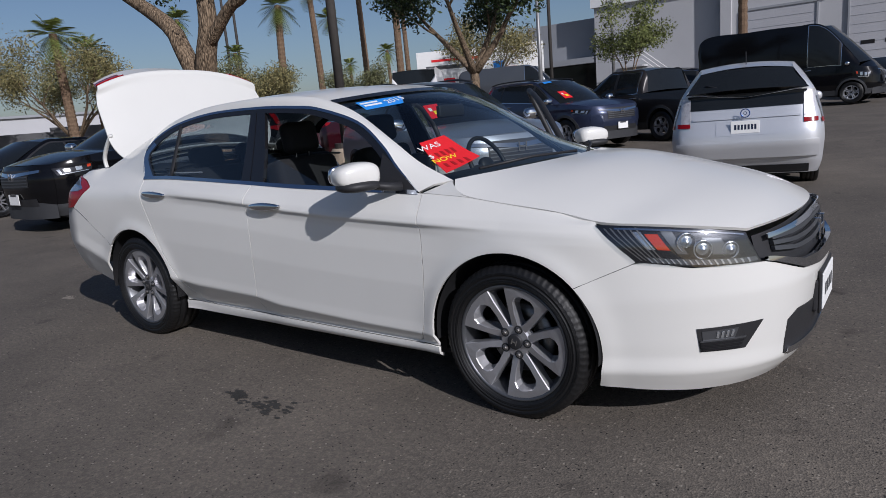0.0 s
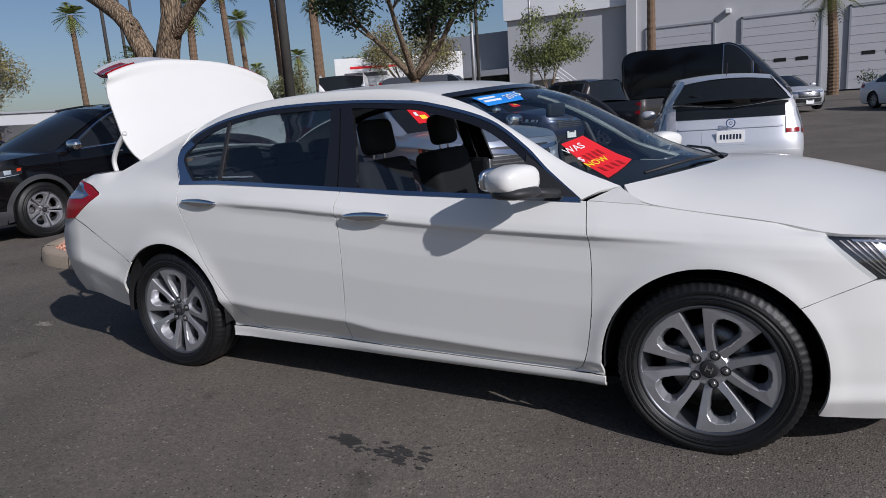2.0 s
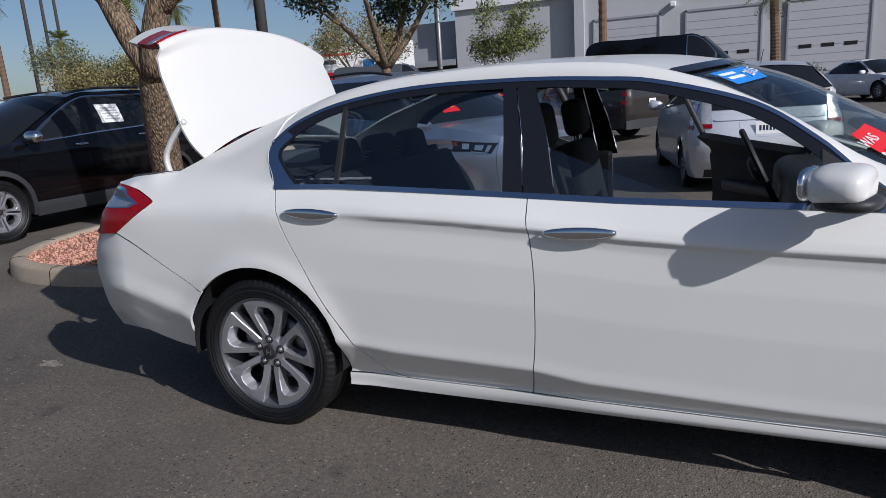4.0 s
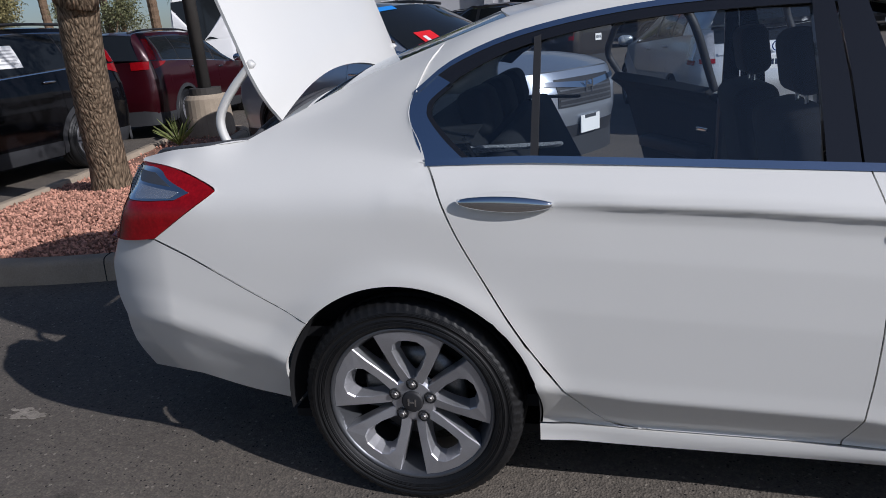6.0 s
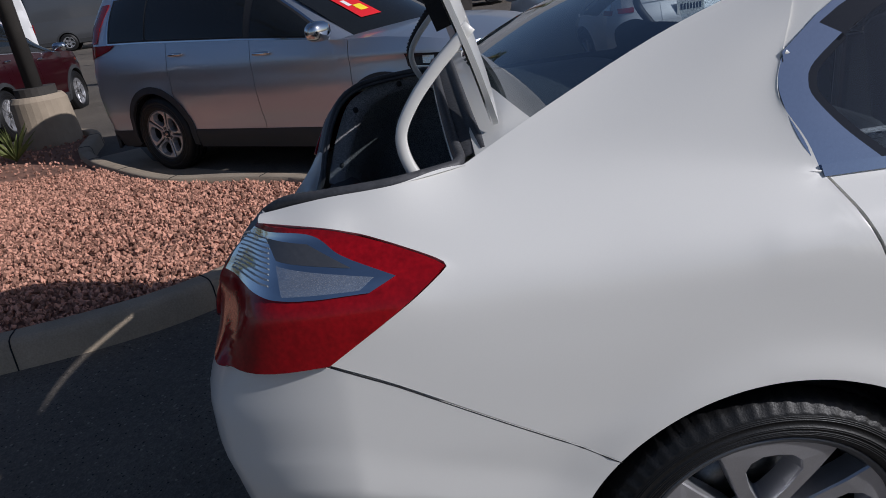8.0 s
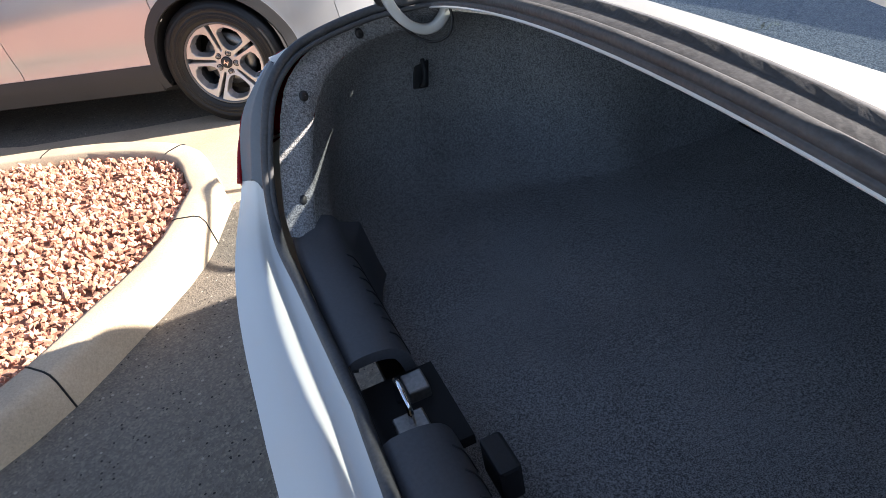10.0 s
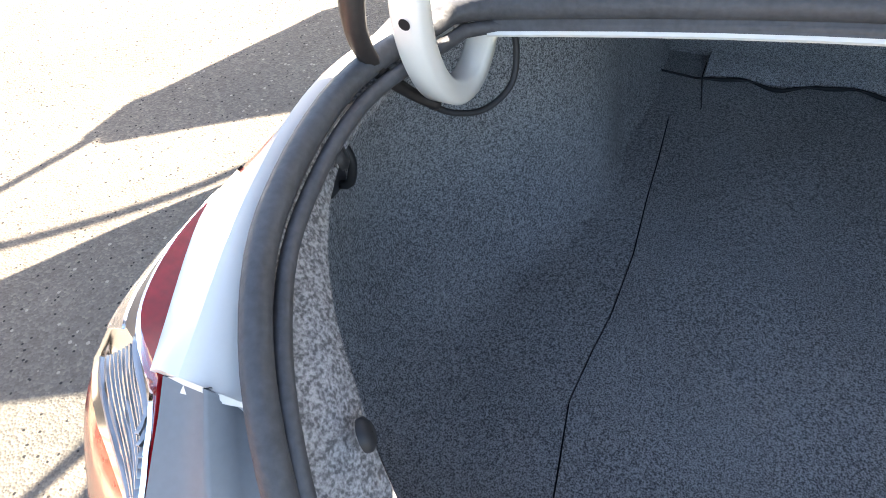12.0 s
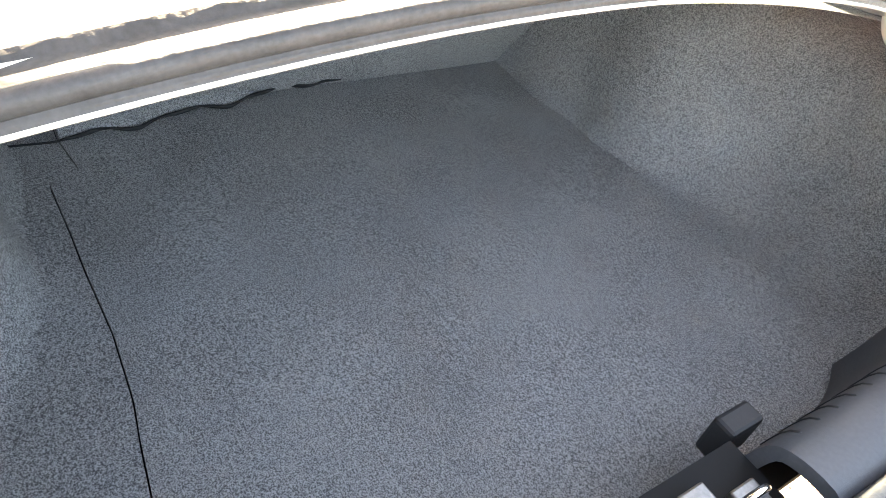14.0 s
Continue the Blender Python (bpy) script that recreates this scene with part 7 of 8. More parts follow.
CLEAR_TAIL = mat("clear_tail_lens", (0.66, 0.64, 0.64), 0.2, 0.5, 0.35, 30, 90, 0.4, 60)
for s_ in (-1, 1):
    for z0, z1, mt in ((0.80, 0.85, RED_LENS), (0.85, 1.17, CLEAR_TAIL)):
        g = [[(HB.end_x(y, z, False) - 0.012, y * s_, z) for z in np.linspace(z0, z1, 6)] for y in np.linspace(0.63, 0.785 - 0.04 * (z0 > 0.83), 10)]
        part("tail_lamp_lens", mesh_of("tail_lamp_lens", *sheet(g, (-1, 0, 0), 0.006)), mt, prius, "tall red and clear tail lamp")
xp = HB.end_x(0, 0.77, False) - 0.02
pl = solid("rear_plate", box(xp - 0.006, -0.16, 0.705, xp, 0.16, 0.855, 0.003), PAPER, prius, "white plate with dark blue print bars")
for i in range(7):
    solid("print_bar", box(xp - 0.008, -0.125 + 0.037 * i, 0.75, xp - 0.006, -0.102 + 0.037 * i, 0.81), NAVY_PAINT, pl)
solid("badge", moved(join(revolve([(0.0, 0.055), (-0.008, 0.055), (-0.010, 0.045), (0.0, 0.044)], 24), revolve([(0.0, 0.02), (-0.009, 0.02), (-0.009, 0.014), (0, 0.014)], 16)), Matrix.Translation((xp - 0.005, 0, 0.945)) @ pose(0, 0, 0, 0, 0, -90)), mat("blue_badge", (0.05, 0.12, 0.4), 0.15, 0.8), prius, smooth=True)
solid("rear_wiper", tube([(-0.70, 0.45, 1.30), (-0.73, 0.30, 1.26), (-0.76, 0.12, 1.22)], 0.012, 6), PLASTIC, prius, smooth=True)
solid("aerial", tube([(-0.30, 0.0, 1.52), (-0.40, 0.0, 1.68)], 0.005, 6), PLASTIC, prius)

CAR_BODY = Body(0.91, [(0.2, 3.55), (0.35, 3.62), (0.55, 3.65), (0.7, 3.60), (0.82, 3.45)], [(0.2, -0.90), (0.4, -1.0), (0.7, -1.02), (0.9, -0.97), (1.02, -0.92)],
                [(0.18, 0.06), (0.3, 0.02), (0.6, 0.0), (0.75, 0.006), (0.9, 0.05), (1.0, 0.085)], [(-1, 0.99), (0.3, 0.97), (1.3, 0.94), (2.3, 0.90), (2.7, 0.88), (3.3, 0.78)], 0.45, 2.5, -0.4, (0.0, 2.72), 0.36, 0.19, pw=(2.2, 2.8, 6, 4), az=0.325)
SALOON = dict(body=CAR_BODY, wheel_kind="small", splits=[-0.80, 0.33, 1.15, 2.25, 3.25], roof=[(0.35, -0.55, 1.36), (0.7, -0.57, 1.395), (1.1, -0.57, 1.395), (1.45, -0.56, 1.36)], ws_base=(2.35, -0.70, 0.90), rear_base=(-0.45, -0.66, 1.0),
              panes=[(0.06, 0.30), (0.34, 1.0), (1.06, 2.0)], clad=False, wheelbase=2.72,
              lamps=([(2.85, 0.66), (3.28, 0.62)], [(2.80, 0.76), (3.26, 0.73)], [(2.85, 0.66), (2.80, 0.76)], [(3.28, 0.62), (3.26, 0.73)]),
              tail=[([(-0.55, 0.80, -0.80, 0.80), (-0.55, 0.92, -0.79, 0.93)], RED_LENS)])
wagon("white_saloon", "white saloon parked across the far aisle", pose(6.4, 27.6, 0, 0, 0, -62), paint("white_paint", (0.78, 0.78, 0.78)), **SALOON)
wagon("grey_saloon", "grey saloon parked across the far aisle", pose(11.2, 27.0, 0, 0, 0, -115), DARKGREY_PAINT, **SALOON)
wagon("silver_saloon", "silver saloon parked beyond the hatchback", pose(1.8, 29.5, 0, 0, 0, -62), SILVER_PAINT, **SALOON)
wagon("dark_saloon", "black saloon parked at the end of the row", pose(-11.5, 4.6, 0, 0, 0, -80), BLACK_PAINT, **SALOON)
wagon("blue_wagon", "dark wagon parked in the far row", pose(-13.5, 13.0, 0, 0, 0, 70), NAVY_PAINT, **SUV)
wagon("far_suv", "grey wagon parked under the trees", pose(-10.5, 25.0, 0, 0, 0, 10), DARKGREY_PAINT, **SUV)
wagon("far_wagon", "black wagon parked under the trees", pose(-5.2, 27.0, 0, 0, 0, 5), BLACK_PAINT, **SUV)

# pickup
PICK_BODY = Body(0.98, [(0.3, 3.95), (0.6, 4.05), (0.9, 4.05), (1.1, 3.95)], [(0.3, -1.05), (0.6, -1.15), (1.0, -1.15), (1.2, -1.12)],
                 [(0.3, 0.06), (0.5, 0.02), (0.8, 0.0), (1.0, 0.01), (1.15, 0.05)], [(-1.2, 1.18), (0.8, 1.16), (2.6, 1.12), (3.2, 1.12), (3.9, 1.04)], 0.34, 3.0, -0.7, (0.0, 3.18), 0.42, 0.30, pw=(2.6, 3.2, 8, 6), az=0.372)
wagon("pickup_truck", "dark brown crew-cab pickup truck facing away", pose(-0.75, 14.1, 0, 0, 0, 156), BROWN_PAINT, PICK_BODY, "suv", [-1.02, 0.75, 1.65, 2.75, 3.80],
      [(0.72, -0.66, 1.70), (1.1, -0.68, 1.755), (1.6, -0.68, 1.76), (1.95, -0.67, 1.72)], (2.85, -0.78, 1.15), (0.58, -0.74, 1.19), [(0.82, 1.5), (1.6, 2.5)], True, 3.18,
      ([(3.25, 0.88), (3.72, 0.84)], [(3.22, 1.0), (3.74, 0.97)], [(3.25, 0.88), (3.22, 1.0)], [(3.72, 0.84), (3.74, 0.97)]),
      [([(-0.92, 0.85, -1.04, 0.85), (-0.92, 1.12, -1.04, 1.12)], RED_LENS)])

# panel van
VAN_BODY = Body(1.02, [(0.3, 4.55), (0.6, 4.62), (0.9, 4.58), (1.2, 4.40)], [(0.3, -1.25), (0.8, -1.30), (1.3, -1.30)], [(0.3, 0.05), (0.6, 0.0), (1.0, 0.0), (1.3, 0.02)],
                [(-1.3, 1.30), (3.2, 1.28), (3.8, 1.22), (4.4, 1.12)], 0.10, 3.7, -1.1, (0.0, 3.75), 0.40, 0.28, pw=(2.4, 3, 10, 8), az=0.36)
for nm, pm, pt, lab in (("black_van", pose(-1.7, 24.6, 0, 0, 0, -4), BLACK_PAINT, "tall black panel van parked by the warehouse"), ("grey_van", pose(-16.5, 30.0, 0, 0, 0, 20), DARKGREY_PAINT, "grey panel van parked under the trees"), ("white_van", pose(-13.9, 20.3, 0, 0, 0, 121), paint("van_white_paint", (0.72, 0.72, 0.72)), "white van seen from behind beyond the red wagon")):
    wagon(nm, lab, pm, pt, VAN_BODY, "suv", [-1.2, 2.3, 3.3, 4.32],
          [(-1.18, -0.88, 2.62), (0.5, -0.9, 2.72), (2.0, -0.9, 2.72), (2.9, -0.88, 2.60)], (3.95, -0.86, 1.32), (-1.25, -0.95, 1.31), [(2.45, 3.35)], True, 3.75,
          ([(3.9, 0.85), (4.25, 0.8)], [(3.85, 1.05), (4.28, 1.0)], [(3.9, 0.85), (3.85, 1.05)], [(4.25, 0.8), (4.28, 1.0)]), [([(-1.16, 0.9, -1.2, 0.9), (-1.16, 1.25, -1.2, 1.25)], RED_LENS)], category="van")

# ---- planting, poles, buildings ----
def inside(p, poly):
    n, hit = len(poly), False
    for i in range(n):
        a, b = poly[i], poly[(i + 1) % n]
        if (a[1] > p[1]) != (b[1] > p[1]) and p[0] < (b[0] - a[0]) * (p[1] - a[1]) / (b[1] - a[1]) + a[0]:
            hit = not hit
    return hit


rng = np.random.default_rng(5)
# gravel: many small broken stones in the bed
base = np.array([(1, 0, 0), (-1, 0, 0), (0, 1, 0), (0, -1, 0), (0, 0, 1), (0, 0, -1)], float)
octa = [(0, 2, 4), (2, 1, 4), (1, 3, 4), (3, 0, 4), (2, 0, 5), (1, 2, 5), (3, 1, 5), (0, 3, 5)]
bed = [tuple(p + q * 0.16) for p, q in zip(ring, inward)]
gv, gf = [], []
made = 0
while made < 26000:
    near = made < 20000
    p = rng.uniform((-5.0, 0.7), (-1.0, 4.6)) if near else rng.uniform((-7.2, 0.7), (-1.0, 8.5))
    if not inside(p, bed):
        made += 1 if not near else 0
        if near:
            continue
        continue
    size = rng.uniform(0.010, 0.024)
    a = rng.uniform(0, 2 * math.pi)
    rot = np.array(Euler((rng.uniform(0, 6), rng.uniform(0, 6), a)).to_matrix())
    pts = (base * rng.uniform(0.55, 1.15, (6, 1)) * np.array((1.15, 0.9, 0.75))) @ rot.T * size
    mound = 0.05 * math.sin(p[0] * 1.3) * math.cos(p[1] * 1.1) ** 2
    z = 0.100 + max(0.0, mound) + rng.uniform(0, 0.02)
    k = len(gv)
    gv.extend((pts + np.array((p[0], p[1], z))).tolist())
    gf.extend([tuple(i + k for i in q) for q in octa])
    made += 1
tagged(part("gravel", mesh_of("gravel", gv, gf, False), GRAVEL, isle, "pink landscaping gravel"), kind="stuff")

def bark(name, dark, pale):
    """Rough bark: plates drawn out along the trunk, with dark cracks between them."""
    m = bpy.data.materials.new(name)
    m.use_nodes = True
    t, n = m.node_tree, m.node_tree.nodes
    b = n["Principled BSDF"]
    co, mp, vor, tone, ramp, bp = (n.new(k) for k in ("ShaderNodeTexCoord", "ShaderNodeMapping", "ShaderNodeTexVoronoi", "ShaderNodeTexNoise", "ShaderNodeValToRGB", "ShaderNodeBump"))
    mp.inputs["Scale"].default_value = (1, 1, 0.28)
    vor.feature, vor.inputs["Scale"].default_value = "DISTANCE_TO_EDGE", 34
    tone.inputs["Scale"].default_value, tone.inputs["Detail"].default_value = 40, 6
    t.links.new(co.outputs["Object"], mp.inputs["Vector"])
    t.links.new(mp.outputs[0], vor.inputs["Vector"])
    t.links.new(mp.outputs[0], tone.inputs["Vector"])
    add = n.new("ShaderNodeMath")
    add.operation = "MULTIPLY_ADD"
    add.inputs[1].default_value = 1.1
    t.links.new(vor.outputs[0], add.inputs[0])
    t.links.new(tone.outputs[0], add.inputs[2])
    e = ramp.color_ramp.elements
    e[0].position, e[1].position, e[0].color, e[1].color = 0.36, 0.95, (*dark, 1), (*pale, 1)
    t.links.new(add.outputs[0], ramp.inputs[0])
    t.links.new(ramp.outputs[0], b.inputs["Base Color"])
    b.inputs["Roughness"].default_value, b.inputs["Specular IOR Level"].default_value = 0.95, 0.15
    bp.inputs["Strength"].default_value, bp.inputs["Distance"].default_value = 1.0, 0.02
    t.links.new(add.outputs[0], bp.inputs["Height"])
    t.links.new(bp.outputs[0], b.inputs["Normal"])
    return m


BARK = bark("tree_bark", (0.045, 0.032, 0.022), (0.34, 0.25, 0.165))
PALM_BARK = mat("palm_bark", (0.17, 0.115, 0.075), 0.95, 0, 0.5, 12, 60, 1.0, 30, spec=0.2)
LEAF = mat("olive_leaf", (0.15, 0.155, 0.075), 0.6, 0, 0.5, 3, 30, island=0.7, spec=0.3)
LEAF_DARK = mat("dark_green_leaf", (0.045, 0.065, 0.022), 0.55, 0, 0.5, 3, 30, island=0.7, spec=0.35)
LEAF_GREEN = mat("yellow_green_leaf", (0.15, 0.17, 0.055), 0.6, 0, 0.5, 3, 30, island=0.7, spec=0.3)
LEAF_DRY = mat("dry_yellow_leaf", (0.20, 0.175, 0.075), 0.7, 0, 0.5, 3, 30, island=0.7, spec=0.3)
FROND = mat("palm_frond", (0.15, 0.18, 0.045), 0.5, 0, 0.45, 4, 30, island=0.6, spec=0.4)
POLE = mat("galvanised_pole", (0.30, 0.30, 0.30), 0.5, 0.6, 0.2, 6)
WOODPOLE = mat("dark_pole", (0.05, 0.045, 0.04), 0.8, vary=0.3)


def leaf_cloud(centres, radius, count, size, seed, squash=0.8):
    """Many single leaves round the twig ends."""
    r = np.random.default_rng(seed)
    c = np.array(centres)[r.integers(0, len(centres), count)]
    d = r.normal(0, 1, (count, 3))
    d /= np.linalg.norm(d, axis=1, keepdims=True)
    p = c + d * (radius * r.uniform(0.1, 1, (count, 1)) ** 0.6) * np.array((1, 1, squash))
    u = r.normal(0, 1, (count, 3))
    u /= np.linalg.norm(u, axis=1, keepdims=True)
    w = np.cross(u, r.normal(0, 1, (count, 3)))
    w /= np.maximum(np.linalg.norm(w, axis=1, keepdims=True), 1e-6)
    s = size * r.uniform(0.6, 1.3, (count, 1))
    quad = np.stack([p - u * s, p + w * s * 0.42, p + u * s, p - w * s * 0.42], 1).reshape(-1, 3)
    return quad.tolist(), [(4 * i, 4 * i + 1, 4 * i + 2, 4 * i + 3) for i in range(count)]


def limb(start, way, length, r0, r1, rnd, bend=0.25, n=7):
    p, d = Vector(start), Vector(way).normalized()
    pts = [p.copy()]
    for i in range(n - 1):
        d = (d + Vector((rnd.uniform(-bend, bend), rnd.uniform(-bend, bend), rnd.uniform(-bend * 0.3, bend * 0.6))) * 0.5).normalized()
        p = p + d * length / (n - 1)
        pts.append(p.copy())
    return pts, d, [r0 + (r1 - r0) * i / (n - 1) for i in range(n)]


def tree(name, x, y, label, height, trunk_r, fork, spread, leaves, leaf_size, lm, seed, lean=(0, 0), crown_r=0.7, z0=0.0, twigs=2, low_leaf=0.0):
    """Trunk, limbs and a crown of single leaves with gaps."""
    rnd = random.Random(seed)
    o = thing(name, label, "tree", pose(x, y, z0))
    wood, ends = [], []
    top = Vector((lean[0], lean[1], fork))
    tr = [Vector((0, 0, -0.1)), Vector((lean[0] * 0.3, lean[1] * 0.3, fork * 0.35)), Vector((lean[0] * 0.7, lean[1] * 0.7, fork * 0.7)), top]
    path = spline(tr, 14)
    rad = [trunk_r * (1.25 - 0.45 * min(1, i / 4)) * (1 + 0.06 * math.sin(i * 2.3)) if i < 4 else trunk_r * (0.85 - 0.2 * (i - 4) / 9) for i in range(14)]
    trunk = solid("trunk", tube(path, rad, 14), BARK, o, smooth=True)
    for k in range(4):
        a = k * math.pi / 2 + rnd.uniform(-0.4, 0.4) + seed
        way = (math.cos(a) * spread, math.sin(a) * spread, rnd.uniform(0.8, 1.2))
        pts, d, rr = limb(top - Vector((0, 0, 0.12)), way, (height - fork) * rnd.uniform(0.55, 0.75), trunk_r * 0.56, trunk_r * 0.22, rnd)
        wood.append(tube(pts, rr, 9))
        for j in range(3):
            i0 = rnd.randrange(3, 7)
            q, d2, r2 = limb(pts[i0], d + Vector((rnd.uniform(-1, 1), rnd.uniform(-1, 1), rnd.uniform(-0.2, 0.6))), (height - fork) * rnd.uniform(0.3, 0.5), trunk_r * 0.20, trunk_r * 0.06, rnd, 0.35, 6)
            wood.append(tube(q, r2, 6))
            for l in range(twigs):
                q3, d3, r3 = limb(q[rnd.randrange(2, 6)], d2 + Vector((rnd.uniform(-1, 1), rnd.uniform(-1, 1), rnd.uniform(-0.5, 0.5))), (height - fork) * rnd.uniform(0.12, 0.26), trunk_r * 0.06, trunk_r * 0.02, rnd, 0.4, 5)
                wood.append(tube(q3, r3, 5))
                ends += [tuple(q3[-1]), tuple(q3[-3])]
            ends.append(tuple(q[-1]))
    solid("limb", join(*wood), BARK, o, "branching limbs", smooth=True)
    ends = [e for e in ends if e[2] > low_leaf] or ends
    vf = leaf_cloud(ends, crown_r, leaves, leaf_size, seed)
    tagged(part("crown", mesh_of("crown", *vf, smooth=False), lm, o, "crown of small leaves"), kind="stuff")
    return o


def palm(name, x, y, height, r, label, seed, fronds=46, flen=1.35, dead=True):
    rnd = random.Random(seed)
    o = thing(name, label, "palm tree", pose(x, y, 0))
    n = 60
    bend = (rnd.uniform(-0.4, 0.4), rnd.uniform(-0.4, 0.4))
    path = [(bend[0] * (i / n) ** 2, bend[1] * (i / n) ** 2, -0.1 + height * i / n) for i in range(n + 1)]
    rad = [0.8 * r * (1.15 - 0.35 * i / n) * (1 + 0.10 * (i % 2)) for i in range(n + 1)]
    solid("trunk", tube(path, rad, 10), PALM_BARK, o, "ringed palm trunk")
    top = np.array(path[-1])
    v, f = [], []
    for k in range(fronds):
        a = 2.399 * k + rnd.uniform(-0.2, 0.2)
        el = rnd.uniform(-0.5, 1.2) if k > fronds * 0.25 else rnd.uniform(-1.2, -0.5)
        L = flen * rnd.uniform(0.8, 1.1)
        d = np.array((math.cos(a) * math.cos(el), math.sin(a) * math.cos(el), math.sin(el)))
        side = np.array((-math.sin(a), math.cos(a), 0))
        for i in range(2, 13):
            t = i / 12
            c = top + d * L * t + np.array((0, 0, -0.34 * L * t * t))
            w = 0.42 * L * math.sin(math.pi * min(1.0, t * 0.9 + 0.1)) ** 0.8
            for s in (-1, 1):
                tip = c + side * s * w * 0.8 + d * w * 0.55 + np.array((0, 0, -0.25 * w))
                q = len(v)
                v += [c, c + d * 0.05 * L, tip]
                f.append((q, q + 1, q + 2))
    tagged(part("crown", mesh_of("crown", v, f, False), FROND, o, "crown of green fronds"), kind="stuff")
    return o




def island_tree():
    """The leaning tree of the island: a trunk that forks low into three limbs, each with its own branches."""
    rnd = random.Random(31)
    o = thing("island_tree", "rough-barked tree with forked trunk in the gravel", "tree", pose(-4.2, 2.95, 0.08))
    fork = Vector((0.55, -0.52, 1.80))
    path = spline([(0, 0, -0.1), (0.08, -0.08, 0.30), (0.20, -0.22, 0.80), (0.40, -0.42, 1.40), tuple(fork)], 16)
    rad = [0.23, 0.205, 0.185] + [0.172 - 0.0012 * i for i in range(13)]
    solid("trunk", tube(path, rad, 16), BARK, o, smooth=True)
    ends = []
    main = (([fork - Vector((0.03, 0, 0.10)), (0.24, -0.55, 2.18), (0.01, -0.55, 2.58), (-0.52, -0.55, 2.93), (-0.95, -0.60, 3.20), (-1.6, -0.7, 3.75), (-2.1, -0.8, 4.5)], 0.135, 0.04),
            ([fork - Vector((0.0, 0.02, 0.12)), (0.66, -0.55, 2.15), (0.80, -0.55, 2.50), (0.79, -0.53, 2.95), (0.70, -0.45, 3.6), (0.85, -0.40, 4.6)], 0.15, 0.05),
            ([(0.74, -0.55, 2.28), (0.98, -0.55, 2.46), (1.30, -0.55, 2.68), (1.62, -0.55, 2.78), (2.1, -0.45, 3.2), (2.6, -0.4, 3.9)], 0.085, 0.03))
    for pts, r0, r1 in main:
        pts = spline([tuple(p) for p in pts], 18)
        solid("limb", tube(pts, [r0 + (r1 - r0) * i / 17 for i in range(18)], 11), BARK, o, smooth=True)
        twigs = []
        for j in range(7):
            k = rnd.randrange(9, 18)
            q, d, rr = limb(pts[k], (rnd.uniform(-1, 1), rnd.uniform(-1, 1), rnd.uniform(-0.1, 0.9)), rnd.uniform(0.7, 1.5), 0.03, 0.008, rnd, 0.4, 7)
            twigs.append(tube(q, rr, 6))
            for l in range(3):
                q2, d2, r2 = limb(q[rnd.randrange(3, 7)], d + Vector((rnd.uniform(-1, 1), rnd.uniform(-1, 1), rnd.uniform(-0.9, 0.3))), rnd.uniform(0.3, 0.7), 0.009, 0.003, rnd, 0.5, 5)
                twigs.append(tube(q2, r2, 5))
                ends += [tuple(q2[-1]), tuple(q2[-2]), tuple(q2[-3])]
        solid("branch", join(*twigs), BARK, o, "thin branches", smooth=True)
    ends = [e for e in ends if e[2] > 2.75]
    tagged(part("crown", mesh_of("crown", *leaf_cloud(ends, 0.22, 5200, 0.034, 33), smooth=False), LEAF_DARK, o, "sparse crown of small leaves"), kind="stuff")


island_tree()
tree("shade_tree", -6.5, 13.4, "dark green shade tree among parked cars", 6.2, 0.19, 2.2, 0.9, 17000, 0.07, LEAF_DARK, 8, crown_r=0.8)
tree("young_tree", -9.0, 32.6, "small light green tree by the warehouse", 5.0, 0.08, 1.3, 0.7, 8000, 0.08, LEAF_GREEN, 12, crown_r=0.75)
tree("row_tree", -17.8, 32.7, "broad tree in front of the warehouse", 6.2, 0.16, 1.6, 0.8, 10000, 0.075, LEAF_DRY, 15, crown_r=1.0)
for i, (x, y, h, lm, s) in enumerate(((-33, 10, 6.4, LEAF_DRY, 21), (-29.5, 13, 5.8, LEAF_DRY, 22), (-36, 16, 5.6, LEAF, 23), (-27.5, 22, 4.6, LEAF, 24), (-25, 29, 3.4, LEAF, 25), (-40, 4, 6.6, LEAF_DRY, 27), (-24.5, 20, 4.2, LEAF_DRY, 28))):
    tree("boundary_tree", x, y, "dry olive-green tree at the edge of the car park", h, 0.16, 1.1, 0.9, 11000, 0.065, lm, s, crown_r=0.8)


def bearing(px_deg, d, eye=(4.12, -3.1)):
    a = math.radians(px_deg)
    return eye[0] - d * math.sin(a), eye[1] + d * math.cos(a)


for i, (a, d, h, r) in enumerate(((48.6, 40, 7.4, 0.27), (45.5, 47, 9.6, 0.26), (44.2, 58, 8.6, 0.26), (41.7, 50, 11.0, 0.26), (38.9, 45, 12.0, 0.28), (39.8, 75, 7.0, 0.25), (36.0, 80, 6.4, 0.25), (64.5, 36, 6.0, 0.26), (62.3, 40, 5.6, 0.26), (34.4, 85, 7.0, 0.25), (43.0, 90, 7.0, 0.25), (52.0, 70, 7.5, 0.25), (56.0, 60, 9.5, 0.25))):
    palm("palm", *bearing(a, d), h, r, "tall fan palm in the distance", 40 + i)
palm("trunk_palm", -4.9, 40.0, 14.0, 0.29, "tall palm with shaggy brown trunk", 71)
palm("low_palm", 5.0, 44.8, 6.2, 0.36, "short fan palm beside the warehouse", 72, 30, 1.7)
palm("side_palm", -33.0, 44.0, 10.0, 0.26, "tall fan palm in the distance", 73)


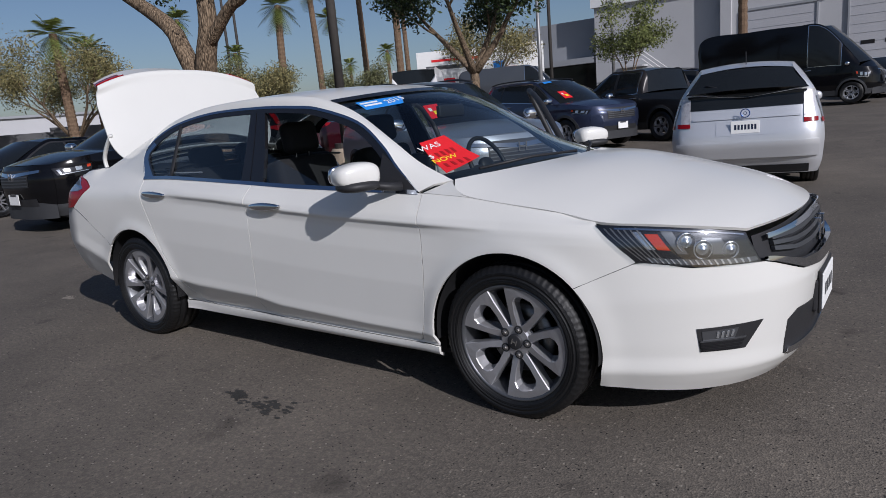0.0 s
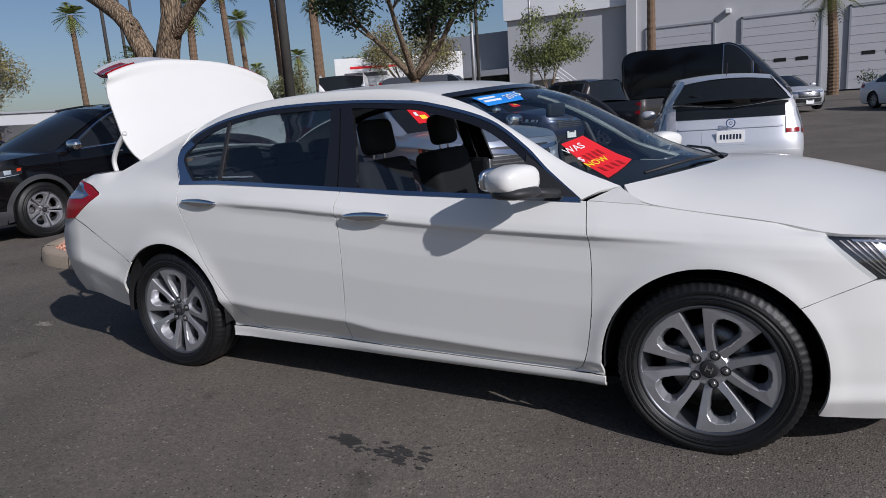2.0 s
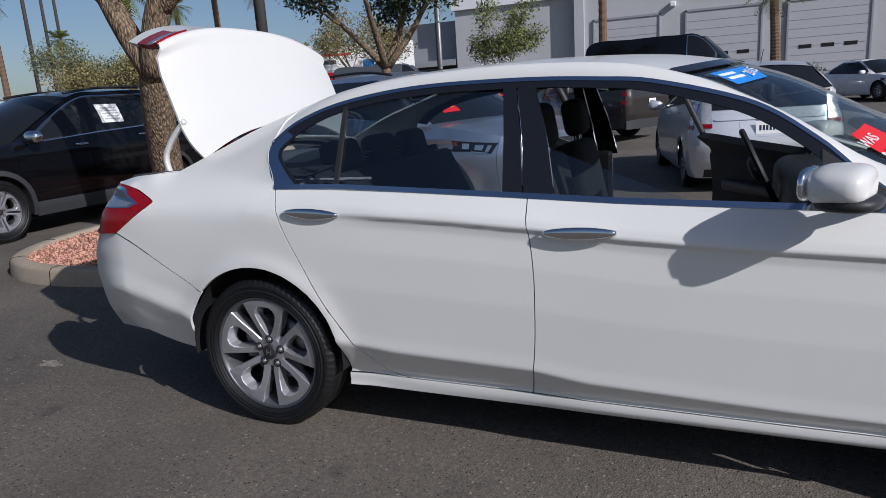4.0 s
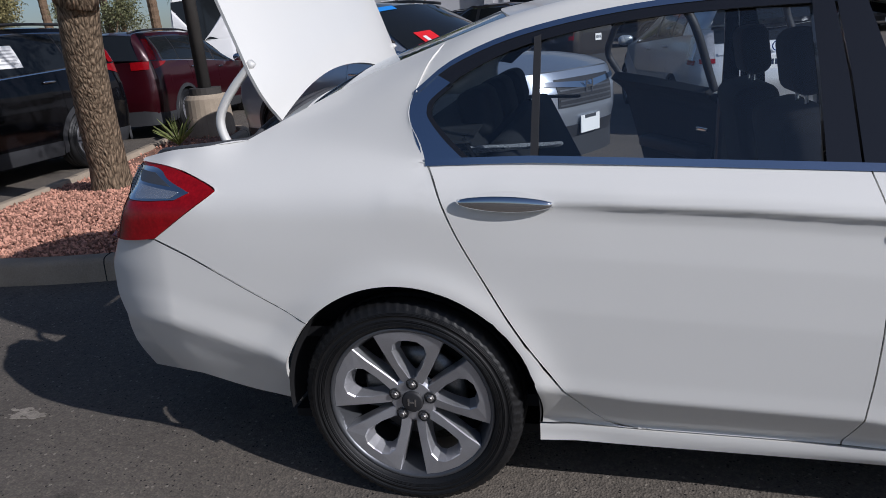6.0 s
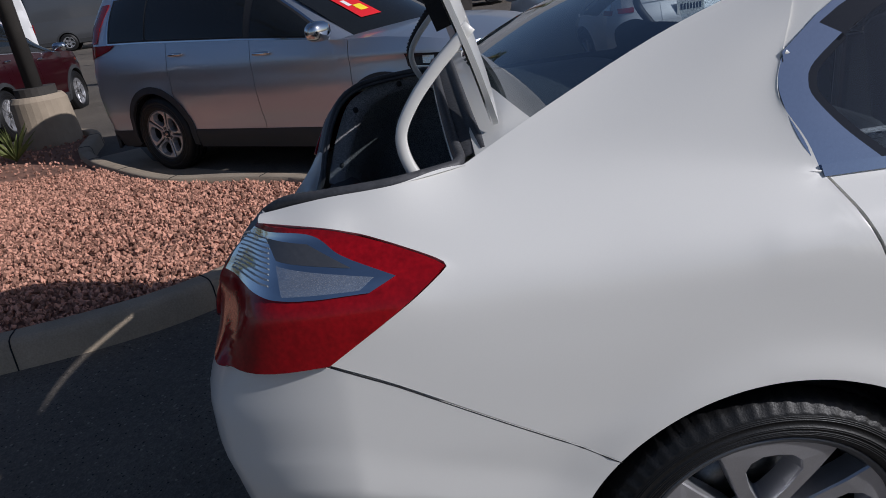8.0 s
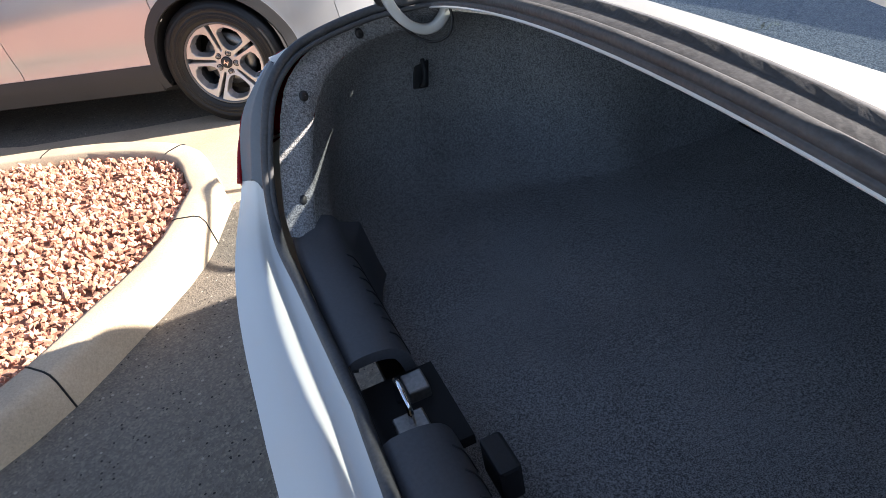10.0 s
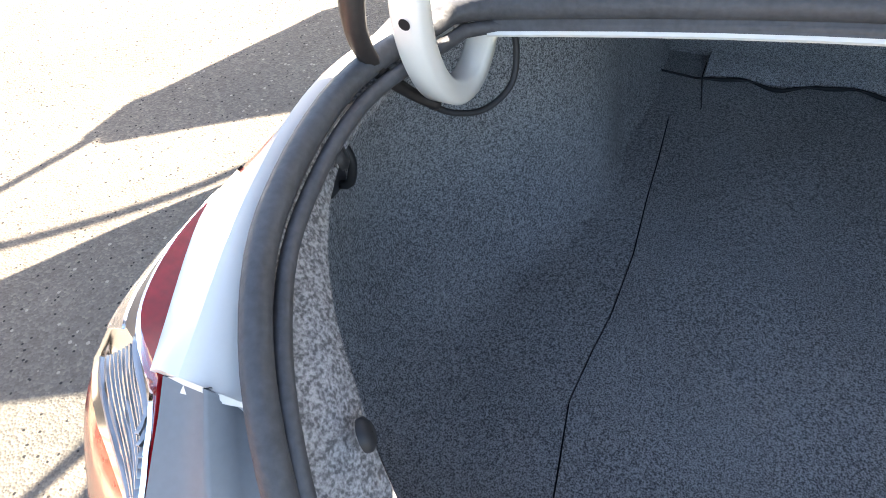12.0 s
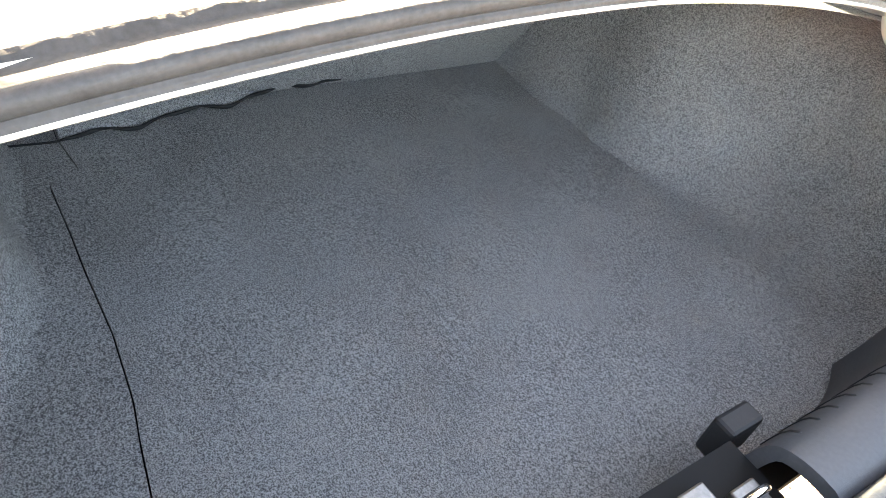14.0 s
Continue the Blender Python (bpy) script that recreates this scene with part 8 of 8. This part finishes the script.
def post(name, x, y, h, r, label, mt, arm=False):
    o = thing(name, label, "lamp post" if arm else "pole", pose(x, y, 0))
    solid("shaft", tube([(0, 0, -0.1), (0, 0, h * 0.5), (0, 0, h)], [r * 1.1, r, r * 0.75], 12), mt, o, smooth=True)
    if arm:
        solid("lamp_head", box(-0.6, -0.17, h - 0.05, 0.6, 0.17, h + 0.1, 0.03), mt, o)
    return o


for a, d, h in ((53.9, 70, 18.0), (52.6, 85, 21.0), (51.8, 85, 21.0), (26.4, 30, 11.0)):
    post("utility_pole", *bearing(a, d), h, 0.16 if d > 40 else 0.07, "tall dark pole at the edge of the car park", WOODPOLE)
post("sign_pole", *bearing(27.3, 24), 5.0, 0.07, "slim grey metal pole", POLE)
post("street_lamp", -11.3, 36.2, 10.0, 0.09, "slim grey metal lamp post", POLE, True)

# lamp post on its concrete base in the island
lp = thing("lot_lamp", "dark steel lamp post on a round concrete base", "lamp post", pose(-5.5, 6.82, 0.05))
solid("base", tube([(0, 0, -0.1), (0, 0, 0.08), (0, 0, 0.60), (0, 0, 0.66)], [0.36, 0.36, 0.33, 0.29], 28), CONCRETE, lp, "pale concrete base", smooth=False)
solid("base_plate", tube([(0, 0, 0.66), (0, 0, 0.76)], [0.24, 0.24], 20), WOODPOLE, lp)
solid("shaft", tube([(0, 0, 0.76), (0, 0, 7.0)], [0.098, 0.085], 12), WOODPOLE, lp, smooth=True)
solid("lamp_head", box(-0.4, -0.15, 6.95, 0.4, 0.15, 7.08, 0.03), WOODPOLE, lp)
v, f = [], []
for i in range(46):
    a, el, L = rng.uniform(0, 6.28), rng.uniform(0.7, 1.5), rng.uniform(0.25, 0.5)
    d = np.array((math.cos(a) * math.cos(el), math.sin(a) * math.cos(el), math.sin(el)))
    s = np.array((-math.sin(a), math.cos(a), 0)) * 0.008
    k = len(v)
    v += [-s, s, d * L * 0.6 + s, d * L + np.array((math.cos(a), math.sin(a), -0.3)) * 0.05, d * L * 0.6 - s]
    f.append((k, k + 1, k + 2, k + 3, k + 4))
tagged(part("grass_tuft", mesh_of("grass_tuft", v, f, False), mat("yucca_leaf", (0.16, 0.19, 0.06), 0.6, island=0.6), None, m=pose(-5.37, 5.75, 0.1)), "tuft of thin green blades in the gravel", "plant")

# pale concrete apron between the island and the silver wagon
edge = [(-0.72, 3.10), (-0.77, 2.92), (-0.74, 2.76), (-0.86, 2.62), (-0.90, 2.45), (-1.02, 2.30), (-1.1, 2.25)]
far_side = [(-1.15, 2.78), (-1.55, 3.20), (-2.2, 3.55), (-2.72, 3.74), (-3.05, 3.99), (-3.5, 4.45), (-4.0, 5.02), (-4.5, 5.8)]
outer = [(-4.1, 6.1), (-3.6, 5.2), (-3.0, 4.6), (-2.2, 4.0), (-1.5, 3.7), (-0.95, 3.5)]
apron = [np.array(p) for p in polyline(edge, 60)]
apron = [(p[0] + 0.018 * noise.noise(Vector((p[0] * 30, p[1] * 30, 0))), p[1] + 0.018 * noise.noise(Vector((p[0] * 30, p[1] * 30, 7)))) for p in apron] + far_side + outer
tagged(solid("concrete_apron", prism(apron, -0.02, 0.006, "z"), mat("apron_concrete", (0.33, 0.265, 0.195), 0.9, 0, 0.22, 3, 90, 0.4, 120)), "pale concrete apron beside the island", "pavement", kind="structure")

# warehouse
WALL = mat("white_stucco", (0.47, 0.47, 0.48), 0.9, 0, 0.08, 0.5, 20, 0.2, 30)
WALL_GREY = mat("grey_stucco", (0.30, 0.31, 0.33), 0.9, 0, 0.1, 0.5, 20, 0.2, 30)
DOOR_M = mat("roller_door", (0.45, 0.45, 0.47), 0.6, 0, 0.06, 0.6, 10)
wh = thing("warehouse", "long white warehouse with roller doors", "building", pose(0, 0, 1.0))
solid("wall", box(-8.7, 52, 0, 45, 75, 11.5), WALL, wh, "white stucco wall")
solid("wall", box(-19.3, 52.6, 0, -8.7, 75, 7.6), WALL, wh)
solid("wall", box(-26.5, 54, 0, -19.3, 75, 7.0), WALL_GREY, wh, "grey stucco wall")
# sunlight on the upper band is put in as a paler colour than the wall
solid("parapet", box(-19.5, 52.3, 7.6, -8.5, 75.2, 9.6), mat("sunlit_parapet", (0.8, 0.8, 0.8), 0.8, 0, 0.05, 0.5), wh)
solid("pilaster", box(-8.95, 51.7, 0, -8.2, 52, 11.5), WALL, wh)
solid("glazing", box(-26.0, 53.8, 0, -19.6, 54, 3.2), GLASS_DARK, wh)
solid("canopy", box(-26.3, 52.6, 3.2, -19.5, 54, 3.7), WALL_GREY, wh)
for x0, x1 in ((-7.4, -2.6), (-0.6, 4.4), (6.2, 11.2), (13.2, 18.2), (20, 25)):
    d = solid("roller_door", box(x0, 51.92, 0, x1, 52, 5.5), DOOR_M, wh, "white sectional roller door")
    for k in range(1, 9):
        solid("joint", box(x0 + 0.03, 51.905, 0.6 * k, x1 - 0.03, 51.92, 0.6 * k + 0.02), WALL_GREY, d)
    for k in range(3):
        solid("vent", box(x0 + 0.7 + 1.4 * k, 51.90, 2.25, x0 + 1.5 + 1.4 * k, 51.92, 2.5), DARK, d)
    for a, b in ((x0 - 0.12, x0), (x1, x1 + 0.12)):
        solid("jamb", box(a, 51.85, 0, b, 52, 5.62), WALL_GREY, d)
    solid("lintel", box(x0 - 0.12, 51.85, 5.5, x1 + 0.12, 52, 5.66), WALL_GREY, d)
for x in (-1.6, 12.2):
    solid("wall_lamp", box(x - 0.2, 51.6, 6.0, x + 0.2, 52, 6.35, 0.05), PAPER, wh)
st = solid("outside_stair", box(-17.2, 51.2, 2.4, -14.8, 52.6, 2.55), WALL, wh, "white outside stair")
for k in range(10):
    solid("step", box(-14.8 + 0.3 * k, 51.2, 2.4 - 0.24 * (k + 1), -14.5 + 0.3 * k, 52.6, 2.48 - 0.24 * (k + 1)), WALL, st)
for z in (2.95, 3.3, 3.65):
    solid("rail", tube([(-17.2, 51.2, z), (-14.8, 51.2, z), (-11.9, 51.2, z - 2.3)], 0.035, 6), PAPER, st)
# far boundary: low wall, roofs and hills
HILL = mat("hazy_hills", (0.34, 0.33, 0.36), 1.0, 0, 0.2, 0.004, 0.03)
hv = []
for i in range(81):
    a = math.radians(20 + 110 * i / 80)
    h = 26 + 14 * noise.noise(Vector((i * 0.13, 0, 0))) + 6 * noise.noise(Vector((i * 0.5, 3, 0)))
    hv += [(-860 * math.sin(a), 860 * math.cos(a), -2), (-860 * math.sin(a), 860 * math.cos(a), max(4, h))]
tagged(part("hill_backdrop", mesh_of("hill_backdrop", hv, [(2 * i, 2 * i + 2, 2 * i + 3, 2 * i + 1) for i in range(80)]), HILL), "low hazy hills on the horizon", "hills", kind="structure")
fence = thing("boundary_wall", "long low dark wall at the car park edge", "wall", kind="structure")
FENCE_M = mat("dark_slat_fence", (0.10, 0.10, 0.105), 0.8, vary=0.25, scale=2)
fp_ = [bearing(a, d) for a, d in ((112, 45), (95, 44), (80, 44), (66, 46), (55, 52), (47, 62), (40, 75), (34, 85))]
for a, b in zip(fp_, fp_[1:]):
    L = math.hypot(b[0] - a[0], b[1] - a[1])
    m = Matrix.Translation((a[0], a[1], min(rise(*a), rise(*b)) - 0.1)) @ Matrix.Rotation(math.atan2(b[1] - a[1], b[0] - a[0]), 4, "Z")
    solid("wall_panel", box(0, -0.1, 0, L, 0.1, 1.9), FENCE_M, fence, m=m)
for i, (a, d, w, h) in enumerate(((98, 75, 40, 3.2), (75, 90, 40, 3.4), (58, 110, 60, 3.6), (46, 130, 60, 3.6), (36, 120, 50, 3.4))):
    x, y = bearing(a, d)
    o = thing("far_shed", "low pale flat-roofed building far behind the car park", "building", pose(x, y, 0, 0, 0, a))
    solid("wall", box(-w / 2, -5, 0, w / 2, 5, h), WALL, o)
    solid("roof", box(-w / 2 - 0.3, -5.3, h, w / 2 + 0.3, 5.3, h + 0.25), WALL_GREY, o)
# printed banner wall beyond the parked cars
sg = thing("banner_wall", "white banner wall with red and blue print", "sign", pose(-20.2, 35.4, 0, 0, 0, 29))
solid("panel", box(-4.2, -0.1, 0.9, 4.2, 0.1, 4.4, 0.02), PAPER, sg)
for k, (x0, x1, z0, z1, mt) in enumerate(((-3.8, -2.9, 2.0, 2.5, WALL_GREY), (-2.6, -1.7, 2.0, 2.6, RED_TAG), (-1.4, -0.9, 1.9, 2.7, RED_TAG), (-0.4, 0.5, 2.1, 2.5, WALL_GREY), (0.9, 1.6, 1.5, 3.4, BLUE_TAG), (1.8, 2.4, 1.7, 3.0, RED_TAG), (2.7, 3.6, 1.4, 2.4, BLUE_TAG), (-3.6, -0.8, 3.2, 3.45, FENCE_M), (-3.2, 0.2, 3.7, 3.85, RED_TAG))):
    solid("print_bar", box(x0, -0.115, z0, x1, -0.1, z1), mt, sg)
# hedge by the warehouse
HEDGE = leaf_cloud([(6 + 0.35 * i, 36.2 + rng.uniform(-0.3, 0.3), rise(20, 36) + rng.uniform(0.3, 1.3)) for i in range(90)], 0.5, 9000, 0.07, 91)
hd = part("hedge", mesh_of("hedge", *HEDGE, smooth=False), LEAF_DARK)
tagged(hd, "clipped dark green hedge by the warehouse", "hedge", kind="stuff")
